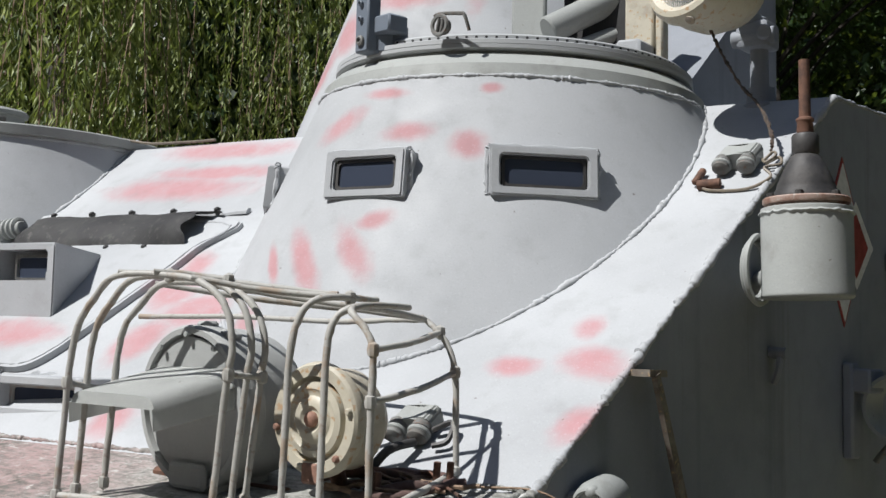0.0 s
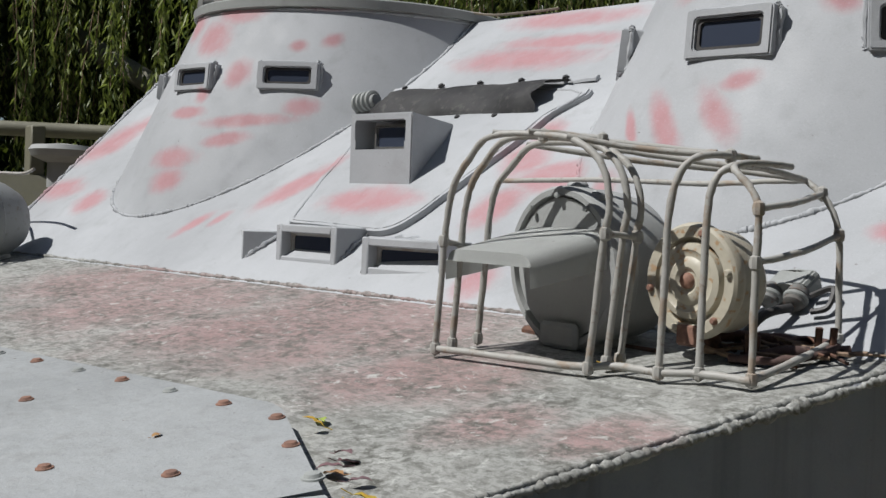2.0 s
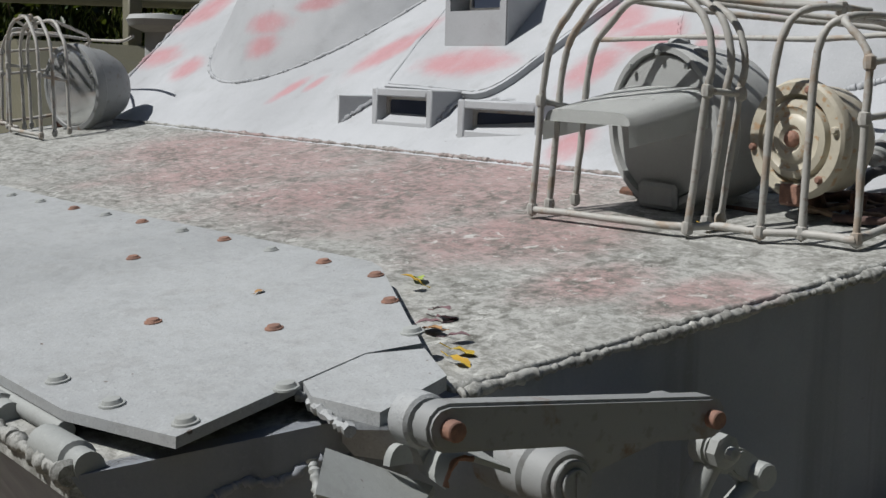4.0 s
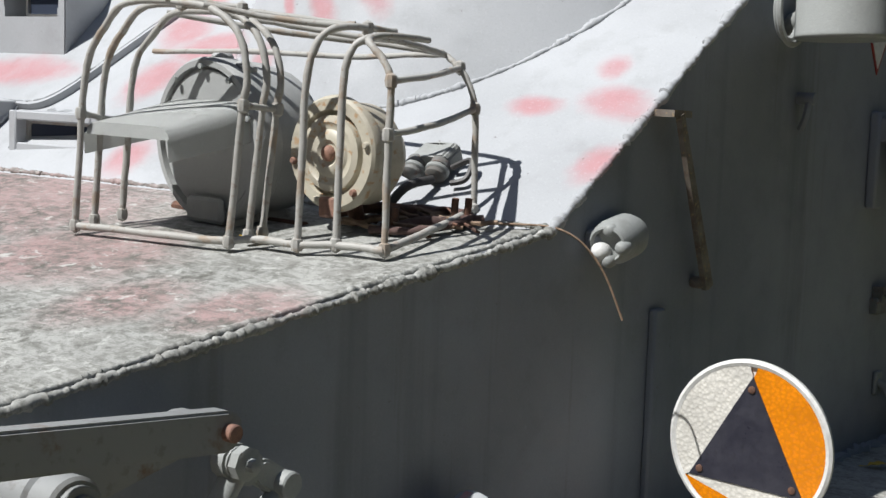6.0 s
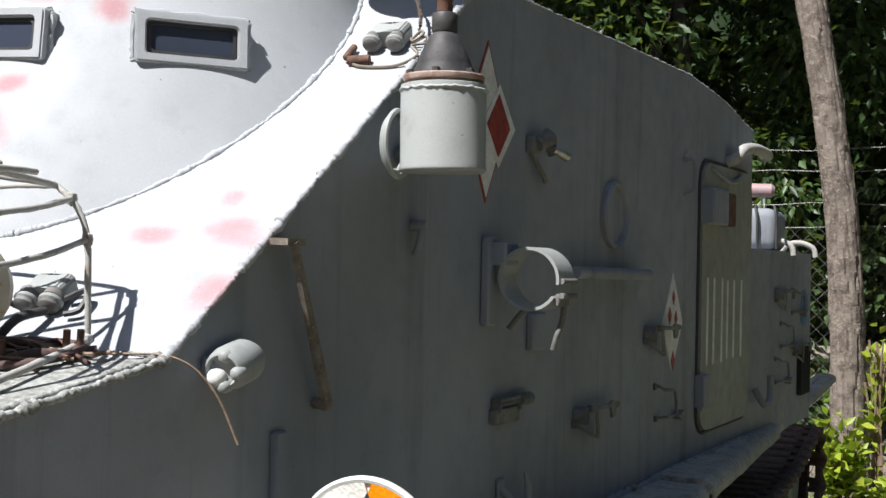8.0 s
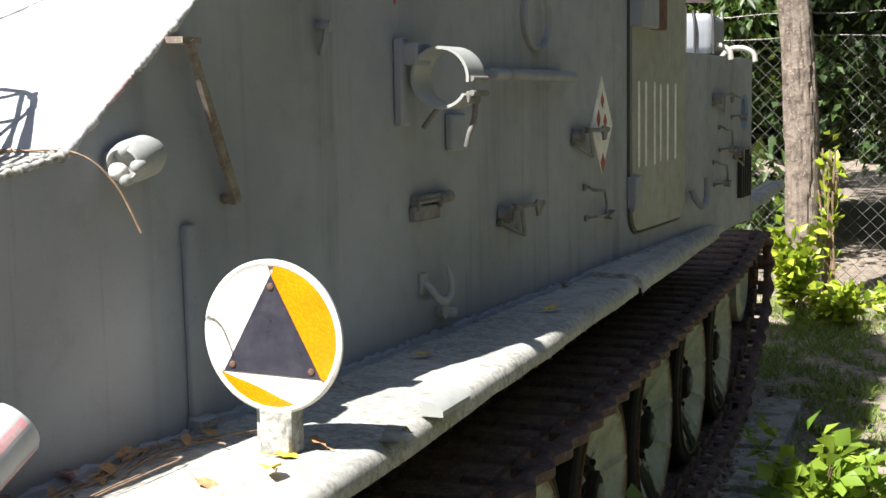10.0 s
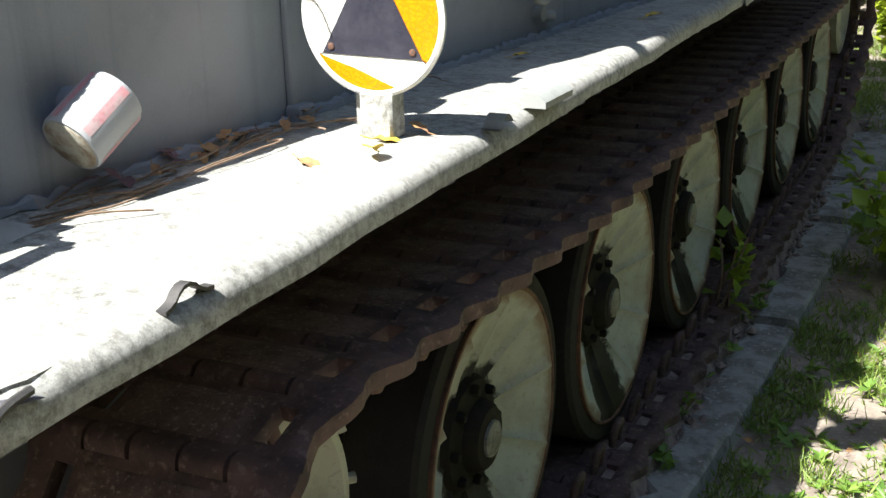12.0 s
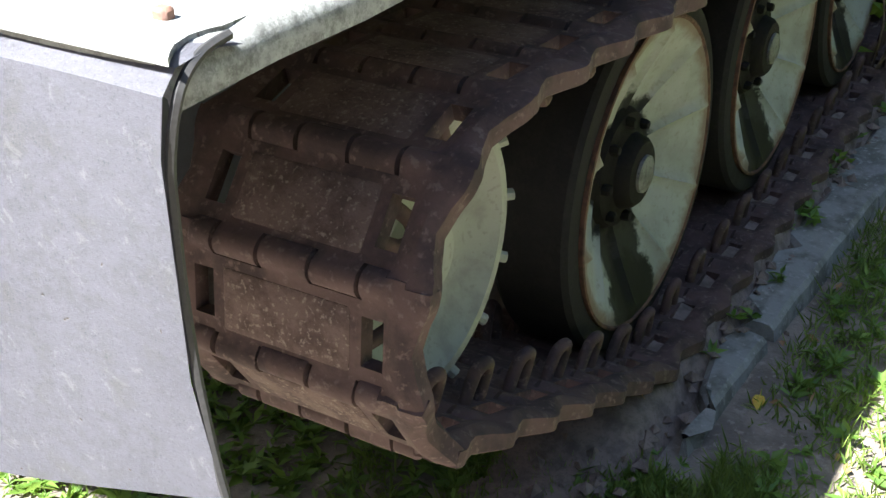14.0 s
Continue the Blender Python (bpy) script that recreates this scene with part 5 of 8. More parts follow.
def headlight(flip):
    def q(a, b, c):
        return Vector((2 * MID - 0.22 - a if flip else a, b, c))

    yaw = radians(-8 if not flip else 14)
    m = Matrix.Translation(q(-0.442, -0.140, 0.0885)) @ Matrix.Rotation(yaw, 4, "Z") @ Matrix.Rotation(radians(3), 4, "X")
    bm = bmesh.new()
    lathe(bm, [(0.0, 0.002), (0.098, 0.001), (0.0985, -0.006), (0.102, -0.006), (0.103, 0.006), (0.111, 0.006), (0.115, 0.001), (0.115, -0.028), (0.1135, -0.030), (0.109, -0.031), (0.109, -0.075), (0.10, -0.11), (0.07, -0.13), (0, -0.135)] if not flip else
          [(0.100, 0.0), (0.104, 0.004), (0.114, 0.002), (0.116, -0.006), (0.116, -0.022), (0.110, -0.028), (0.108, -0.04), (0.10, -0.085), (0.078, -0.125), (0.045, -0.15), (0, -0.155)], (0, 0, 0), (0, -1, 0), 48, HULL @ m)
    lampb = part("headlight", bm, iron_paint if flip else lamp_paint, tank, "large round grey headlight with a blackout hood" if not flip else "large round headlight with a ribbed glass lens")
    if flip:
        bm = bmesh.new()
        lathe(bm, [(0.101, 0.0), (0.09, 0.008), (0.05, 0.018), (0, 0.022)], (0, 0, 0), (0, -1, 0), 40, HULL @ m)
        part("lens", bm, lens_glass, lampb, "ribbed clear lens")
    else:
        bm = bmesh.new()
        # flat top, round shoulders, short upright skirts
        sec = [(-1, 0), (-1, 0.45), (-0.985, 0.66), (-0.94, 0.83), (-0.86, 0.94), (-0.74, 0.99), (-0.5, 1.0), (0, 1.02), (0.5, 1.0), (0.74, 0.99), (0.86, 0.94), (0.94, 0.83), (0.985, 0.66), (1, 0.45), (1, 0)]
        rows = []
        for k in range(10):
            u = min(k, 8) / 8
            top, side = 0.056 - 0.030 * u, 0.003 - 0.021 * u
            drop = 0.62 if k == 9 else 1.0
            rows.append([bm.verts.new(((0.090 + 0.003 * u) * v, -0.002 - 0.122 * u - (0.003 if k == 9 else 0), side + (top - side) * min(h, drop))) for v, h in sec])
        for p0, p1 in zip(rows, rows[1:]):
            for k in range(len(sec) - 1):
                bm.faces.new((p0[k], p0[k + 1], p1[k + 1], p1[k]))
        bmesh.ops.solidify(bm, geom=list(bm.faces), thickness=0.007)
        part("blackout_hood", bm, hood_paint, lampb, "curved sheet-metal hood", HULL @ m)
        bm = bmesh.new()
        box(bm, (-0.04, -0.014, -0.112), (0.04, -0.004, -0.075), HULL @ m, 0.006)
        part("catch", bm, lamp_paint, lampb)
        for t in (62, 88, 114):
            bm = bmesh.new()
            box(bm, (-0.012, 0.010, 0.108), (0.012, 0.034, 0.1205), HULL @ m @ Matrix.Rotation(radians(90 - t), 4, "Y"), 0.004)
            part("lug", bm, lamp_paint, lampb)
    for k in range(5):
        t = radians(20 + 35 * k)
        bm = bmesh.new()
        lathe(bm, [(0.004, 0), (0.004, 0.004), (0, 0.005)], (0.102 * math.cos(t), -0.008, 0.102 * math.sin(t)), (0, -1, 0), 8, HULL @ m)
        part("screw", bm, fit_paint, lampb)
    bm = bmesh.new()
    box(bm, (-0.045, 0.0, -0.14), (0.05, 0.09, -0.085), HULL @ m, 0.010, 2)
    part("foot", bm, lamp_paint, lampb)
    bm = bmesh.new()
    rod(bm, HULL @ m @ Vector((-0.13, 0.05, -0.112)), HULL @ m @ Vector((0.12, 0.06, -0.112)), 0.008)
    box(bm, (-0.14, 0.03, -0.122), (-0.10, 0.06, -0.096), HULL @ m, 0.005)
    part("clamp_rod", bm, rust_metal, lampb)


headlight(False)
headlight(True)

# horn with its ribbed cream face
m = HULL @ Matrix.Translation((-0.2388, -0.130, 0.0847)) @ Matrix.Rotation(radians(-5), 4, "Z") @ Matrix.Scale(1.12, 4)
bm = bmesh.new()
lathe(bm, [(0.066, 0.0), (0.068, -0.006), (0.066, -0.012), (0.060, -0.016), (0.060, -0.05), (0.045, -0.07), (0, -0.07)], (0, 0, 0), (0, -1, 0), 40, m)
horn = part("horn", bm, cream_paint, tank, "round cream horn, rust staining round its rim")
bm = bmesh.new()
lathe(bm, [(0.066, 0.0), (0.063, 0.0035), (0.0505, 0.0035), (0.0485, -0.0055), (0.0450, -0.0055), (0.0435, 0.0045), (0.036, 0.0065), (0.033, 0.0045), (0.028, 0.0045), (0.024, 0.008), (0.016, 0.0085), (0.012, 0.005), (0, 0.005)], (0, 0, 0), (0, -1, 0), 40, m)
part("horn_face", bm, cream_paint, horn)
bm = bmesh.new()
lathe(bm, [(0.010, 0.004), (0.009, 0.009), (0.005, 0.012), (0, 0.012)], (0, 0, 0), (0, -1, 0), 12, m)
part("centre_bolt", bm, rusty_bolt, horn)
bm = bmesh.new()
box(bm, (-0.016, -0.006, -0.075), (0.016, 0.002, -0.05), m, 0.003)
part("drain_tab", bm, rusty_bolt, horn)
for k in range(6):
    t = radians(60 * k + 12)
    bm = bmesh.new()
    lathe(bm, [(0.0045, 0), (0.0045, 0.003), (0.003, 0.005), (0, 0.005)], (0.0575 * math.cos(t), -0.0035, 0.0575 * math.sin(t)), (0, -1, 0), 8, m)
    part("rim_bolt", bm, rusty_bolt if k % 2 else cream_paint, horn)
bm = bmesh.new()
tube(bm, smooth_path([hul(-0.31, -0.04, 0.0), hul(-0.24, -0.03, 0.012), hul(-0.17, 0.0, 0.004), hul(-0.14, -0.04, -0.004)], 6), 0.008, 8)
tube(bm, smooth_path([hul(-0.25, -0.075, 0.02), hul(-0.25, -0.06, -0.01), hul(-0.25, -0.04, -0.012)], 6), 0.011, 8)
part("mounting", bm, rust_metal, horn)


def socket(a, b, name_label, big=1.0):
    """A double cable socket on the plate: block, two round connectors, loose leads."""
    mm = HULL @ plate_pose(a, b, 0.0)
    bm = bmesh.new()
    prism(bm, [mm @ (Vector(v) * big) for v in ((-0.030, 0.0, 0.0), (0.030, 0.0, 0.0), (0.036, 0.0, 0.026), (0.030, 0.0, 0.036), (0.0, 0.0, 0.030), (-0.030, 0.0, 0.032), (-0.036, 0.0, 0.022))], mm.to_3x3() @ Vector((0.004, 0.038 * big, 0)))
    bmesh.ops.bevel(bm, geom=list(bm.edges), offset=0.003, segments=2, affect="EDGES")
    so = part("cable_socket", bm, fit_paint, tank, name_label)
    for x in (-0.022, 0.022):
        for nm, prof, mat in (("connector", [(0.010, -0.016), (0.0135, -0.012), (0.0145, -0.002), (0.012, 0.0), (0.012, 0.005), (0.0145, 0.007), (0.0145, 0.014), (0.010, 0.018), (0, 0.019)], clip_iron), ("collar", [(0.0150, 0.0), (0.0168, 0.002), (0.0168, 0.006), (0.0150, 0.008), (0.0125, 0.004)], fit_paint)):
            bm = bmesh.new()
            lathe(bm, prof, (x * big, -0.008, 0.018 * big), (0.1, -1, -0.15), 18, mm)
            part(nm, bm, mat, so)
    return so, mm


so1, mm1 = socket(-0.008, 0.662, "double cable socket with hanging caps and a loose lead")
bm = bmesh.new()
box(bm, (-0.062, -0.058, 0.004), (-0.050, -0.012, 0.016), mm1, 0.003)
rod(bm, mm1 @ Vector((-0.05, -0.062, 0.008)), mm1 @ Vector((-0.01, -0.058, 0.008)), 0.009)
part("hanging_cap", bm, rust_metal, so1, "rusted hanging cap")
bm = bmesh.new()
tube(bm, smooth_path([mm1 @ Vector(p) for p in ((0.05, 0.0, 0.01), (0.075, 0.004, 0.02), (0.085, -0.02, 0.02), (0.06, -0.03, 0.02), (0.075, -0.05, 0.012), (0.04, -0.074, 0.004), (-0.02, -0.076, 0.004), (-0.045, -0.064, 0.006))], 5), 0.0028, 6)
tube(bm, smooth_path([mm1 @ Vector(p) for p in ((0.045, 0.01, 0.012), (0.06, 0.02, 0.022), (0.07, 0.005, 0.024), (0.055, -0.008, 0.018), (0.045, 0.006, 0.016))], 5), 0.0026, 6)
part("lead", bm, brass_wire, so1, "coiled chain and cable")
so2, mm2 = socket(-0.235, 0.075, "double cable socket beside the horn with leads plugged in", 0.9)
bm = bmesh.new()
tube(bm, smooth_path([mm2 @ Vector((0.022, -0.03, 0.014)), hul(-0.225, 0.0, 0.04), hul(-0.24, -0.03, 0.0)], 5), 0.0065, 7)
tube(bm, smooth_path([mm2 @ Vector((0.035, 0.0, 0.012)), mm2 @ Vector((0.065, 0.01, 0.02)), mm2 @ Vector((0.07, -0.02, 0.012)), mm2 @ Vector((0.05, -0.03, 0.01))], 5), 0.0045, 6)
tube(bm, smooth_path([mm2 @ Vector((-0.03, -0.02, 0.01)), hul(-0.275, 0.02, 0.06), hul(-0.28, -0.03, 0.0)], 5), 0.005, 6)
part("lead", bm, boot_rubber, so2)
bm = bmesh.new()
tube(bm, smooth_path([hul(-0.30, -0.01, 0.004), hul(-0.2, 0.005, 0.012), hul(-0.11, -0.01, 0.01), hul(-0.13, -0.09, -0.006), hul(-0.2, -0.10, -0.012)], 6), 0.0055, 8, False, 0.001, 0.2)
tube(bm, smooth_path([hul(-0.19, -0.09, -0.012), hul(-0.15, -0.06, 0.0), hul(-0.10, 0.0, 0.006)], 5), 0.008, 8, False, 0.001, 0.2)
part("hinge_rod", bm, track_steel, tank, "rusty hinge rods at the guard's foot", None)
for a, b in ((-0.135, -0.015), (-0.118, -0.01), (-0.19, -0.08), (-0.175, -0.085)):
    bm = bmesh.new()
    rod(bm, hul(a, b, GLACIS * b), hul(a + 0.005, b - 0.004, GLACIS * b + 0.036), 0.005, seg=9)
    part("stud", bm, rust_metal, tank)
bm = bmesh.new()
rod(bm, hul(-0.53, -0.10, -0.006), hul(-0.495, -0.08, 0.002), 0.011)
rod(bm, hul(-0.495, -0.08, 0.002), hul(-0.44, -0.05, 0.008), 0.006)
part("cable_joint", bm, boot_rubber, tank, "black cable joint under the headlight")


# ---- left hull side: fittings on the wall ----
def wall_thing(name, label, mat, build, parent=None):
    bm = bmesh.new()
    build(bm)
    return part(name, bm, mat, parent or tank, label, HULL)


stay_iron = simple_material("stay_iron", (0.19, 0.17, 0.145), (0.12, 0.095, 0.075), 0.6, 0.1, 30, 0.4, third=(0.30, 0.22, 0.13))
# slanting bar and upright strut
def b_rod(bm):
    p0, p1 = wall_pose(0.225, 0.160, 0.03), wall_pose(0.337, -0.09, 0.02)
    v = [p0 @ Vector(), p1 @ Vector()]
    d = (v[1] - v[0]).normalized()
    out = p0.to_3x3() @ Vector((0, 0, 1))
    w = d.cross(out).normalized() * 0.008
    prism(bm, [v[0] + w * 0.7, v[1] + w * 1.2, v[1] - w * 1.2, v[0] - w * 0.7], out * 0.008)
    box(bm, (-0.02, -0.004, -0.03), (0.024, 0.006, 0.006), wall_pose(0.228, 0.160, 0.03))
    rod(bm, v[1] - d * 0.006 - out * 0.02, v[1] - d * 0.006 + out * 0.008, 0.009, seg=10)


wall_thing("slanted_stay", "slanting flat stay bar with yellowed rusty edges", stay_iron, b_rod)


def b_strut(bm):
    box(bm, (-0.014, -0.335, 0.0), (0.014, 0.0, 0.012), wall_pose(0.24, -0.117), 0.003)
    box(bm, (-0.02, -0.335, 0.0), (0.02, -0.30, 0.03), wall_pose(0.24, -0.117), 0.004)


wall_thing("upright_strip", "narrow welded upright strip", side_paint, b_strut)

# marker lamp
lm = HULL @ wall_pose(0.092, -0.012) @ Matrix.Translation((0, 0, 0.030)) @ Matrix.Scale(0.72, 4)
bm = bmesh.new()
d = Vector((-1, -0.14, 0.22))
lathe(bm, [(0, -0.085), (0.034, -0.082), (0.042, -0.06), (0.042, 0.0), (0.038, 0.02), (0.034, 0.032), (0.030, 0.034), (0.026, 0.022), (0, 0.018)], (0, 0, 0), d, 28, lm)
for y, z in ((0.026, 0.004), (-0.004, 0.030), (-0.030, 0.002)):
    lathe(bm, [(0.013, 0.012), (0.013, 0.028), (0.010, 0.036), (0.005, 0.039), (0, 0.039)], (0, y, z), d, 14, lm)
ml = part("marker_lamp", bm, fit_paint, tank, "stubby grey marker lamp with one white bulb cover")
bm = bmesh.new()
lathe(bm, [(0.016, 0.02), (0.018, 0.034), (0.013, 0.043), (0.007, 0.047), (0, 0.048)], (0, -0.014, -0.012), d, 20, lm)
part("lens", bm, white_paint, ml, "white domed lens")
bm = bmesh.new()
box(bm, (-0.03, -0.02, -0.045), (0.05, 0.02, -0.01), lm, 0.006)
part("foot", bm, side_paint, ml)

# aerial mount: can, rubber cone, whip stub
AB, AC = 0.425, 0.272
cm = Matrix.Translation((-0.668, 1.957, 1.792)) @ Matrix.Rotation(radians(91), 4, "X") @ Matrix.Scale(0.94, 4)
bm = bmesh.new()
lathe(bm, [(0, -0.002), (0.068, 0.0), (0.0715, 0.003), (0.0722, 0.006), (0.0712, 0.009), (0.0712, 0.140), (0.0705, 0.144), (0.066, 0.1455), (0, 0.1455)], (0, 0, 0), (0, 1, 0), 64, cm)
can = part("aerial_can", bm, fit_paint, tank, "grey welded aerial base can with black rubber cone")
bm = bmesh.new()
lathe(bm, [(0.060, 0.1455), (0.060, 0.150), (0.067, 0.1505), (0.068, 0.153), (0.068, 0.1585), (0.066, 0.1605), (0.052, 0.162), (0, 0.162)], (0, 0, 0), (0, 1, 0), 56, cm)
part("flange", bm, rust_flange, can, "rust-streaked flange")
bm = bmesh.new()
lathe(bm, [(0.054, 0.161), (0.0535, 0.166), (0.046, 0.176), (0.0455, 0.181), (0.036, 0.203), (0.0245, 0.226), (0.0195, 0.231), (0.0215, 0.234), (0.0215, 0.260), (0.019, 0.264), (0.012, 0.266), (0, 0.266)], (0, 0, 0), (0, 1, 0), 44, cm)
part("rubber_cone", bm, boot_rubber, can, "black rubber cone")
bm = bmesh.new()
lathe(bm, [(0.0125, 0.265), (0.0135, 0.268), (0.0125, 0.283), (0.0145, 0.286), (0.0140, 0.289), (0.0095, 0.292), (0.0085, 0.385), (0, 0.386)], (0, 0, 0), (0, 1, 0), 20, cm)
part("whip_stub", bm, rust_metal, can, "rusty aerial stub")
for k in range(6):
    bm = bmesh.new()
    t = radians(60 * k + 20)
    lathe(bm, [(0.007, 0.160), (0.007, 0.167), (0, 0.169)], (0.058 * math.cos(t), 0, 0.058 * math.sin(t)), (0, 1, 0), 8, cm)
    part("flange_bolt", bm, boot_rubber, can)
bm = bmesh.new()
tube(bm, [cm @ Vector((0.0708 * math.cos(s), 0.135 + rnd.uniform(-0.001, 0.001), 0.0708 * math.sin(s))) for s in np.linspace(0, 2 * math.pi, 90)[:-1]], 0.003, 5, True, 0.0006, 0.3)
part("weld_seam", bm, fit_paint, can)
bm = bmesh.new()
rod(bm, HULL @ wall_pose(AB + 0.17, AC + 0.04) @ Vector((0, 0, -0.01)), cm @ Vector((0.0, 0.06, -0.02)), 0.020)
for r0 in (0.044, 0.051):
    tube(bm, [HULL @ wall_pose(AB - 0.02, AC + 0.05) @ Vector((r0 * 0.8 * math.cos(s), r0 * math.sin(s), 0.088 + (r0 - 0.044))) for s in np.linspace(0, 2 * math.pi, 32)[:-1]], 0.005, 6, True)
part("can_arm", bm, fit_paint, can, "cable loop and mounting arm")
bm = bmesh.new()
rod(bm, HULL @ wall_pose(0.62, 0.20) @ Vector((0, 0, 0)), HULL @ wall_pose(0.62, 0.20) @ Vector((0, 0, 0.03)), 0.010)
tube(bm, smooth_path([HULL @ wall_pose(0.62, 0.2) @ Vector((0, 0, 0.02)), HULL @ wall_pose(0.61, 0.17) @ Vector((0, 0, 0.02)), HULL @ wall_pose(0.615, 0.15) @ Vector((0, 0, 0.01))], 4), 0.006, 6)
part("cable_clip", bm, side_paint, tank, "small cable clip on the hull side")


def on_wall(bm, pts, b, c, lift, push):
    prism(bm, [wall_pose(b, c, lift) @ Vector((x, y, 0)) for x, y in pts], (wall_pose(b, c).to_3x3() @ Vector((0, 0, push))))


def painted_diamond(b, c, w, h, small):
    bm = bmesh.new()
    on_wall(bm, [(-w, 0), (0, -h), (w, 0), (0, h)], b, c, 0.0005, 0.0015)
    outer = part("painted_marking", bm, red_paint if not small else white_paint, tank, "painted red and white diamond marking", HULL)
    k = 0.93
    bm = bmesh.new()
    on_wall(bm, [(-w * k, 0), (0, -h * k), (w * k, 0), (0, h * k)], b, c, 0.0022, 0.001)
    part("white_field", bm, white_paint, outer, "", HULL)
    if not small:
        bm = bmesh.new()
        on_wall(bm, [(-0.024, -0.003), (0.050, -0.087), (0.124, -0.003), (0.050, 0.081)], b, c, 0.0036, 0.001)
        part("white_field", bm, white_paint, outer, "", HULL)
        bm = bmesh.new()
        on_wall(bm, [(-0.006, -0.004), (0.046, -0.066), (0.098, -0.004), (0.046, 0.060)], b, c, 0.005, 0.001)
        part("red_field", bm, red_paint, outer, "", HULL)
    else:
        for x, y, s in ((0, 0.50, 0.15), (-0.35, 0.14, 0.18), (0.25, 0.08, 0.16), (0.02, -0.76, 0.20)):
            bm = bmesh.new()
            on_wall(bm, [(x * w - s * w, y * h), (x * w, y * h - s * h), (x * w + s * w, y * h), (x * w, y * h + s * h)], b, c, 0.0036, 0.001)
            part("red_field", bm, red_paint, outer, "", HULL)


painted_diamond(0.900, 0.415, 0.088, 0.160, False)
painted_diamond(2.085, -0.016, 0.092, 0.142, True)


def b_tap(bm):
    mm = wall_pose(1.075, 0.385) @ Matrix.Translation((0.03, 0.006, 0)) @ Matrix.Scale(0.62, 4)
    box(bm, (-0.035, -0.03, 0.0), (0.03, 0.03, 0.03), mm, 0.006)
    for p0, p1, r in (((0.0, 0.0, 0.03), (0.05, 0.03, 0.06), 0.016), ((0.05, 0.03, 0.04), (0.07, -0.03, 0.06), 0.013), ((0.02, 0.02, 0.04), (0.05, 0.05, 0.045), 0.010)):
        rod(bm, mm @ Vector(p0), mm @ Vector(p1), r, seg=10)
    tube(bm, smooth_path([mm @ Vector(p) for p in ((-0.02, -0.03, 0.02), (0.0, -0.07, 0.03), (0.05, -0.10, 0.03), (0.09, -0.12, 0.02))], 4), 0.0055, 8)


tap = wall_thing("hose_valve", "rusty hose valve fitting with a bright nozzle", clip_iron, b_tap)
wall_thing("nozzle", "", bare_steel, lambda bm: rod(bm, wall_pose(1.085, 0.385) @ Vector((0.05, 0.0, 0.04)), wall_pose(1.085, 0.385) @ Vector((0.10, -0.012, 0.05)), 0.009, 0.012), tap)

# port ring
bm = bmesh.new()
lathe(bm, [(0.083, 0.0), (0.083, 0.012), (0.078, 0.017), (0.072, 0.012), (0.070, 0.004), (0.060, 0.003), (0, 0.003)], (0, 0, 0), (0, 0, 1), 40, HULL @ wall_pose(1.60, 0.266))
part("port_ring", bm, side_paint, tank, "round welded port ring on the hull side")

# clamp ring on its bracket
rm = HULL @ wall_pose(0.905, 0.105)
bm = bmesh.new()
box(bm, (-0.018, -0.09, 0.0), (0.018, 0.085, 0.02), rm, 0.004)
box(bm, (-0.012, 0.03, 0.015), (0.05, 0.075, 0.05), rm, 0.004)
clamp = part("tool_clamp", bm, side_paint, tank, "hinged round steel clamp on a wall bracket")
bm = bmesh.new()
cc, rr, n = Vector((0.035, 0.006, 0.094)), 0.056, 44
rows = []
for k in range(n):
    t = radians(-8 + 335 * k / (n - 1))
    e = Vector((0, math.sin(t), math.cos(t)))
    rows.append([bm.verts.new(cc + e * r0 + Vector((h, 0, 0))) for r0, h in ((rr, -0.04), (rr, 0.035), (rr + 0.006, 0.035), (rr + 0.006, -0.04))])
for p0, p1 in zip(rows, rows[1:]):
    for k in range(4):
        bm.faces.new((p0[k], p0[(k + 1) % 4], p1[(k + 1) % 4], p1[k]))
bm.faces.new(rows[0])
bm.faces.new(rows[-1][::-1])
bmesh.ops.transform(bm, matrix=rm, verts=bm.verts)
part("clamp_band", bm, fit_paint, clamp, "wide curved band, top edge faintly pink")
bm = bmesh.new()
for y in (0.004, -0.024):
    rod(bm, rm @ Vector((0.0, y, 0.159)), rm @ Vector((0.07, y, 0.159)), 0.006, seg=10)
box(bm, (0.0, -0.045, 0.146), (0.05, -0.02, 0.156), rm, 0.003)
tube(bm, smooth_path([rm @ Vector(p) for p in ((0.03, -0.03, 0.153), (0.035, -0.07, 0.148), (0.03, -0.10, 0.14), (0.035, -0.13, 0.13))], 5), 0.006, 8)
tube(bm, smooth_path([rm @ Vector(p) for p in ((0.03, -0.052, 0.075), (0.03, -0.075, 0.055), (0.03, -0.095, 0.04))], 4), 0.006, 8)
part("toggle", bm, clip_iron, clamp, "toggle catch and strap")
bm = bmesh.new()
box(bm, (0.20, -0.15, 0.0), (0.27, -0.07, 0.018), rm, 0.004)
part("stop_plate", bm, side_paint, clamp)


def b_bar(bm):
    mm = wall_pose(1.28, 0.123)
    rod(bm, mm @ Vector((0, 0.0, 0.035)), mm @ Vector((0.50, -0.003, 0.035)), 0.014)
    for x in (0.02, 0.36):
        rod(bm, mm @ Vector((x, 0, 0)), mm @ Vector((x, 0, 0.035)), 0.010, seg=8)


wall_thing("grab_bar", "horizontal grab bar", side_paint, b_bar)


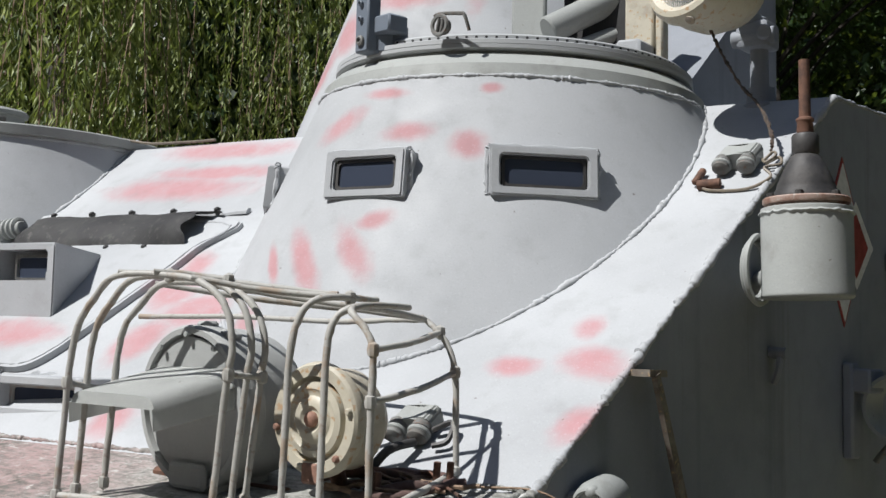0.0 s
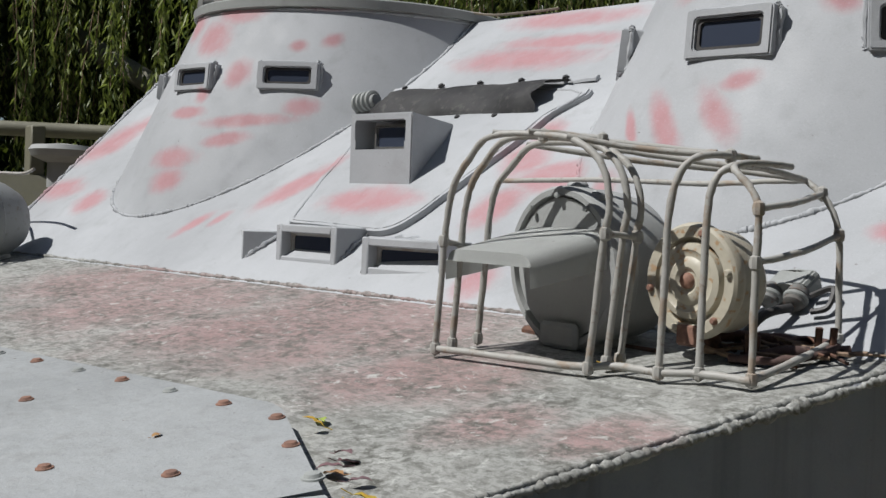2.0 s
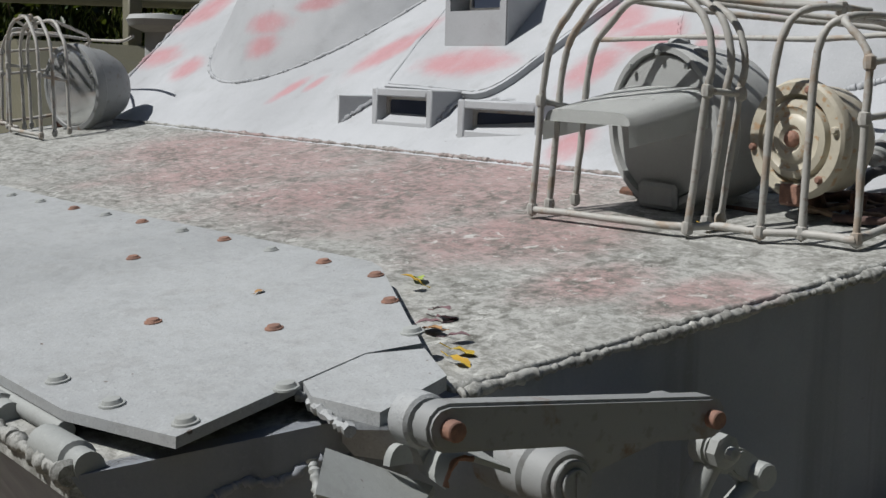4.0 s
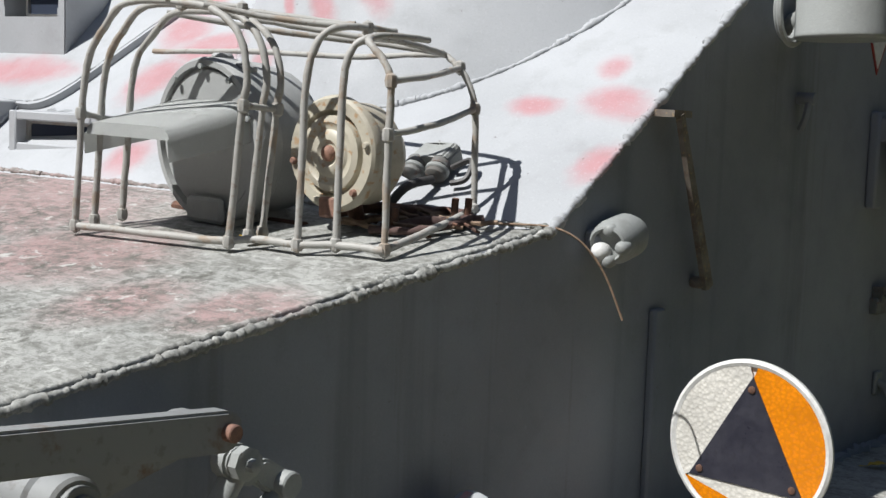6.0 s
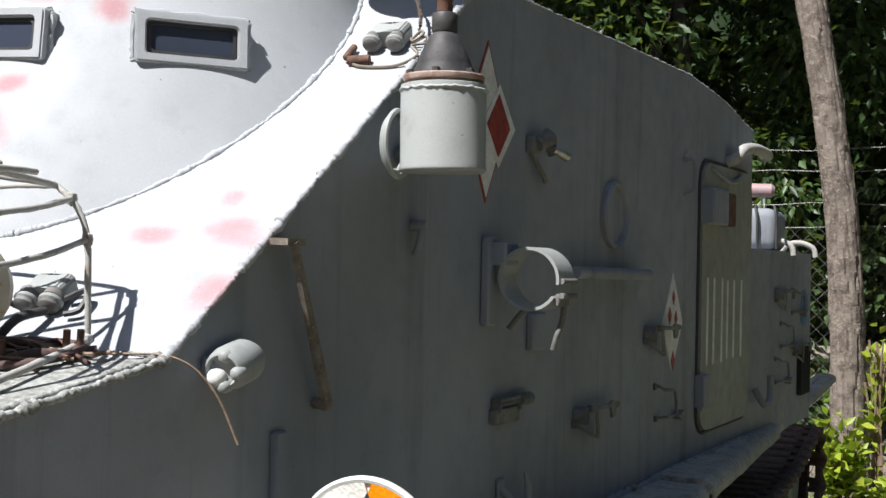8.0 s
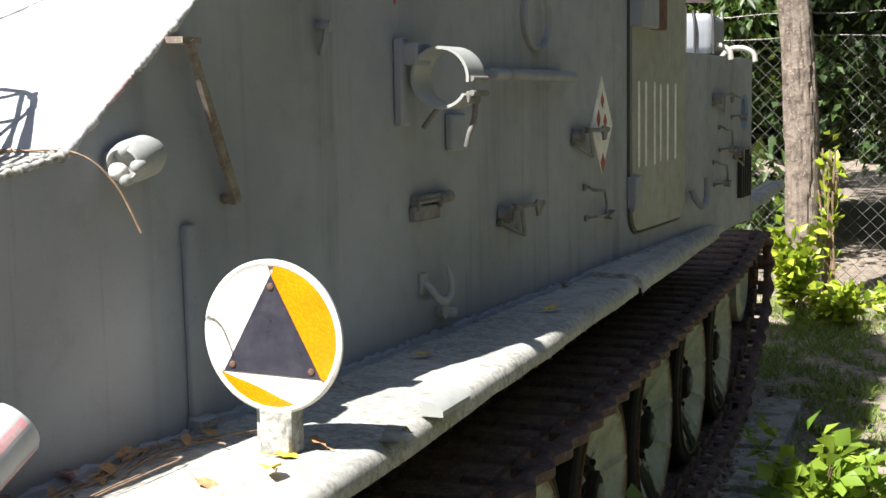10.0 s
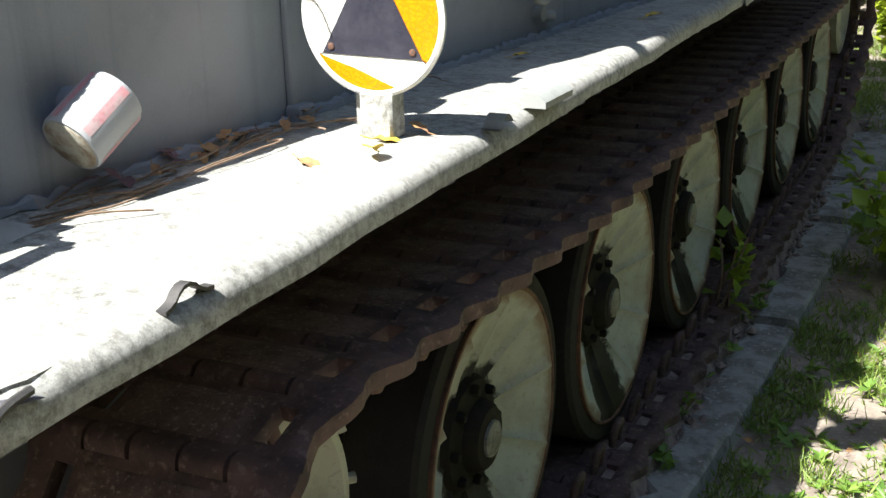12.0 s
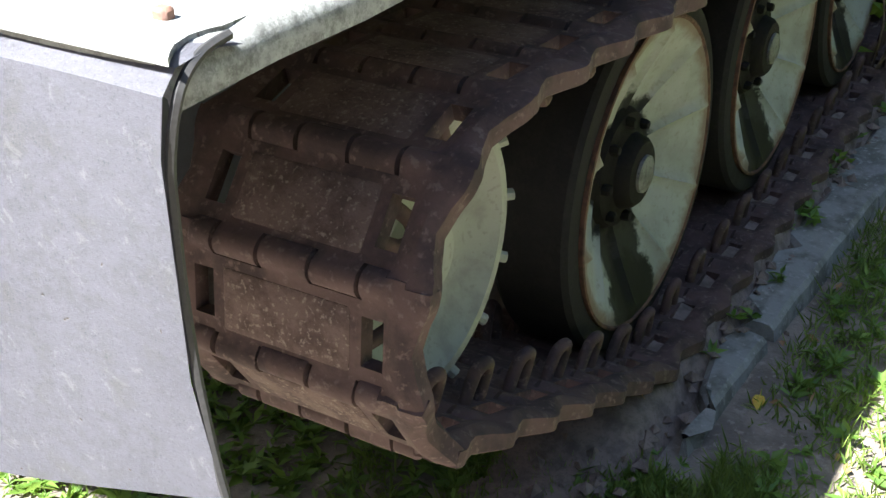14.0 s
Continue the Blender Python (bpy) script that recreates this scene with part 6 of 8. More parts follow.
def clip_holder(b, c, kind):
    def build(bm):
        mm = wall_pose(b, c) @ Matrix.Scale(0.84 if kind == 2 else 0.70, 4)
        if kind == 0:
            box(bm, (-0.01, -0.062, 0.0), (0.150, -0.018, 0.022), mm, 0.003)
            for y in (-0.004, 0.008):
                rod(bm, mm @ Vector((0.0, y, 0.026)), mm @ Vector((0.150, y, 0.026)), 0.0045, seg=8)
            lathe(bm, [(0, -0.03), (0.011, -0.03), (0.013, -0.02), (0.013, 0.02), (0.008, 0.03), (0, 0.032)], mm @ Vector((0.175, 0.0, 0.026)), mm.to_3x3() @ Vector((1, 0, 0)), 12)
            box(bm, (0.0, -0.03, 0.0), (0.012, 0.012, 0.03), mm, 0.002)
            box(bm, (0.135, -0.03, 0.0), (0.147, 0.012, 0.03), mm, 0.002)
        elif kind == 1:
            lathe(bm, [(0.014, 0), (0.021, 0.0), (0.021, 0.03), (0.016, 0.03), (0.014, 0.01)], mm @ Vector((0.03, -0.012, 0)), mm.to_3x3() @ Vector((0.2, 0, 1)), 16)
            box(bm, (0.0, -0.052, 0.0), (0.018, -0.028, 0.02), mm, 0.003)
            tube(bm, [mm @ Vector(p) for p in ((0.01, -0.045, 0.016), (0.10, -0.078, 0.03), (0.19, -0.10, 0.02))], 0.0045, 6)
            prism(bm, [mm @ Vector(p) for p in ((0.125, 0.012, 0.03), (0.150, 0.012, 0.03), (0.205, -0.105, 0.02), (0.180, -0.105, 0.02))], mm.to_3x3() @ Vector((0, 0, 0.004)))
            rod(bm, mm @ Vector((0.07, 0.010, 0.036)), mm @ Vector((0.25, 0.004, 0.042)), 0.0055, seg=8)
            rod(bm, mm @ Vector((0.085, -0.004, 0.036)), mm @ Vector((0.085, 0.020, 0.036)), 0.010, seg=10)
            prism(bm, [mm @ Vector((0.235 + x, y, 0.038)) for x, y in ((0, 0.010), (0.02, 0.022), (0.085, 0.014), (0.095, 0.002), (0.06, -0.010), (0.05, -0.034), (0.022, -0.038), (0.012, -0.012))], mm.to_3x3() @ Vector((0, 0, 0.009)))
        else:
            tube(bm, smooth_path([mm @ Vector(p) for p in ((0.0, 0.012, 0.0), (0.0, 0.012, 0.018), (0.012, 0.002, 0.03), (0.095, -0.006, 0.035), (0.115, -0.018, 0.035), (0.125, -0.085, 0.035), (0.03, -0.088, 0.035), (0.012, -0.092, 0.0))], 4), 0.0042, 6)
            box(bm, (-0.012, 0.0, 0.0), (0.008, 0.022, 0.010), mm, 0.003)
            box(bm, (0.0, -0.104, 0.0), (0.022, -0.084, 0.010), mm, 0.003)
            prism(bm, [mm @ Vector(p) for p in ((0.17, -0.100, 0.0), (0.235, -0.085, 0.0), (0.205, -0.115, 0.0))], mm.to_3x3() @ Vector((0, 0, 0.03)))
    return wall_thing("stowage_clip", "small welded stowage clip" if kind != 1 else "stowage clip with rusted toggle", clip_iron, build)


clip_holder(0.945, -0.14, 0)
clip_holder(1.36, -0.20, 1)
clip_holder(1.84, -0.03, 1)
clip_holder(1.94, -0.195, 2)
clip_holder(3.32, -0.20, 2)
clip_holder(3.40, -0.07, 2)
clip_holder(3.30, 0.06, 1)
clip_holder(3.58, 0.055, 2)
clip_holder(3.62, -0.16, 1)


def b_hook(bm):
    mm = wall_pose(1.02, -0.335) @ Matrix.Scale(0.64, 4)
    pts = [(-0.05, 0.03, 0.0), (-0.052, 0.012, 0.03), (-0.045, -0.02, 0.05), (0.0, -0.038, 0.055), (0.045, -0.018, 0.055), (0.055, 0.03, 0.052), (0.03, 0.075, 0.05)]
    tube(bm, smooth_path([mm @ Vector(p) for p in pts], 5), [0.0083] * 12 + [0.009] * 8 + [0.008] * 5 + [0.007, 0.006, 0.005, 0.004, 0.003, 0.0015], 8)
    box(bm, (-0.075, -0.01, 0.0), (-0.03, 0.06, 0.012), mm, 0.004)
    rod(bm, mm @ Vector((0.06, -0.085, 0.0)), mm @ Vector((0.06, -0.085, 0.03)), 0.016)
    rod(bm, mm @ Vector((0.09, -0.095, 0.0)), mm @ Vector((0.13, -0.10, 0.03)), 0.012)


wall_thing("tow_hook", "curved steel tow hook welded to the hull side", fit_paint, b_hook)
wall_thing("tow_hook", "", side_paint, lambda bm: tube(bm, smooth_path([wall_pose(3.0, -0.30) @ Vector(p) for p in ((-0.05, 0.03, 0.02), (-0.04, -0.02, 0.045), (0.01, -0.03, 0.05), (0.05, 0.0, 0.05), (0.05, 0.07, 0.05))], 4), 0.012, 7))

# side door with white numerals as plain bars, handle and hinge box
bm = bmesh.new()
door = [(x + 2.61, y + 0.055) for x, y in rounded(0.57, 0.82, 0.07, 5)]
prism(bm, [wall_pose(b, c, 0.001) @ Vector() for b, c in door], wall_pose(2.6, 0).to_3x3() @ Vector((0, 0, 0.012)))
dr = part("side_door", bm, paint_material("door_paint", (0.27, 0.28, 0.25), None, dirt=0.3, runs=0.3), tank, "closed olive-grey side door with white painted bars", HULL)
bm = bmesh.new()
tube(bm, [wall_pose(b, c, 0.003) @ Vector() for b, c in [(x + 2.61, y + 0.055) for x, y in rounded(0.585, 0.835, 0.075, 6)]], 0.005, 6, True)
part("door_gap", bm, boot_rubber, dr, "", HULL)
for b, w in ((2.385, 0.020), (2.455, 0.020), (2.545, 0.018), (2.608, 0.018), (2.685, 0.020), (2.775, 0.022)):
    bm = bmesh.new()
    on_wall(bm, rounded(w, 0.27 if b < 2.6 else 0.255, 0.009, 3), b, -0.022, 0.0135, 0.001)
    part("painted_bar", bm, white_paint, dr, "white painted bar", HULL)
bm = bmesh.new()
box(bm, (-0.02, -0.055, 0.0), (0.14, 0.055, 0.05), wall_pose(2.34, 0.33), 0.006)
part("hinge_box", bm, side_paint, dr, "", HULL)
bm = bmesh.new()
box(bm, (0.16, -0.055, 0.0), (0.24, 0.05, 0.045), wall_pose(2.34, 0.33), 0.004)
part("rusty_catch", bm, rust_metal, dr, "", HULL)
bm = bmesh.new()
box(bm, (-0.03, -0.05, 0.0), (0.03, 0.05, 0.03), wall_pose(2.34, -0.23), 0.004)
rod(bm, wall_pose(2.30, -0.28) @ Vector((0, 0, 0.02)), wall_pose(2.38, -0.275) @ Vector((0, 0, 0.02)), 0.008)
part("lower_hinge", bm, side_paint, dr, "", HULL)
bm = bmesh.new()
tube(bm, smooth_path([wall_pose(2.17, 0.45) @ Vector(p) for p in ((0, 0, 0), (0, 0, 0.03), (0.01, -0.08, 0.03), (0, -0.1, 0.0))], 4), 0.007, 6)
part("door_handle", bm, side_paint, dr, "", HULL)
bm = bmesh.new()
tube(bm, smooth_path([wall_pose(2.50, 0.42) @ Vector(p) for p in ((-0.1, 0.03, 0.015), (0.1, 0.0, 0.02), (0.25, 0.03, 0.02))], 4), 0.008, 6)
part("rain_strip", bm, side_paint, dr, "", HULL)

# engine deck clutter at the rear
bm = bmesh.new()
tube(bm, smooth_path([HULL @ wall_pose(b, c, l) @ Vector() for b, c, l in ((2.62, 0.485, 0.0), (2.625, 0.50, 0.03), (2.66, 0.53, 0.045), (2.80, 0.545, 0.05), (2.95, 0.540, 0.05), (2.985, 0.535, 0.03))], 5), 0.019, 12)
part("bent_pipe", bm, bar_paint, tank, "bent pipe stub with rusty cream paint above the door")
bm = bmesh.new()
box(bm, (0.04, 3.34, 0.216), (0.325, 3.62, 0.375), HULL, 0.035, 3)
deck_box = part("deck_box", bm, side_paint, tank, "rounded grey stowage box strapped to the engine deck")
for a in (0.255, 0.325):
    bm = bmesh.new()
    tube(bm, smooth_path([hul(a, 3.33, 0.22), hul(a, 3.325, 0.33), hul(a - 0.01, 3.345, 0.378), hul(a - 0.02, 3.45, 0.383)], 4), 0.005, 8)
    part("strap", bm, boot_rubber, deck_box)
bm = bmesh.new()
rod(bm, hul(0.10, 3.42, 0.445), hul(0.305, 3.42, 0.445), 0.027, seg=20, lip=0.012)
rod(bm, hul(0.16, 3.42, 0.36), hul(0.16, 3.42, 0.43), 0.02)
part("filler_cap", bm, simple_material("pink_cap", (0.36, 0.22, 0.22), (0.30, 0.25, 0.25), 0.55, 0, 20, 0.2), tank, "pink-stained round cap over the deck box")
bm = bmesh.new()
box(bm, (0.255, 2.952, 0.216), (0.290, 2.965, 0.375), HULL, 0.002)
part("deck_frame", bm, white_paint, tank, "pale upright frame at the step of the hull")
for b in (3.40, 3.80):
    bm = bmesh.new()
    a = wall_a(b)
    tube(bm, smooth_path([hul(a - 0.09, b - 0.02, 0.217), hul(a - 0.06, b, 0.25), hul(a - 0.01, b, 0.256), hul(a + 0.035, b, 0.236), hul(a + 0.045, b, 0.20)], 4), 0.011, 8)
    part("deck_handle", bm, bar_paint, tank, "bent grab handle on the engine deck")
bm = bmesh.new()
on_wall(bm, rounded(0.12, 0.15, 0.058, 6), 3.81, -0.01, 0.0005, 0.002)
part("painted_marking", bm, blue_paint, tank, "faded round blue marking", HULL)
for k in range(5):
    bm = bmesh.new()
    box(bm, (k * 0.038, -0.10, 0.0), (k * 0.038 + 0.014, 0.10, 0.02), wall_pose(3.70, -0.26), 0.002)
    part("grille_bar", bm, dark_inside, tank, "", HULL)

# short drum held off the hull side above the fender
DRUM, DAX = Vector((-0.838, 1.319, 1.171)), Vector((-0.10, -0.86, -0.50)).normalized()
bm = bmesh.new()
lathe(bm, [(0, -0.047), (0.038, -0.046), (0.041, -0.040), (0.041, 0.038), (0.039, 0.043), (0.0, 0.044)], DRUM, DAX, 40)
stub = part("side_drum", bm, ring_paint, tank, "short grey drum with faded pink stripes and a rusty face")
pink_band = simple_material("pink_band", (0.50, 0.23, 0.25), (0.43, 0.33, 0.33), 0.5, 0, 30, 0.1)
du, dv, dw = basis(DAX)
for t0 in (0.4, 1.6, 2.8, 4.0, 5.2):
    bm = bmesh.new()
    rows = [[bm.verts.new(DRUM + DAX * h + (du * math.cos(t0 + w) + dv * math.sin(t0 + w)) * 0.0414) for w in (-0.15, -0.05, 0.05, 0.15)] for h in (-0.040, 0.0, 0.038)]
    for p, q in zip(rows, rows[1:]):
        for k in range(3):
            bm.faces.new((p[k], p[k + 1], q[k + 1], q[k]))
    part("pink_stripe", bm, pink_band, stub)
bm = bmesh.new()
lathe(bm, [(0.036, 0.0435), (0.034, 0.0450), (0, 0.0455)], DRUM, DAX, 28)
part("end_face", bm, simple_material("lichened_end", (0.42, 0.40, 0.33), (0.22, 0.16, 0.10), 0.8, 0, 40, 0.5), stub)
bm = bmesh.new()
rod(bm, (-0.92, 1.345, 1.190), (-0.85, 1.33, 1.180), 0.022)
part("drum_arm", bm, side_paint, stub)

# fender fittings: bolts, lifting clips, block
for x, y in ((-0.592, 0.868), (-0.80, 0.86)):
    bm = bmesh.new()
    box(bm, (x - 0.008, y - 0.007, FZ - 0.003), (x + 0.008, y + 0.007, FZ + 0.013), None, 0.003)
    part("square_bolt", bm, rusty_bolt, fend)
# arched clip; its near-black colour stands for the shade under the arch
bm = bmesh.new()
arch = [(1.048, 0.001), (1.056, 0.003), (1.064, 0.008), (1.070, 0.016), (1.078, 0.022), (1.088, 0.023), (1.097, 0.018), (1.103, 0.010), (1.112, 0.004), (1.124, 0.002)]
prism(bm, [(-0.545, y, FZ + 0.75 * z - 0.002) for y, z in arch] + [(-0.545, y, FZ + 0.75 * z - 0.006) for y, z in reversed(arch)], (0.012, 0, 0))
part("lifting_clip", bm, boot_rubber, fend, "small clip at the fender's edge, coloured dark for the shade inside it")
bm = bmesh.new()
rows = []
for i in range(13):
    u = i / 12
    z = FZ + 0.002 + 0.018 * math.sin(math.pi * min(max((u - 0.15) / 0.7, 0), 1))
    rows.append([bm.verts.new((-0.545 + dx, 1.80 + 0.07 * u, z)) for dx in (0, 0.030)])
for p0, p1 in zip(rows, rows[1:]):
    bm.faces.new((p0[0], p0[1], p1[1], p1[0]))
bmesh.ops.solidify(bm, geom=list(bm.faces), thickness=0.004)
part("lifting_clip", bm, fit_paint, fend, "raised strap clip on the fender")
bm = bmesh.new()
prism(bm, [(-0.545, 1.965, FZ), (-0.505, 1.965, FZ), (-0.505, 1.965, FZ + 0.010), (-0.518, 1.965, FZ + 0.022), (-0.545, 1.965, FZ + 0.026)], (0.004, 0.115, 0))
part("wedge_block", bm, fit_paint, fend, "chipped wedge block on the fender")
bm = bmesh.new()
ridge = [(-0.96, 1.10, 0.040), (-0.90, 1.115, 0.036), (-0.86, 1.135, 0.024), (-0.815, 1.165, 0.006)]
rows = [[bm.verts.new((x, y + dy, FZ + h * k - 0.001)) for dy, k in ((-0.055, 0.0), (-0.030, 0.62), (-0.008, 0.97), (0.018, 1.0), (0.034, 0.85), (0.040, 0.0))] for x, y, h in ridge]
for p0, p1 in zip(rows, rows[1:]):
    for k in range(5):
        bm.faces.new((p0[k], p1[k], p1[k + 1], p0[k + 1]))
bm.faces.new(rows[-1])
part("raised_cover", bm, fit_paint, fend, "low pressed ridge across the fender beside the hull")

# round reflector plate on its foot
DC = Vector((-0.664, 1.710, 1.247))
dm = Matrix.Translation(DC) @ Matrix.Rotation(radians(1.5), 4, "Y") @ Matrix.Scale(0.93, 4)
bm = bmesh.new()
lathe(bm, [(0.1185, -0.004), (0.1215, 0.0), (0.1215, 0.006), (0.117, 0.009), (0.112, 0.007), (0.112, 0.002), (0, 0.002)], (0, 0, 0), (0, -1, 0), 72, dm)
plate = part("reflector_plate", bm, white_paint, tank, "round hazard plate with amber, white and black fields")
Rr = 0.112
tri = [Vector((0.0, 0.095)), Vector((-0.083, -0.058)), Vector((0.083, -0.058))]


def sector(p0, p1, t0, t1, mat, name):
    """The field between one side of the triangle and the rim."""
    bm = bmesh.new()
    arc = [Vector((Rr * math.cos(radians(t)), Rr * math.sin(radians(t)))) for t in np.linspace(t0, t1, 20)]
    pts = [p0, *arc, p1]
    prism(bm, [dm @ Vector((p.x, -0.0035, p.y)) for p in pts], (0, -0.003, 0))
    part(name, bm, mat, plate, "")


sector(tri[0], tri[1], 93, 214, white_refl, "white_field")
sector(tri[2], tri[0], -34, 87, amber, "amber_field")
sector(tri[1], tri[2], 217, 323, white_refl, "lower_field")
bm = bmesh.new()
arc = [(0.111 * math.cos(radians(t)), 0.111 * math.sin(radians(t))) for t in np.linspace(214, 290, 16)]
inner = [((0.111 - 0.026 * math.sin(math.pi * k / 15) ** 0.8) * math.cos(radians(t)), (0.111 - 0.026 * math.sin(math.pi * k / 15) ** 0.8) * math.sin(radians(t))) for k, t in enumerate(np.linspace(214, 290, 16))]
for k in range(15):
    bm.faces.new([bm.verts.new(dm @ Vector((x, -0.0072, z))) for x, z in (arc[k], arc[k + 1], inner[k + 1], inner[k])])
part("amber_edge", bm, amber, plate, "amber stain along the lower rim")
bm = bmesh.new()
prism(bm, [dm @ Vector((p.x * 1.03, -0.003, p.y * 1.03)) for p in tri], (0, -0.005, 0))
tr = part("black_triangle", bm, black_plate, plate, "black triangle")
for p in tri:
    bm = bmesh.new()
    lathe(bm, [(0.005, 0), (0.005, 0.002), (0, 0.004)], dm @ Vector((p.x * 0.84, -0.008, p.y * 0.84)), (0, -1, 0), 12)
    part("screw", bm, rust_metal, tr)
bm = bmesh.new()
box(bm, (-0.686, 1.695, FZ), (-0.634, 1.738, FZ + 0.07), None, 0.004)
box(bm, (-0.712, 1.73, FZ), (-0.698, 1.76, FZ + 0.085), None, 0.003)
part("foot", bm, deck_paint, plate)

# ---- turret above the front ring ----
tc = (-1.05, 1.50)
bm = bmesh.new()
seg = 14
prof = [(0.540, 0.685), (0.400, 1.08), (0.355, 1.20), (0.330, 1.22), (0, 1.23)]
lathe(bm, prof, (tc[0], tc[1], 0), (0, 0, 1), 28, HULL)
tur = part("turret", bm, hull_paint, tank, "conical grey turret with pink streaks, set on the roof", None, 30)
bm = bmesh.new()
prism(bm, [(-0.33, 1.05, 0.685), (-0.328, 1.06, 0.73), (-0.309, 1.155, 0.826), (-0.285, 1.275, 0.957), (-0.254, 1.432, 1.09), (-0.248, 1.46, 1.10), (-0.248, 1.46, 0.685)], (-0.34, 0.06, 0))
part("turret_shield", bm, side_paint, tur, "angular armour shield", HULL)
bm = bmesh.new()
rod(bm, hul(-0.545, 0.93, 0.895), hul(-0.40, 1.12, 1.04), 0.032, seg=18)
rod(bm, hul(-0.50, 0.98, 0.86), hul(-0.36, 1.15, 0.97), 0.02)
box(bm, (-0.68, 1.00, 0.765), (-0.672, 1.08, 1.1), HULL, 0.003)
box(bm, (-0.645, 0.95, 0.765), (-0.565, 0.965, 1.1), HULL, 0.004)
box(bm, (-0.545, 0.98, 0.765), (-0.43, 1.00, 0.83), HULL, 0.006)
part("gun_cradle", bm, fit_paint, tur, "gun cradle struts behind the ring")
# solid near-black boxes in place of the dark gap between the struts
bm = bmesh.new()
box(bm, (-0.665, 1.03, 0.765), (-0.645, 1.06, 1.12), HULL, 0.003)
box(bm, (-0.565, 1.03, 0.765), (-0.40, 1.06, 1.12), HULL, 0.003)
part("slot_shade", bm, dark_inside, tur, "near-black boxes standing for the shaded opening between the struts")
bm = bmesh.new()
box(bm, (-0.40, 1.00, 0.77), (-0.335, 1.03, 0.98), HULL, 0.004)
box(bm, (-0.325, 0.99, 0.80), (-0.308, 1.02, 0.98), HULL, 0.004)
part("bracket", bm, cream_paint, tur, "cream bracket with rusty edges")
bm = bmesh.new()
box(bm, (-0.46, 0.95, 0.77), (-0.40, 1.02, 0.81), HULL, 0.014, 2)
box(bm, (-0.39, 0.94, 0.69), (-0.335, 1.02, 0.86), HULL, 0.006)
part("base_bracket", bm, hull_paint, tur)
# hinge block and handle at the ring
bm = bmesh.new()
hm = HULL @ Matrix.Translation((-0.622, 0.428, 0.792)) @ Matrix.Rotation(radians(-14), 4, "Z")
box(bm, (-0.019, -0.014, -0.054), (0.019, 0.016, 0.064), hm, 0.003)
box(bm, (0.015, 0.0, -0.020), (0.062, 0.045, 0.016), hm, 0.004)
prism(bm, [hm @ Vector(v) for v in ((0.018, 0.005, -0.05), (0.018, 0.04, -0.05), (0.018, 0.04, 0.0), (0.018, 0.005, 0.0))], (0.03, 0.015, 0.0))
rod(bm, hm @ Vector((0.005, 0, 0.06)), hm @ Vector((0.005, 0, 0.072)), 0.009, seg=10)
hg = part("hinge_block", bm, hinge_paint, turret_ring, "blue-grey drilled hinge block with bolts")
for z in (-0.032, 0.010, 0.040):
    bm = bmesh.new()
    r = 0.010 if z < 0 else 0.0055
    lathe(bm, [(r, 0), (r, 0.004), (r * 0.6, 0.006), (r * 0.5, 0.002), (0, 0.002)], (0, -0.0145, z), (0, -1, 0), 12, hm)
    part("bolt", bm, hinge_paint if z > 0 else clip_iron, hg)
bm = bmesh.new()
q0 = hul(-0.4515, 0.415, 0.7705)
tube(bm, [q0 + Vector((0.0165 * math.cos(s), -0.002, 0.0175 * math.sin(s))) for s in np.linspace(0, 2 * math.pi, 26)[:-1]], 0.0042, 6, True)
for dx in (-0.004, 0.006):
    tube(bm, [q0 + Vector((dx - 0.005, 0, -0.015)), q0 + Vector((dx + 0.003, -0.002, 0.015))], 0.0028, 6)
lathe(bm, [(0.015, -0.008), (0.015, 0.0), (0, 0.0)], q0 + Vector((0, 0.006, 0)), (0, -1, 0), 20)
tube(bm, smooth_path([q0 + Vector(v) for v in ((-0.018, 0.006, 0.022), (0.0, 0.004, 0.023), (0.040, 0.006, 0.0175), (0.050, 0.006, 0.013), (0.054, 0.016, -0.014))], 4), 0.0036, 6)
part("ring_handle", bm, clip_iron, turret_ring, "folding ring handle")

# searchlight on its post, with a hanging chain
sm = HULL @ Matrix.Translation((-0.090, 0.66, 0.893)) @ Matrix.Rotation(radians(-20), 4, "Z") @ Matrix.Rotation(radians(-14), 4, "X")
bm = bmesh.new()
lathe(bm, [(0.074, 0.0), (0.078, 0.010), (0.088, 0.015), (0.098, 0.012), (0.104, 0.002), (0.105, -0.012), (0.100, -0.024), (0.098, -0.03), (0.098, -0.05), (0.090, -0.085), (0.065, -0.12), (0.03, -0.135), (0, -0.137)], (0, 0, 0), (0, -1, 0), 48, sm)
sl = part("searchlight", bm, cream_paint, tank, "round searchlight with a cream rim on a post")
bm = bmesh.new()
lathe(bm, [(0.076, 0.004), (0.06, 0.012), (0, 0.020)], (0, 0, 0), (0, -1, 0), 32, sm)
part("lens", bm, lens_glass, sl)
bm = bmesh.new()
lathe(bm, [(0.008, 0), (0.009, 0.004), (0.004, 0.006), (0, 0.004)], (0.02, 0.0, -0.103), (0.1, -0.5, -1), 12, sm)
part("rim_screw", bm, bar_paint, sl)
bm = bmesh.new()
rod(bm, hul(-0.064, 0.90, 0.672), hul(-0.066, 0.90, 0.86), 0.018, seg=18)
lathe(bm, [(0.045, 0), (0.043, 0.012), (0.030, 0.020), (0.026, 0.05), (0, 0.05)], hul(-0.062, 0.90, 0.668), (0, 0, 1), 24)
box(bm, (-0.100, 0.865, 0.795), (-0.034, 0.93, 0.850), HULL, 0.010, 2)
rod(bm, hul(-0.110, 0.88, 0.815), hul(-0.025, 0.88, 0.820), 0.017, seg=14)
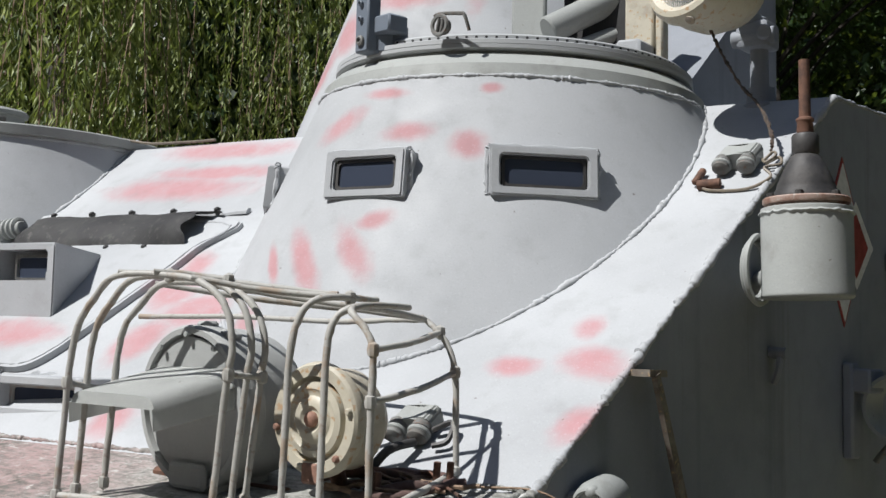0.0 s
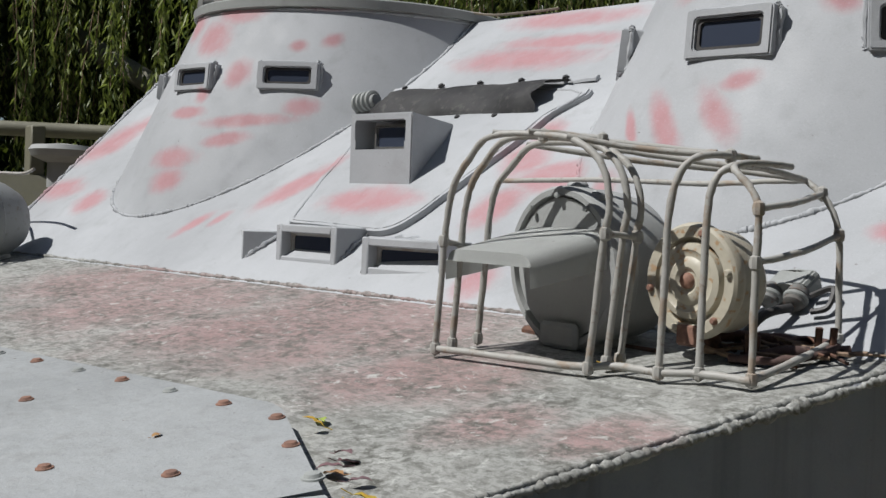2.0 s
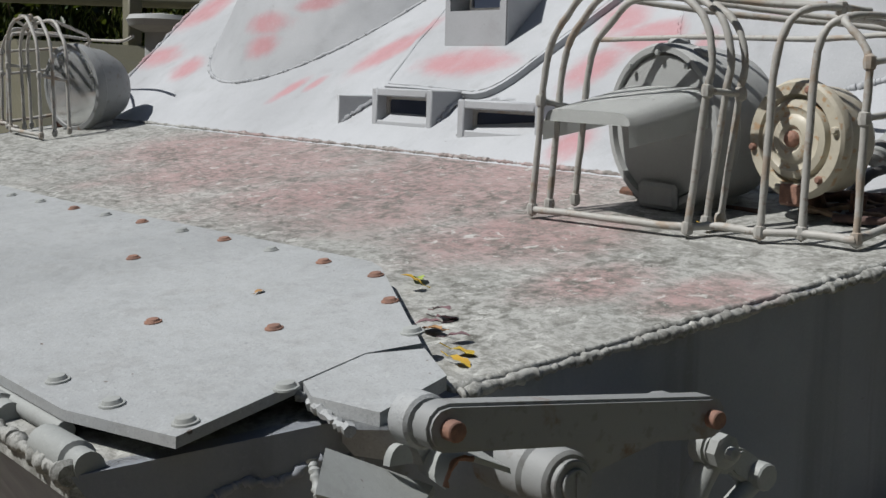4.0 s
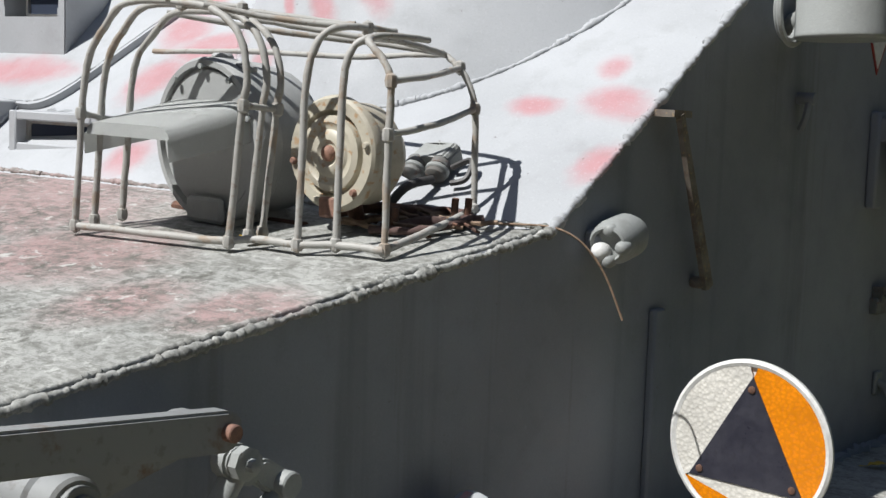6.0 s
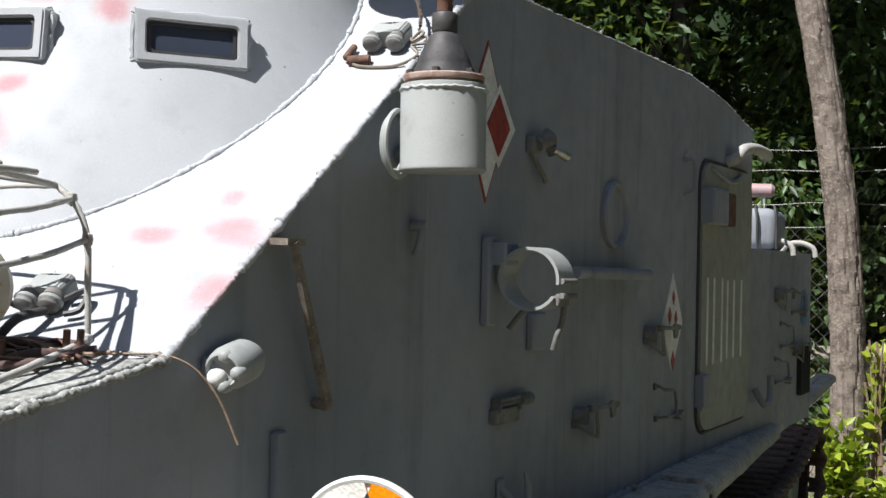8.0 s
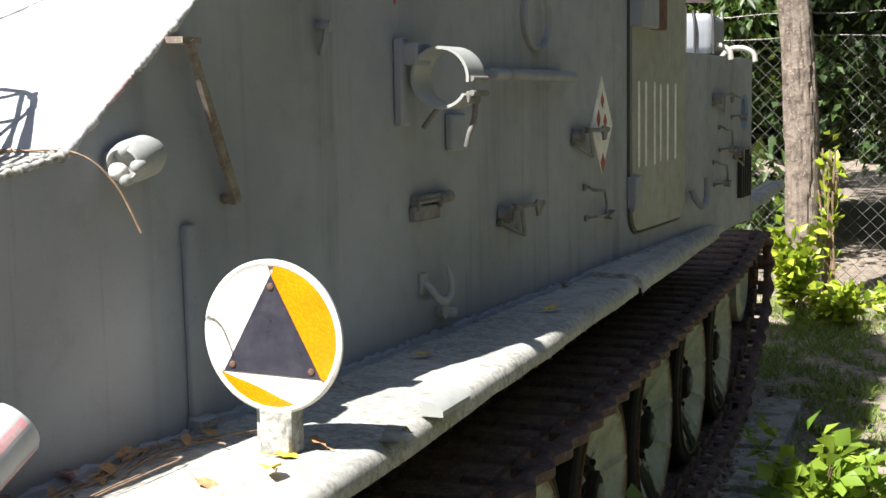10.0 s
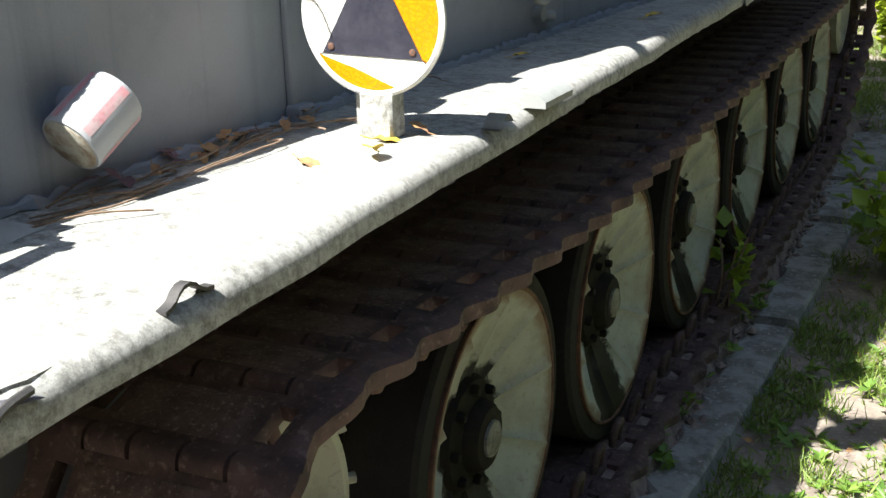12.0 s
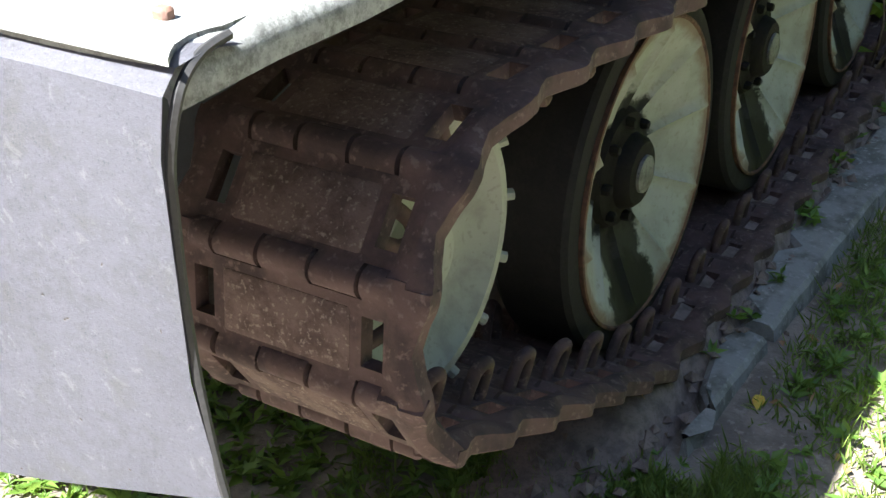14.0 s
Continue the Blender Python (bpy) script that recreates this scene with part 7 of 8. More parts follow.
rod(bm, hul(-0.04, 0.86, 0.818), hul(-0.032, 0.84, 0.818), 0.014, seg=10)
rod(bm, hul(-0.075, 0.90, 0.85), hul(-0.085, 0.77, 0.90), 0.022, seg=14)
part("post", bm, side_paint, sl, "dark post with a clamp")
bm = bmesh.new()
ch = smooth_path([hul(*v) for v in ((-0.073, 0.69, 0.795), (-0.056, 0.70, 0.749), (-0.028, 0.72, 0.687), (0.008, 0.72, 0.643), (0.044, 0.68, 0.582), (0.048, 0.665, 0.545))], 14)
tube(bm, ch, 0.0030, 5, False, 0.0010, 0.5)
part("chain", bm, chain_iron, sl, "thin hanging chain")
bm = bmesh.new()
tube(bm, smooth_path([hul(*v) for v in ((-1.80, 0.84, 0.722), (-1.716, 0.86, 0.7054), (-1.6525, 0.865, 0.696), (-1.571, 0.867, 0.694), (-1.4925, 0.868, 0.693), (-1.435, 0.868, 0.694))], 8), 0.0035, 6)
part("cable", bm, brass_wire, tank, "thin cable lying along the plate's top edge")
# stencilled writing on the plate, worn past reading
bm = bmesh.new()
sn = Vector((0.11, -0.916, 0.385)).normalized()
su = Vector((0.993, 0.119, 0.0)).normalized()
sv = sn.cross(su)
sm = Matrix((su, sv, sn)).transposed().to_4x4()
sm.translation = Vector((-1.394, 1.668, 1.712)) + sn * 0.001
for r0, n in ((0, 4), (1, 4), (2, 4), (3, 2)):
    for k in range(n):
        x, y = -0.022 + 0.0115 * k + (0.010 if r0 == 3 else 0.0), 0.020 - 0.0155 * r0
        box(bm, (x, y, 0.0), (x + 0.0016 + 0.0030 * ((k * 3 + r0) % 2), y + 0.009, 0.0012), sm)
part("stencil_marks", bm, simple_material("faded_stencil", (0.23, 0.19, 0.20), (0.30, 0.27, 0.28), 0.7, 0, 60, 0.1), tank, "worn black stencilled marks, past reading")

# ================= surroundings =================
rng = np.random.default_rng(7)


def leaf_cloud(points, aim, length, width, spread=0.6, fold=0.25, seed=1):
    """Folded pointed leaves at points; aim: the way the tips point; spread: how far each strays from it."""
    r = np.random.default_rng(seed)
    p = np.asarray(points, float)
    n = len(p)
    d = np.asarray(aim, float) + r.normal(0, spread, (n, 3))
    d /= np.linalg.norm(d, axis=1)[:, None] + 1e-9
    up = np.array([0, 0, 1.0]) + r.normal(0, 0.55, (n, 3))
    s = np.cross(d, up)
    s /= np.linalg.norm(s, axis=1)[:, None] + 1e-9
    u = np.cross(s, d)
    l = (length * r.uniform(0.6, 1.25, n))[:, None]
    w = (width * r.uniform(0.7, 1.2, n))[:, None]
    v = np.empty((n, 4, 3))
    v[:, 0] = p
    v[:, 1] = p + d * l * 0.42 + s * w * 0.5 + u * w * fold
    v[:, 2] = p + d * l - u * l * 0.10
    v[:, 3] = p + d * l * 0.42 - s * w * 0.5 + u * w * fold
    i = np.arange(n)[:, None] * 4
    f = np.concatenate([i + np.array([[0, 1, 2]]), i + np.array([[0, 2, 3]])], 0)
    return v.reshape(-1, 3), f


def fast_mesh(name, verts, faces, mat):
    mesh = bpy.data.meshes.new(name)
    k = faces.shape[1]
    mesh.vertices.add(len(verts))
    mesh.vertices.foreach_set("co", np.asarray(verts, np.float32).ravel())
    mesh.loops.add(faces.size)
    mesh.loops.foreach_set("vertex_index", np.asarray(faces, np.int32).ravel())
    mesh.polygons.add(len(faces))
    mesh.polygons.foreach_set("loop_start", np.arange(0, faces.size, k, dtype=np.int32))
    mesh.update(calc_edges=True)
    mesh.validate()
    mesh.materials.append(mat)
    return mesh


def leafy(name, verts, faces, mat, parent, label=""):
    ob = new(name, fast_mesh(name, verts, faces, mat))
    ob.parent = parent
    if parent is not None:
        ob.matrix_parent_inverse = parent.matrix_basis.inverted()
    if label:
        tagged(ob, label)
    return ob


soil_mat = simple_material("soil", (0.25, 0.21, 0.17), (0.16, 0.132, 0.108), 0.95, 0, 9, 0.7, 0.4, 0.6, third=(0.29, 0.25, 0.21), dist=0.012)
dark_soil = simple_material("damp_clods", (0.26, 0.20, 0.165), (0.15, 0.115, 0.096), 0.9, 0, 30, 0.7, third=(0.17, 0.135, 0.11), dist=0.006)
concrete = simple_material("old_concrete", (0.29, 0.285, 0.265), (0.15, 0.145, 0.125), 0.9, 0, 11, 0.6, 0.4, 0.62, third=(0.35, 0.34, 0.32), dist=0.006)
bark = simple_material("bark", (0.20, 0.165, 0.135), (0.10, 0.08, 0.065), 0.9, 0, 11, 0.9, third=(0.29, 0.245, 0.205), dist=0.02)
dark_bark = simple_material("dark_bark", (0.05, 0.042, 0.035), (0.028, 0.024, 0.02), 0.9, 0, 12, 0.8, third=(0.075, 0.065, 0.05), dist=0.02)
# these two leaf tones have the canopy's shade put into their colour
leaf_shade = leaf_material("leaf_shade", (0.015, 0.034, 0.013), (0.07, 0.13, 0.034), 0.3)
leaf_deep_shade = leaf_material("leaf_deep_shade", (0.012, 0.025, 0.010), (0.038, 0.075, 0.022), 0.2)
leaf_willow = leaf_material("leaf_willow", (0.05, 0.09, 0.025), (0.38, 0.44, 0.15), 0.40)
leaf_bright = leaf_material("leaf_bright", (0.16, 0.26, 0.02), (0.45, 0.52, 0.05), 0.45)
leaf_bush = leaf_material("leaf_bush", (0.09, 0.19, 0.022), (0.29, 0.39, 0.05), 0.42)
grass_mat = leaf_material("grass_blade", (0.10, 0.18, 0.03), (0.30, 0.40, 0.09), 0.35)
weed_mat = leaf_material("weed_leaf", (0.09, 0.19, 0.035), (0.22, 0.34, 0.06), 0.35)
dry_leaf = simple_material("dry_leaf", (0.42, 0.25, 0.10), (0.30, 0.15, 0.08), 0.7, 0, 60, 0.3)
yellow_leaf = simple_material("yellow_leaf", (0.62, 0.46, 0.06), (0.55, 0.33, 0.04), 0.6, 0, 60, 0.3)
purple_leaf = simple_material("purple_leaf", (0.20, 0.11, 0.12), (0.13, 0.08, 0.09), 0.7, 0, 60, 0.3)
green_leaf = simple_material("green_leaf", (0.42, 0.50, 0.08), (0.30, 0.40, 0.08), 0.6, 0, 60, 0.3)
twig_mat = simple_material("dry_twig", (0.26, 0.18, 0.12), (0.16, 0.11, 0.075), 0.8, 0, 80, 0.3)
wire_mat = simple_material("galvanised_wire", (0.20, 0.20, 0.19), (0.13, 0.12, 0.11), 0.6, 0.5, 60, 0.2)
post_mat = simple_material("fence_post", (0.22, 0.22, 0.21), (0.14, 0.13, 0.12), 0.8, 0, 12, 0.4)

# ---- ground: one sheet to the horizon, finer where the walk passes ----
KERB = [(1.85, -0.480, -0.466), (2.0, -0.485, -0.453), (2.2, -0.515, -0.441), (2.38, -0.53, -0.435), (2.68, -0.53, -0.42), (3.14, -0.53, -0.396), (3.8, -0.512, -0.372), (4.3, -0.50, -0.358), (5.2, -0.53, -0.345), (6.45, -0.56, -0.328)]


def gz(x, y):
    return -0.022 + 0.010 * math.sin(x * 5.1 + 1) * math.cos(y * 4.3) + 0.008 * math.sin(x * 13 + y * 9)


bm = bmesh.new()
xs = [-3000, -200, -40, -16, -9] + list(np.linspace(-4.5, 3.0, 76)) + [6, 12, 40, 200, 3000]
ys = [-3000, -200, -40, -12, -4] + list(np.linspace(-0.5, 11, 100)) + [14, 20, 60, 200, 3000]
vs = {}
for i, x in enumerate(xs):
    for j, y in enumerate(ys):
        vs[i, j] = bm.verts.new((x, y, gz(x, y) if abs(x) < 5 and -1 < y < 12 else -0.02))
for i in range(len(xs) - 1):
    for j in range(len(ys) - 1):
        bm.faces.new((vs[i, j], vs[i + 1, j], vs[i + 1, j + 1], vs[i, j + 1]))
solid("ground", bm, soil_mat, "bare trodden brown soil with thin grass", "ground", kind="structure", angle=80)

# ---- concrete kerb of broken slabs beside the track ----
kerb = thing("kerb", (-0.45, 4.0, -0.02), "old weathered concrete kerb of broken slabs", "kerb", kind="structure")


def kerb_at(y):
    for (y0, l0, r0), (y1, l1, r1) in zip(KERB, KERB[1:]):
        if y <= y1:
            u = (y - y0) / (y1 - y0)
            return l0 + (l1 - l0) * u, r0 + (r1 - r0) * u
    return KERB[-1][1:]


kr = random.Random(5)
for y0, y1, dz in ((1.86, 2.26, 0.0), (2.275, 3.02, 0.004), (3.03, 3.78, -0.004), (3.80, 4.42, 0.003), (4.46, 4.90, -0.012), (4.96, 5.52, -0.004), (5.53, 6.42, 0.006)):
    bm = bmesh.new()
    n = max(6, int((y1 - y0) / 0.05))
    rows = []
    for k in range(n + 1):
        y = y0 + (y1 - y0) * k / n
        l, r = kerb_at(y)
        l += kr.uniform(-0.016, 0.016) + (0.028 * max(0.0, math.sin(y * 17.0)) if y < 2.7 else 0.0)
        r += kr.uniform(-0.0015, 0.0015)
        z = 0.024 + dz + kr.uniform(-0.0012, 0.0012)
        yy = y + (kr.uniform(-0.02, 0.02) if k in (0, n) else 0)
        rows.append([bm.verts.new(v) for v in ((l - 0.01, yy, -0.06), (l, yy, z - 0.012), (l + 0.012, yy, z), ((l + r) / 2, yy, z + kr.uniform(-0.002, 0.004)), (r - 0.010, yy, z), (r, yy, z - 0.010), (r + 0.012, yy, -0.06))])
    for p, q in zip(rows, rows[1:]):
        for k in range(6):
            bm.faces.new((p[k], p[k + 1], q[k + 1], q[k]))
    bm.faces.new(rows[0])
    bm.faces.new(list(reversed(rows[-1])))
    part("slab", bm, concrete, kerb, "", None, 30)

# ---- loose clods and stones along the track ----
vl, fl, base = [], [], 0
cr = random.Random(3)
for k in range(1300):
    y = cr.uniform(1.5, 6.6)
    x = cr.uniform(-0.66, -0.49) if cr.random() < 0.85 else cr.uniform(-0.5, -0.1)
    s = cr.uniform(0.005, 0.020) * (1.0 if x < -0.48 else 0.5)
    z = gz(x, y) + (0.025 + 0.03 * cr.random() if x < -0.47 else 0.0)
    t = cr.uniform(0, 6)
    for dx, dy, dz in ((1, 0, 0), (0, 1, 0.1), (-1, 0.1, 0), (0.1, -1, 0), (0.1, 0.2, 0.8), (0, 0, -0.8)):
        f = cr.uniform(0.7, 1.3) * s
        vl.append((x + f * (dx * math.cos(t) - dy * math.sin(t)), y + f * (dx * math.sin(t) + dy * math.cos(t)), z + f * dz))
    for a, b, c in ((0, 1, 4), (1, 2, 4), (2, 3, 4), (3, 0, 4), (1, 0, 5), (2, 1, 5), (3, 2, 5), (0, 3, 5)):
        fl.append((base + a, base + b, base + c))
    base += 6
tagged(new("clods", mesh_of("clods", vl, fl, dark_soil)), "loose dark clods and stones beside the track", "soil", kind="stuff")
bm = bmesh.new()
rows = []
for k in range(60):
    y = 1.55 + 5.0 * k / 59
    row = []
    for i in range(9):
        x = -0.80 + 0.30 * i / 8
        row.append(bm.verts.new((x, y, 0.030 + 0.035 * math.sin(math.pi * i / 8) + cr.uniform(-0.012, 0.012) - (0.06 if i in (0, 8) else 0) - (0.05 if k < 3 else 0))))
    rows.append(row)
for p, q in zip(rows, rows[1:]):
    for i in range(8):
        bm.faces.new((p[i], p[i + 1], q[i + 1], q[i]))
solid("soil_bank", bm, dark_soil, "dark soil and litter heaped over the lower track", "soil", kind="stuff", angle=80)

# ---- grass, weeds ----
def blades(x0, x1, y0, y1, n, h, seed, keep):
    r = np.random.default_rng(seed)
    x, y = r.uniform(x0, x1, n), r.uniform(y0, y1, n)
    tuft = np.sin(x * 7.3 + 2 * np.sin(y * 5.1)) * np.cos(y * 6.1 + np.sin(x * 4)) + 0.35 * np.sin(x * 23 + y * 19)
    ok = (tuft > keep + r.normal(0, 0.25, n)) & ((x > -0.40) | (y < 1.8) | (y > 6.6))
    if keep < -0.8:
        e = r.normal(0, 0.12, n)
        ok &= (x > 0.62 + 0.22 * np.sin(1.9 * y) + 0.14 * np.sin(4.7 * y + 1) + e) & (x < 4.1 + 0.3 * np.sin(2.3 * y) + e) & ((y > -3.1 + 0.3 * np.sin(2.9 * x) + e) & (y < 7.6 + 0.3 * np.sin(2.2 * x) + e))
    x, y = x[ok], y[ok]
    return np.stack([x, y, np.full(len(x), -0.024)], 1)


gv, gf, off = [], [], 0
# last two blocks: unseen dense turf, added to cut light bounced off the soil
for args, hh in (((-0.42, 0.9, 1.4, 4.2, 36000, 0, 11, 0.05), 0.05), ((-0.9, 2.0, 4.2, 9.6, 60000, 0, 12, -0.12), 0.075), ((-0.95, -0.3, 1.3, 1.9, 13000, 0, 13, -0.6), 0.05), ((-6, 6, 8, 10.5, 9000, 0, 14, -0.4), 0.12), ((-4.2, -1.2, 0.4, 1.4, 6000, 0, 15, 0.0), 0.05), ((-5.0, 4.0, -3.5, 1.3, 24000, 0, 16, 0.1), 0.05), ((0.7, 4.5, 1.0, 8.0, 60000, 0, 17, -0.9), 0.09), ((0.5, 4.5, -3.5, 1.0, 36000, 0, 18, -0.9), 0.09)):
    pts = blades(*args)
    v, f = leaf_cloud(pts, (0, 0, 0.8), hh, 0.0045, 0.55, 0.1, args[6])
    gv.append(v)
    gf.append(f + off)
    off += len(v)
tagged(leafy("grass", np.concatenate(gv), np.concatenate(gf), grass_mat, None), "thin fresh green grass on brown soil, plus added dense turf out of view", "grass", kind="stuff")
gv, gf, off = [], [], 0
wr = np.random.default_rng(21)
for k in range(1460):
    y = wr.uniform(1.2, 8.5) if k % 2 else wr.uniform(1.3, 3.6)
    x = wr.uniform(-0.36, 0.7) if y > 1.75 else wr.uniform(-1.3, 0.4)
    if k > 620 and k % 8 == 0:
        x, y = wr.uniform(-0.56, -0.48), wr.uniform(2.0, 4.2)
    elif k > 620:
        x, y = (wr.uniform(-0.36, 0.1), wr.uniform(1.7, 3.2)) if k % 2 else (wr.uniform(-1.0, -0.35), wr.uniform(1.1, 1.75))
    if k >= 860:
        x, y = wr.uniform(-1.5, -0.45), wr.uniform(1.15, 1.85)
    n = int(wr.integers(5, 11))
    a = wr.uniform(0, 2 * np.pi, n)
    p = np.tile(np.array([[x, y, (0.03 if x < -0.47 and y > 1.9 else -0.022) + wr.uniform(0, 0.02)]]), (n, 1))
    s = wr.uniform(0.018, 0.05)
    v, f = leaf_cloud(p, np.stack([np.cos(a), np.sin(a), np.full(n, 0.45)], 1), s, s * wr.uniform(0.25, 0.5), 0.15, 0.15, 100 + k)
    gv.append(v)
    gf.append(f + off)
    off += len(v)
tagged(leafy("weeds", np.concatenate(gv), np.concatenate(gf), weed_mat, None), "low broad-leaved weeds among the grass", "weeds", kind="stuff")
# dry litter on the soil
lp = np.stack([wr.uniform(-0.6, 0.8, 420), wr.uniform(1.3, 9.0, 420), wr.uniform(-0.02, -0.005, 420)], 1)
ad = wr.uniform(0, 2 * np.pi, 420)
v, f = leaf_cloud(lp, np.stack([np.cos(ad), np.sin(ad), np.full(420, 0.1)], 1), 0.035, 0.018, 0.1, 0.2, 31)
tagged(leafy("leaf_litter", v, f, dry_leaf, None), "scattered dry brown leaves on the soil", "leaf litter", kind="stuff")


# ---- shrubs ----
def shrub(name, at, size, n, leaf, mat, label, category, group="", seed=1, stems=7, wide=0.62):
    r = np.random.default_rng(seed)
    ob = thing(name, at, label, category, group)
    at = np.array(at)
    size = np.array(size)
    pts, dirs = [], []
    for k in range(stems):
        a = r.uniform(0, 2 * np.pi)
        tip = at + size * np.array([np.cos(a) * r.uniform(0.2, 0.9), np.sin(a) * r.uniform(0.2, 0.9), r.uniform(0.55, 1.0)])
        mid = at + (tip - at) * 0.5 + np.array([0, 0, size[2] * 0.12])
        line = smooth_path([Vector(at + r.normal(0, 0.02, 3) * [1, 1, 0]), Vector(mid), Vector(tip)], 4)
        bm = bmesh.new()
        tube(bm, line, 0.0022 + 0.004 * size[2], 5)
        part("stem", bm, twig_mat, ob)
        m = int(n / stems)
        u = r.uniform(0.25, 1.05, m)[:, None]
        q = np.where(u < 0.5, at + (mid - at) * u * 2, mid + (tip - mid) * (u * 2 - 1))
        pts.append(q + r.normal(0, 0.11, (m, 3)) * size)
        e = q - at
        e[:, 2] *= 0.3
        dirs.append(e / (np.linalg.norm(e, axis=1)[:, None] + 1e-6) + np.array([0, 0, -0.1]))
    pts = np.concatenate(pts)
    pts[:, 2] = np.maximum(pts[:, 2], at[2] + 0.02)
    v, f = leaf_cloud(pts, np.concatenate(dirs), leaf, leaf * wide, 0.6, 0.14, seed)
    leafy("leaves", v, f, mat, ob)
    return ob


shrub("shrub", (-0.10, 4.40, -0.02), (0.36, 0.30, 0.40), 420, 0.080, leaf_bush, "low leafy yellow-green shrub over the concrete kerb", "shrub", "shrubs", 3, 14, 0.78)
shrub("seedling", (-0.58, 3.72, 0.02), (0.10, 0.12, 0.36), 34, 0.066, leaf_bush, "young seedling with few broad green leaves", "seedling", "seedlings", 4, 4, 0.85)
shrub("seedling", (-0.53, 3.05, 0.03), (0.05, 0.06, 0.06), 18, 0.03, weed_mat, "young seedling with few broad green leaves", "seedling", "seedlings", 6, 4, 0.6)
for k, (x, y, sx, sy, sz, n) in enumerate(((-0.62, 8.9, 0.24, 0.2, 0.66, 420), (-0.25, 8.7, 0.28, 0.2, 0.26, 260), (0.2, 8.8, 0.3, 0.2, 0.28, 240), (-0.40, 9.15, 0.10, 0.1, 1.22, 90))):
    shrub("shrub", (x, y, -0.02), (sx, sy, sz), n, 0.095, leaf_bright, "sunlit yellow-green shrub at the foot of the fence", "shrub", "shrubs", 40 + k, 14, 0.7)


# ---- trees ----
def limb(bm, pts, r0, r1, seg=9, rough=0.0):
    line = smooth_path([Vector(p) for p in pts], 5)
    n = len(line)
    rings = []
    for i, p in enumerate(line):
        d = (line[min(i + 1, n - 1)] - line[max(i - 1, 0)]).normalized()
        s = d.cross(Vector((0.31, 0.9, 0.2))).normalized()
        t = d.cross(s)
        r = r0 + (r1 - r0) * i / (n - 1)
        rings.append([bm.verts.new(p + (s * math.cos(a) + t * math.sin(a)) * r * (1 + rough * math.sin(a * 3 + i * 0.7) + rough * rnd.uniform(-0.5, 0.5))) for a in (2 * math.pi * k / seg for k in range(seg))])
    for p, q in zip(rings, rings[1:]):
        for k in range(seg):
            bm.faces.new((p[k], p[(k + 1) % seg], q[(k + 1) % seg], q[k]))
    bm.faces.new(rings[-1])


def tree(at, height, spread, low, n, leaf, mat, label, seed, trunk_r=0.16, clumps=60, wood=None):
    """Trunk, limbs, and a crown of leaves in loose clumps from height low up."""
    r = np.random.default_rng(seed)
    ob = thing("tree", at, label, "tree", "trees round the yard")
    at = np.array(at, float)
    bm = bmesh.new()
    top = at + [r.normal(0, 0.4), r.normal(0, 0.4), height * 0.85]
    limb(bm, [at, at + (top - at) * 0.5 + r.normal(0, 0.15, 3), top], trunk_r, trunk_r * 0.3, 10, 0.06)
    part("trunk", bm, wood or dark_bark, ob)
    pts, dirs = [], []
    for k in range(clumps):
        a = r.uniform(0, 2 * np.pi)
        h = r.uniform(low, height)
        rad = spread * np.sqrt(max(0.06, 1 - ((h - (low + height) * 0.5) / ((height - low) * 0.56)) ** 2)) * r.uniform(0.35, 1.0)
        c = at + [np.cos(a) * rad, np.sin(a) * rad, h]
        if k % 3 == 0:
            f = at + (top - at) * min(0.95, max(0.15, (h - 0.8) / height))
            bm = bmesh.new()
            limb(bm, [f, (f + c) / 2 + [0, 0, 0.2], c], 0.035, 0.010, 5)
            part("limb", bm, wood or dark_bark, ob)
        m = n // clumps
        q = r.normal(0, 1, (m, 3))
        q /= np.linalg.norm(q, axis=1)[:, None]
        size = r.uniform(0.45, 0.95) * np.array([1.2, 1.2, 0.62]) * spread / 2.6
        pts.append(c + q * size * r.uniform(0.3, 1.0, (m, 1)))
        dirs.append(q * [0.8, 0.8, 0.3] + [0, 0, -0.5])
    v, f = leaf_cloud(np.concatenate(pts), np.concatenate(dirs), leaf, leaf * 0.5, 0.4, 0.15, seed)
    leafy("crown", v, f, mat, ob)
    return ob


# the near trunk by the fence
near = thing("tree", (-0.62, 9.5, -0.02), "tall tree with a leaning flaky brown trunk", "tree", "trees round the yard")
bm = bmesh.new()
seg, line = 44, smooth_path([Vector(p) for p in ((-0.60, 9.5, -0.1), (-0.62, 9.5, 0.9), (-0.675, 9.5, 1.95), (-0.80, 9.5, 2.9), (-0.95, 9.5, 3.8), (-1.2, 9.6, 5.4), (-1.3, 9.8, 7.5))], 34)
rings = []
br = random.Random(8)
plates = [[br.uniform(-1, 1) for _ in range(15)] for _ in range(200)]
for i, p in enumerate(line):
    r0 = 0.165 * math.exp(-max(p.z, 0) * 3.5) * 0.25 + 0.132 - 0.006 * max(p.z, 0)
    row = []
    for k in range(seg):
        a = 2 * math.pi * k / seg
        wander = int(1.8 * math.sin(i * 0.21 + k // 4) + 1.2 * math.sin(i * 0.083 + 2.0))
        g = plates[(i // 9 + 5 * ((k + wander) // 4)) % 200][((k + wander) // 4) % 15]
        crack = -0.010 if (k + wander) % 4 == 0 else 0.006 * g
        row.append(bm.verts.new(p + Vector((math.cos(a), math.sin(a), 0)) * (r0 + crack + br.uniform(-0.002, 0.002))))
    rings.append(row)
for p, q in zip(rings, rings[1:]):
    for k in range(seg):
        bm.faces.new((p[k], p[(k + 1) % seg], q[(k + 1) % seg], q[k]))
part("trunk", bm, bark, near, "flaking brown bark", None, 20)
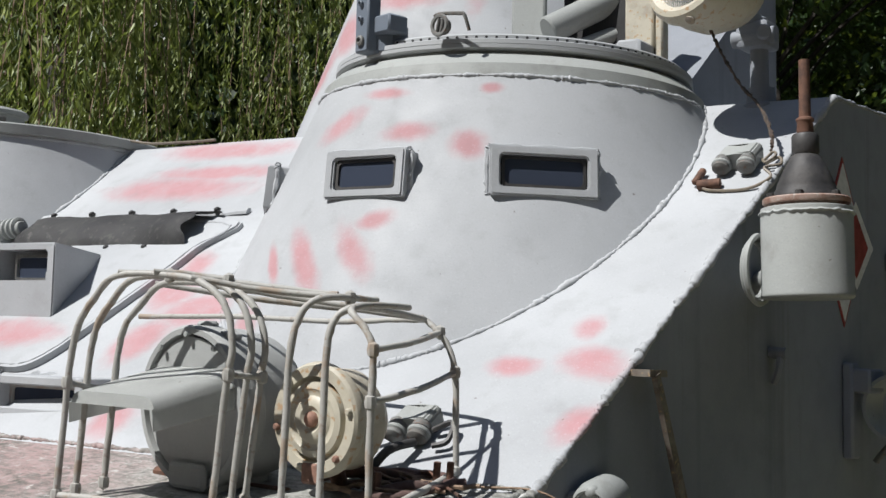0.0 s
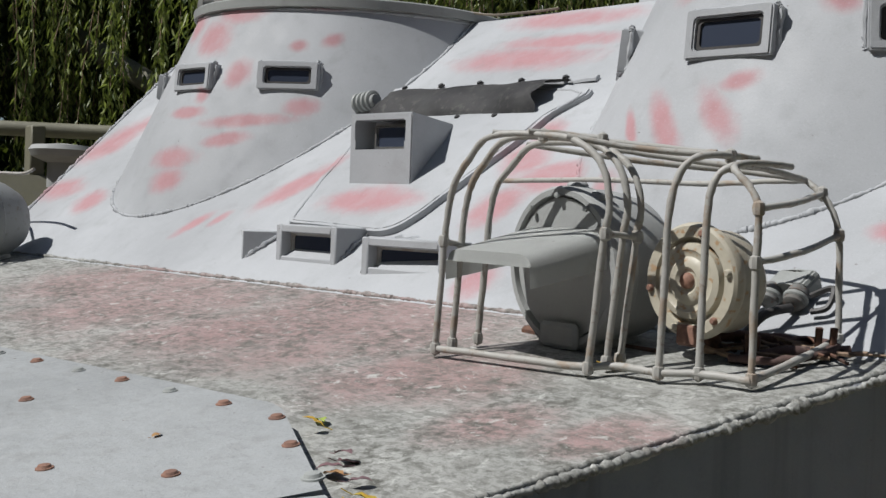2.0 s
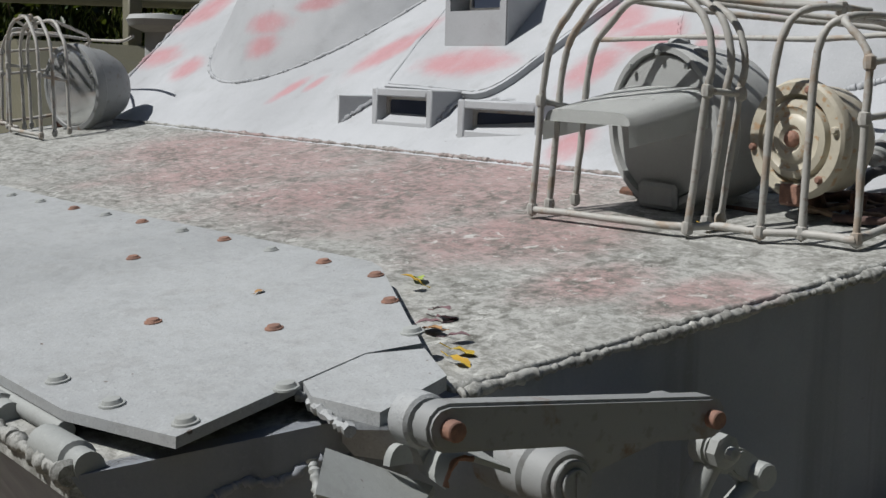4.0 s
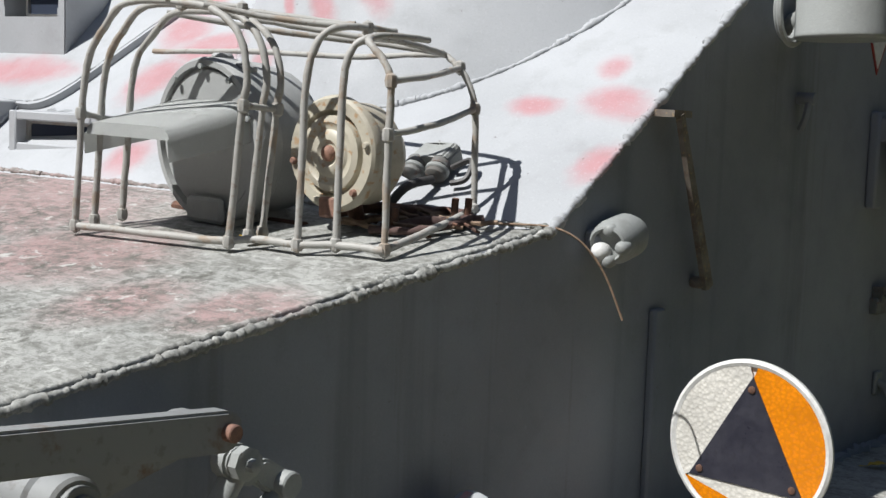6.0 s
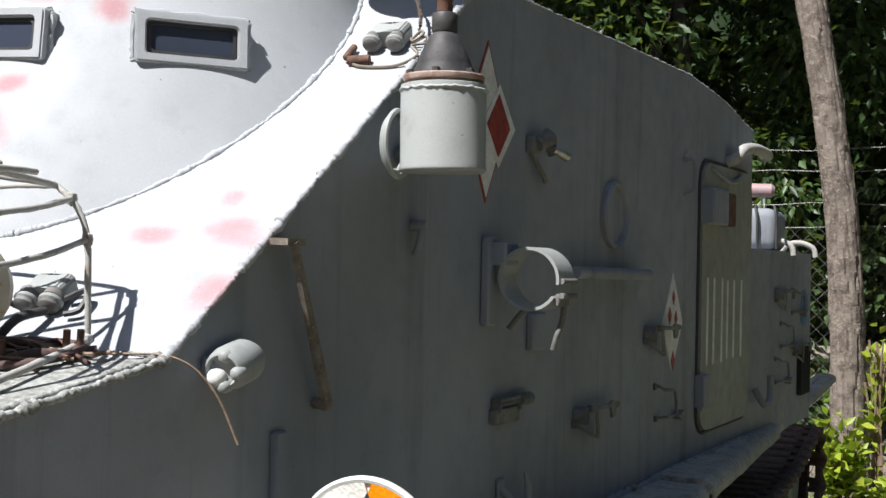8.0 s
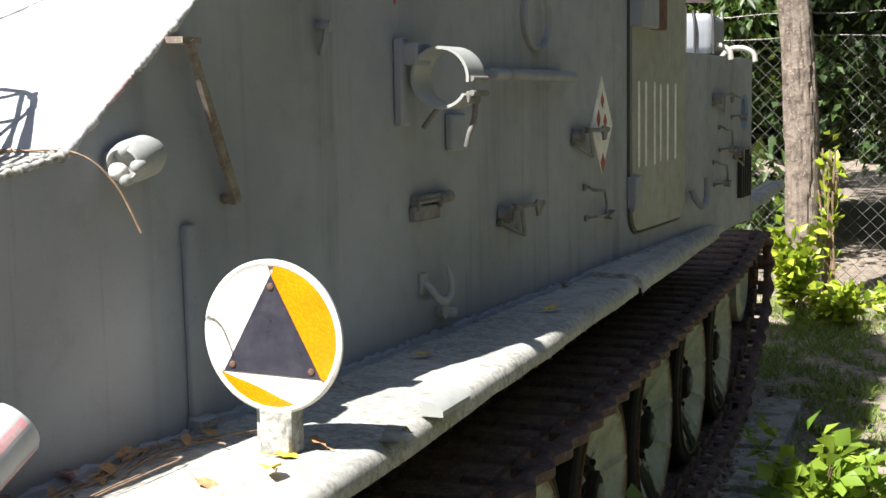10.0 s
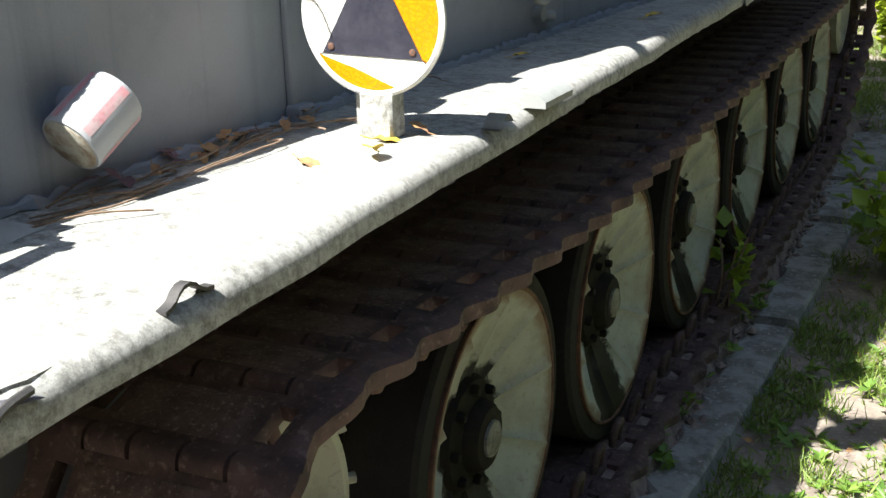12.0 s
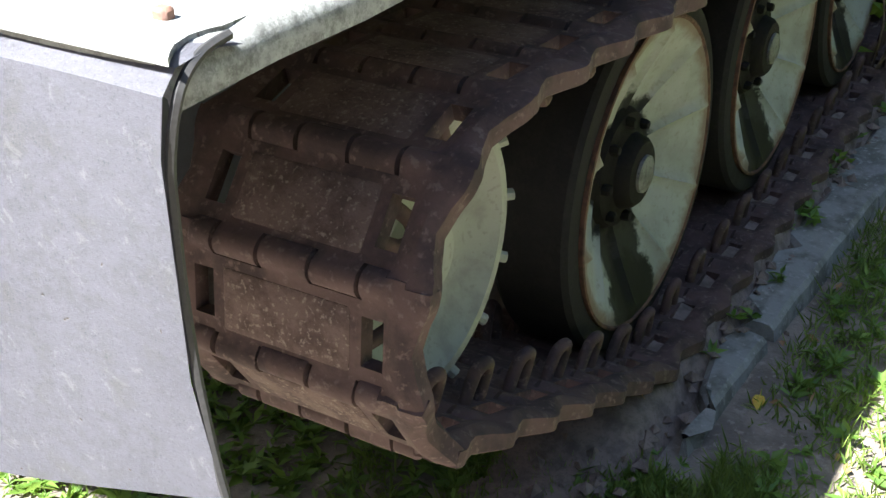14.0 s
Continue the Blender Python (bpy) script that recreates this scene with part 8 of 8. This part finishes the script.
for tip in ((-3.2, 9.0, 8.4), (0.8, 8.2, 8.6), (-1.5, 11.5, 8.8), (1.2, 11, 8.2), (-1.6, 8.0, 9.2)):
    bm = bmesh.new()
    limb(bm, [(-1.25, 9.7, 6.6), ((-1.25 + tip[0]) / 2, (9.7 + tip[1]) / 2, 8.0), tip], 0.07, 0.02, 7)
    part("limb", bm, bark, near)
# crown out of view, made broad to shade the trees behind
q = rng.normal(0, 1, (14000, 3))
q /= np.linalg.norm(q, axis=1)[:, None]
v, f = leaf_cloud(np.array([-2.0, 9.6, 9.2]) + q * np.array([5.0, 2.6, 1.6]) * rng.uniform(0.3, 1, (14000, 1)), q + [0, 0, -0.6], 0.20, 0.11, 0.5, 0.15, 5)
leafy("crown", v, f, leaf_deep_shade, near)
# unseen limb and leaf spray, added to shade the fender's rear end
bm = bmesh.new()
limb(bm, [(-1.25, 9.7, 6.8), (-1.9, 6.2, 7.6), (-2.4, 3.4, 7.4)], 0.07, 0.015, 7)
part("limb", bm, bark, near)
q = rng.normal(0, 1, (6000, 3))
q /= np.linalg.norm(q, axis=1)[:, None]
v, f = leaf_cloud(np.array([-2.65, 2.75, 7.2]) + q * np.array([0.55, 1.25, 0.35]) * rng.uniform(0.2, 1, (6000, 1)) ** 0.7, q + [0, 0, -0.6], 0.18, 0.10, 0.5, 0.15, 6)
leafy("unseen_shading_leaves", v, f, leaf_deep_shade, near)

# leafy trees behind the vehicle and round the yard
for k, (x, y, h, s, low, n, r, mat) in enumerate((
        (-2.2, 12.2, 7.0, 2.2, 0.3, 13000, 0.12, leaf_shade), (-4.8, 12.6, 8.0, 2.5, 0.3, 20000, 0.14, leaf_shade), (-7.4, 12.5, 8.5, 2.6, 0.3, 13000, 0.16, leaf_deep_shade),
        (0.6, 12.4, 7.5, 2.3, 0.2, 12000, 0.14, leaf_deep_shade), (3.4, 11.5, 8.0, 2.5, 0.3, 9000, 0.15, leaf_deep_shade),
        (-3.4, 15.8, 12.0, 3.6, 0.8, 13000, 0.22, leaf_deep_shade), (-8.5, 16.0, 12.0, 3.8, 0.8, 20000, 0.22, leaf_deep_shade), (1.6, 16.0, 12.0, 3.6, 0.8, 11000, 0.22, leaf_deep_shade),
        (-13.5, 12.5, 11.0, 3.8, 0.5, 30000, 0.22, leaf_deep_shade), (-16.0, 8.0, 11.0, 3.8, 0.5, 30000, 0.22, leaf_deep_shade), (-15.5, 2.8, 10.0, 3.6, 0.5, 24000, 0.22, leaf_deep_shade),
        # these three stand out of view on the right, added to block skylight
        (6.0, 7.0, 8.0, 2.8, 0.4, 7000, 0.16, leaf_deep_shade), (6.8, 2.5, 8.0, 2.8, 0.4, 7000, 0.16, leaf_deep_shade), (7.0, -2.0, 7.0, 2.8, 0.4, 6000, 0.16, leaf_deep_shade))):
    tree((x, y, -0.05), h, s, low, n, 0.13 if (y < 13 and x > -9) else 0.26, mat, "dense tree behind the fence, leaves coloured dark for shade" if y > 11 else "dense tree beside the yard, leaves coloured dark for shade", 60 + k, r, 64)


# weeping willow: trunk, limbs, and hanging strands of narrow leaves
willow = thing("willow_tree", (-10.6, 7.6, -0.05), "weeping willow with long hanging strands of narrow leaves", "willow tree")
bm = bmesh.new()
limb(bm, [(-10.6, 7.6, -0.1), (-10.5, 7.5, 2.5), (-10.7, 7.6, 5.5)], 0.32, 0.22, 14, 0.08)
part("trunk", bm, dark_bark, willow)
for k in range(12):
    a = k * 0.53
    bm = bmesh.new()
    limb(bm, [(-10.65, 7.6, 4.8), (-10.6 + 2.0 * math.cos(a), 7.6 + 2.0 * math.sin(a), 7.2), (-10.6 + 4.2 * math.cos(a), 7.6 + 4.2 * math.sin(a), 6.6)], 0.10, 0.02, 7)
    part("limb", bm, dark_bark, willow)
pts, dirs = [], []
bm = bmesh.new()
sw = np.random.default_rng(17)
heads = [(sw.uniform(0, 2 * np.pi), 4.9 * np.sqrt(sw.uniform(0.03, 1))) for _ in range(72)]
heads += [(-0.61 + sw.normal(0, 0.16), sw.uniform(2.2, 4.9)) for _ in range(22)]
for a0, r0 in heads:
    for k in range(int(sw.integers(5, 12))):
        x, y = -10.6 + r0 * np.cos(a0) + sw.normal(0, 0.16), 7.6 + r0 * np.sin(a0) + sw.normal(0, 0.16)
        z1 = 7.6 - 0.05 * r0 ** 2 + sw.normal(0, 0.25)
        z0 = sw.uniform(1.5, 3.4)
        m = int((z1 - z0) / 0.035)
        z = np.linspace(z1, z0, m)
        u = (z1 - z) / (z1 - z0)
        sx, sy = sw.normal(0, 0.22), sw.normal(0, 0.22)
        wob = 0.05 * np.sin(u * sw.uniform(4, 9) + sw.uniform(0, 6))
        line = np.stack([x + sx * u ** 2 + wob, y + sy * u ** 2 + wob[::-1], z], 1)
        if k < 3:
            tube(bm, [Vector(v) for v in line[::14]], 0.004, 3)
        side = sw.uniform(0, 2 * np.pi, m)
        pts.append(line + sw.normal(0, 0.012, (m, 3)))
        dirs.append(np.stack([0.5 * np.cos(side), 0.5 * np.sin(side), np.full(m, -1.0)], 1))
tagged(part("strand", bm, twig_mat, willow), "thin hanging willow stems", kind="stuff")
v, f = leaf_cloud(np.concatenate(pts), np.concatenate(dirs), 0.105, 0.022, 0.25, 0.2, 9)
leafy("hanging_leaves", v, f, leaf_willow, willow)

# distant woods all round
wv, wf, off = [], [], 0
ww = np.random.default_rng(33)
n = 120000
a = ww.uniform(0, 2 * np.pi, n)
r = ww.uniform(24, 34, n)
tall = 16 + 2.5 * np.sin(a * 7) + 1.5 * np.sin(a * 17 + 1)
p = np.stack([-2 + r * np.sin(a), 4 + r * np.cos(a), ww.uniform(0, 1, n) * tall], 1)
# woods take the darkest leaf tone, shade included in the colour
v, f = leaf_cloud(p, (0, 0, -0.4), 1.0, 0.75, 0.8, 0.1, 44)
tagged(leafy("far_woods", v, f, leaf_deep_shade, None), "dense woods all round the yard, leaves coloured dark for shade", "woods", kind="stuff")

# ---- chain-link fence with barbed wire ----
fence = thing("fence", (-2.0, 10.1, -0.02), "rusty chain-link fence topped with strands of barbed wire", "fence")
FY, FT, MESH = 10.1, 2.0, 0.115
for x in (-8.5, -5.9, -3.3, 0.35, 2.9):
    bm = bmesh.new()
    box(bm, (x - 0.045, FY + 0.01, -0.1), (x + 0.045, FY + 0.10, 2.75), None, 0.008)
    part("post", bm, post_mat, fence)
bm = bmesh.new()
x0, x1 = -8.5, 3.0
k = x0 - FT
while k < x1:
    for sgn in (1, -1):
        a, b = (k, 0.0), (k + FT, FT)
        lo = max(0.0, (x0 - k)) if k < x0 else 0.0
        hi = min(FT, x1 - k)
        if hi - lo > 0.05:
            m = 6
            pp = [Vector(((k + (lo + (hi - lo) * i / m)) if sgn > 0 else (x1 + x0 - k - (lo + (hi - lo) * i / m)), FY + 0.004 * sgn + 0.006 * math.sin(k * 3 + i), (lo + (hi - lo) * i / m) * 1.0)) for i in range(m + 1)]
            tube(bm, pp, 0.0019, 4)
    k += MESH
part("chain_link", bm, wire_mat, fence, "woven wire mesh")
for z in (2.0, 2.18, 2.44, 2.61):
    bm = bmesh.new()
    tube(bm, [Vector((x0 + 0.29 * i, FY, z + 0.012 * math.sin(i * 1.7 + z * 9))) for i in range(40)], 0.0035, 5)
    if z > 2.1:
        for i in range(95):
            x = x0 + 0.12 * i
            q0 = Vector((x, FY, z + 0.01 * math.sin(i)))
            rod(bm, q0 + Vector((-0.008, -0.012, -0.014)), q0 + Vector((0.008, 0.012, 0.014)), 0.0018, seg=4)
    part("barbed_wire" if z > 2.1 else "top_wire", bm, wire_mat, fence)

# ---- another vehicle half hidden under the willow ----
olive = paint_material("olive_paint", (0.17, 0.165, 0.12), None, dirt=0.5, rough=0.6, pits=0.4)
other = thing("parked_vehicle", (-9.6, 3.6, 0), "old olive military vehicle parked under the willow", "vehicle")
bm = bmesh.new()
prism(bm, [(-11.8, 2.2, 0.7), (-11.8, 2.2, 1.7), (-11.0, 2.2, 2.02), (-8.2, 2.2, 2.02), (-7.6, 2.2, 1.3), (-7.9, 2.2, 0.7)], (0, 2.6, 0))
part("hull", bm, olive, other)
bm = bmesh.new()
rod(bm, (-10.2, 1.6, 2.42), (-7.9, 4.4, 2.36), 0.055, seg=20)
part("deck_rail", bm, olive, other, "thick pale olive tube along the deck")
bm = bmesh.new()
box(bm, (-8.35, 2.95, 1.95), (-8.22, 3.05, 2.36), None, 0.01)
part("bracket", bm, olive, other)
bm = bmesh.new()
lathe(bm, [(0.10, 0), (0.10, 0.16), (0.20, 0.20), (0.22, 0.24), (0.20, 0.27), (0, 0.29)], (-7.80, 3.02, 1.93), (0, 0, 1), 28)
part("ventilator", bm, lamp_paint, other, "dark mushroom-shaped ventilator cap")
bm = bmesh.new()
rod(bm, (-12.9, 5.0, 3.75), (-11.2, 5.3, 3.05), 0.12, 0.11, seg=20)
part("tube", bm, olive, other, "olive tube pointing down")
for k in range(5):
    bm = bmesh.new()
    lathe(bm, [(0, -0.12), (0.36, -0.12), (0.40, -0.06), (0.40, 0.06), (0.36, 0.12), (0, 0.12)], (-11.2 + 0.75 * k, 2.1, 0.42), (0, 1, 0), 24)
    part("wheel", bm, rubber, other)


# ---- fallen leaves, twigs ----
def one_leaf(p, turn, size, mat, label, tilt=0.2, wide=0.55):
    bm = bmesh.new()
    m = Matrix.Translation(p) @ Matrix.Rotation(turn, 4, "Z") @ Matrix.Rotation(tilt, 4, "Y")
    n = 5
    mid = [bm.verts.new(m @ Vector((size * k / n, 0, 0.10 * size * math.sin(3 * k / n)))) for k in range(n + 1)]
    for sgn in (1, -1):
        rim = [bm.verts.new(m @ Vector((size * k / n, sgn * size * wide * 0.5 * math.sin(math.pi * k / n) ** 0.8, 0.16 * size * math.sin(math.pi * k / n) + 0.05 * size * math.sin(k * 2.2)))) for k in range(1, n)]
        chain = [mid[0]] + rim + [mid[-1]]
        for k in range(n):
            vsx = [mid[k], mid[k + 1], chain[k + 1], chain[k]]
            vsx = [v for i, v in enumerate(vsx) if v not in vsx[:i]]
            bm.faces.new(vsx)
    tube(bm, [m @ Vector((0, 0, 0)), m @ Vector((-size * 0.35, 0.02 * size, 0.02 * size))], size * 0.02, 4)
    solid("fallen_leaf", bm, mat, label, "leaf", "fallen leaves", angle=80)


lr = random.Random(12)
for a, b, s, mat, lab in ((-0.398, -0.562, 0.034, green_leaf, "crumpled yellow-green leaf beside the trim vane"), (-0.378, -0.575, 0.028, yellow_leaf, "crumpled yellow leaf beside the trim vane"),
                          (-0.285, -0.63, 0.03, purple_leaf, "withered purple leaf beside the trim vane"), (-0.262, -0.645, 0.034, purple_leaf, "withered purple leaf beside the trim vane"), (-0.24, -0.652, 0.030, purple_leaf, "withered purple leaf beside the trim vane"),
                          (-0.22, -0.668, 0.030, dry_leaf, "dry brown leaf beside the trim vane"), (-0.20, -0.68, 0.026, purple_leaf, "withered purple leaf beside the trim vane"), (-0.165, -0.70, 0.036, yellow_leaf, "yellow leaf beside the trim vane"), (-0.15, -0.715, 0.028, yellow_leaf, "yellow leaf beside the trim vane"),
                          (-0.309, -0.202, 0.035, yellow_leaf, "yellow leaf under the headlight guard"), (-0.44, -0.75, 0.016, dry_leaf, "tiny dry leaf on the trim vane")):
    one_leaf(hul(a, b, GLACIS * b + (0.008 if a > -0.43 else 0.03)), lr.uniform(0, 6), s, mat, lab, lr.uniform(-0.5, 0.5))
for x, y, s, mat, lab in ((-0.62, 1.62, 0.055, yellow_leaf, "yellow leaf on the fender beside the reflector"), (-0.66, 1.68, 0.05, yellow_leaf, "yellow leaf on the fender beside the reflector"), (-0.60, 1.74, 0.04, dry_leaf, "dry brown leaf on the fender"),
                          (-0.70, 1.55, 0.045, dry_leaf, "dry brown leaf on the fender"), (-0.72, 2.35, 0.04, yellow_leaf, "yellow leaf on the fender"), (-0.62, 2.9, 0.05, yellow_leaf, "yellow leaf on the fender"), (-0.66, 3.3, 0.04, dry_leaf, "dry brown leaf on the fender"), (-0.75, 2.1, 0.035, dry_leaf, "dry brown leaf on the fender")):
    one_leaf(Vector((x, y, 1.079)), lr.uniform(0, 6), s, mat, lab, lr.uniform(-0.3, 0.3))
for x, y, s, mat in ((-0.62, 1.83, 0.035, yellow_leaf), (-0.40, 2.1, 0.045, yellow_leaf), (-0.56, 1.9, 0.03, dry_leaf), (-0.2, 6.0, 0.07, yellow_leaf), (-0.12, 6.6, 0.07, yellow_leaf)):
    one_leaf(Vector((x, y, 0.062 if x < -0.5 else -0.005)), lr.uniform(0, 6), s, mat, "yellow fallen leaf on the ground by the track", 0.1)
bm = bmesh.new()
tube(bm, smooth_path([hul(-0.16, -0.055, -0.002), hul(-0.06, -0.01, 0.006), hul(0.016, 0.006, 0.003), hul(0.056, 0.026, -0.038), hul(0.084, 0.038, -0.106)], 8), 0.0016, 5)
solid("twig", bm, twig_mat, "thin dry twig curving over the hull corner", "twig", "twigs")
for k in range(26):
    y = lr.uniform(1.30, 1.80)
    x = seam_x(y) + 0.018 + abs(lr.gauss(0, 0.022))
    one_leaf(Vector((x, y, 1.080 + lr.uniform(0, 0.012))), lr.uniform(0, 6), lr.uniform(0.022, 0.045), (dry_leaf, purple_leaf, dry_leaf)[k % 3], "withered brown leaf on the fender against the hull", lr.uniform(-0.6, 0.6), lr.uniform(0.4, 0.7))
for pts in (((-0.86, 1.22), (-0.80, 1.33), (-0.775, 1.44), (-0.758, 1.58), (-0.762, 1.605), (-0.775, 1.59)), ((-0.84, 1.20), (-0.79, 1.31), (-0.785, 1.42), (-0.77, 1.52)), ((-0.87, 1.30), (-0.83, 1.40), (-0.81, 1.50), (-0.83, 1.60)), ((-0.85, 1.18), (-0.82, 1.30), (-0.80, 1.40)), ((-0.84, 1.62), (-0.80, 1.70), (-0.76, 1.75), (-0.73, 1.78)), ((-0.83, 1.68), (-0.78, 1.70), (-0.74, 1.69))):
    bm = bmesh.new()
    tube(bm, smooth_path([Vector((x, y, 1.082 + 0.006 * math.sin(9 * y))) for x, y in pts], 5), 0.0015, 5, False, 0.0006, 0.2)
    solid("twig", bm, twig_mat, "long dry twig lying on the fender", "twig", "twigs")
for k in range(16):
    bm = bmesh.new()
    y = lr.uniform(1.15, 1.75)
    x = seam_x(y) + lr.uniform(0.02, 0.09)
    t = lr.uniform(-0.7, 0.9)
    l = lr.uniform(0.05, 0.16)
    d = Vector((math.sin(t), math.cos(t), 0)) * l
    p = Vector((x, y, 1.079))
    tube(bm, smooth_path([p, p + d * 0.5 + Vector((lr.uniform(-0.01, 0.01), 0, 0.006)), p + d], 3), 0.0014, 4)
    solid("twig", bm, twig_mat, "dry brown twig lying on the fender", "twig", "twigs")

# dry twigs and roots caught under the horn
tr = random.Random(44)
for k in range(16):
    a, b, w = tr.uniform(-0.29, -0.10), tr.uniform(-0.10, 0.0), tr.uniform(-0.6, 0.6)
    h = tr.uniform(0.03, 0.07)
    pts = []
    for u in (-1, -0.4, 0.3, 1):
        x, y = a + h * u * math.cos(w) + tr.uniform(-0.004, 0.004), b + h * u * math.sin(w) + tr.uniform(-0.004, 0.004)
        pts.append(hul(x, y, (GLACIS if y < 0 else PLATE) * y + 0.006 + 0.012 * tr.random()))
    bm = bmesh.new()
    tube(bm, smooth_path(pts, 4), tr.uniform(0.0018, 0.0045), 6, False, 0.0006, 0.2)
    solid("twig", bm, twig_mat if k % 3 else rust_metal, "short dry twig caught under the horn", "twig", "twigs")
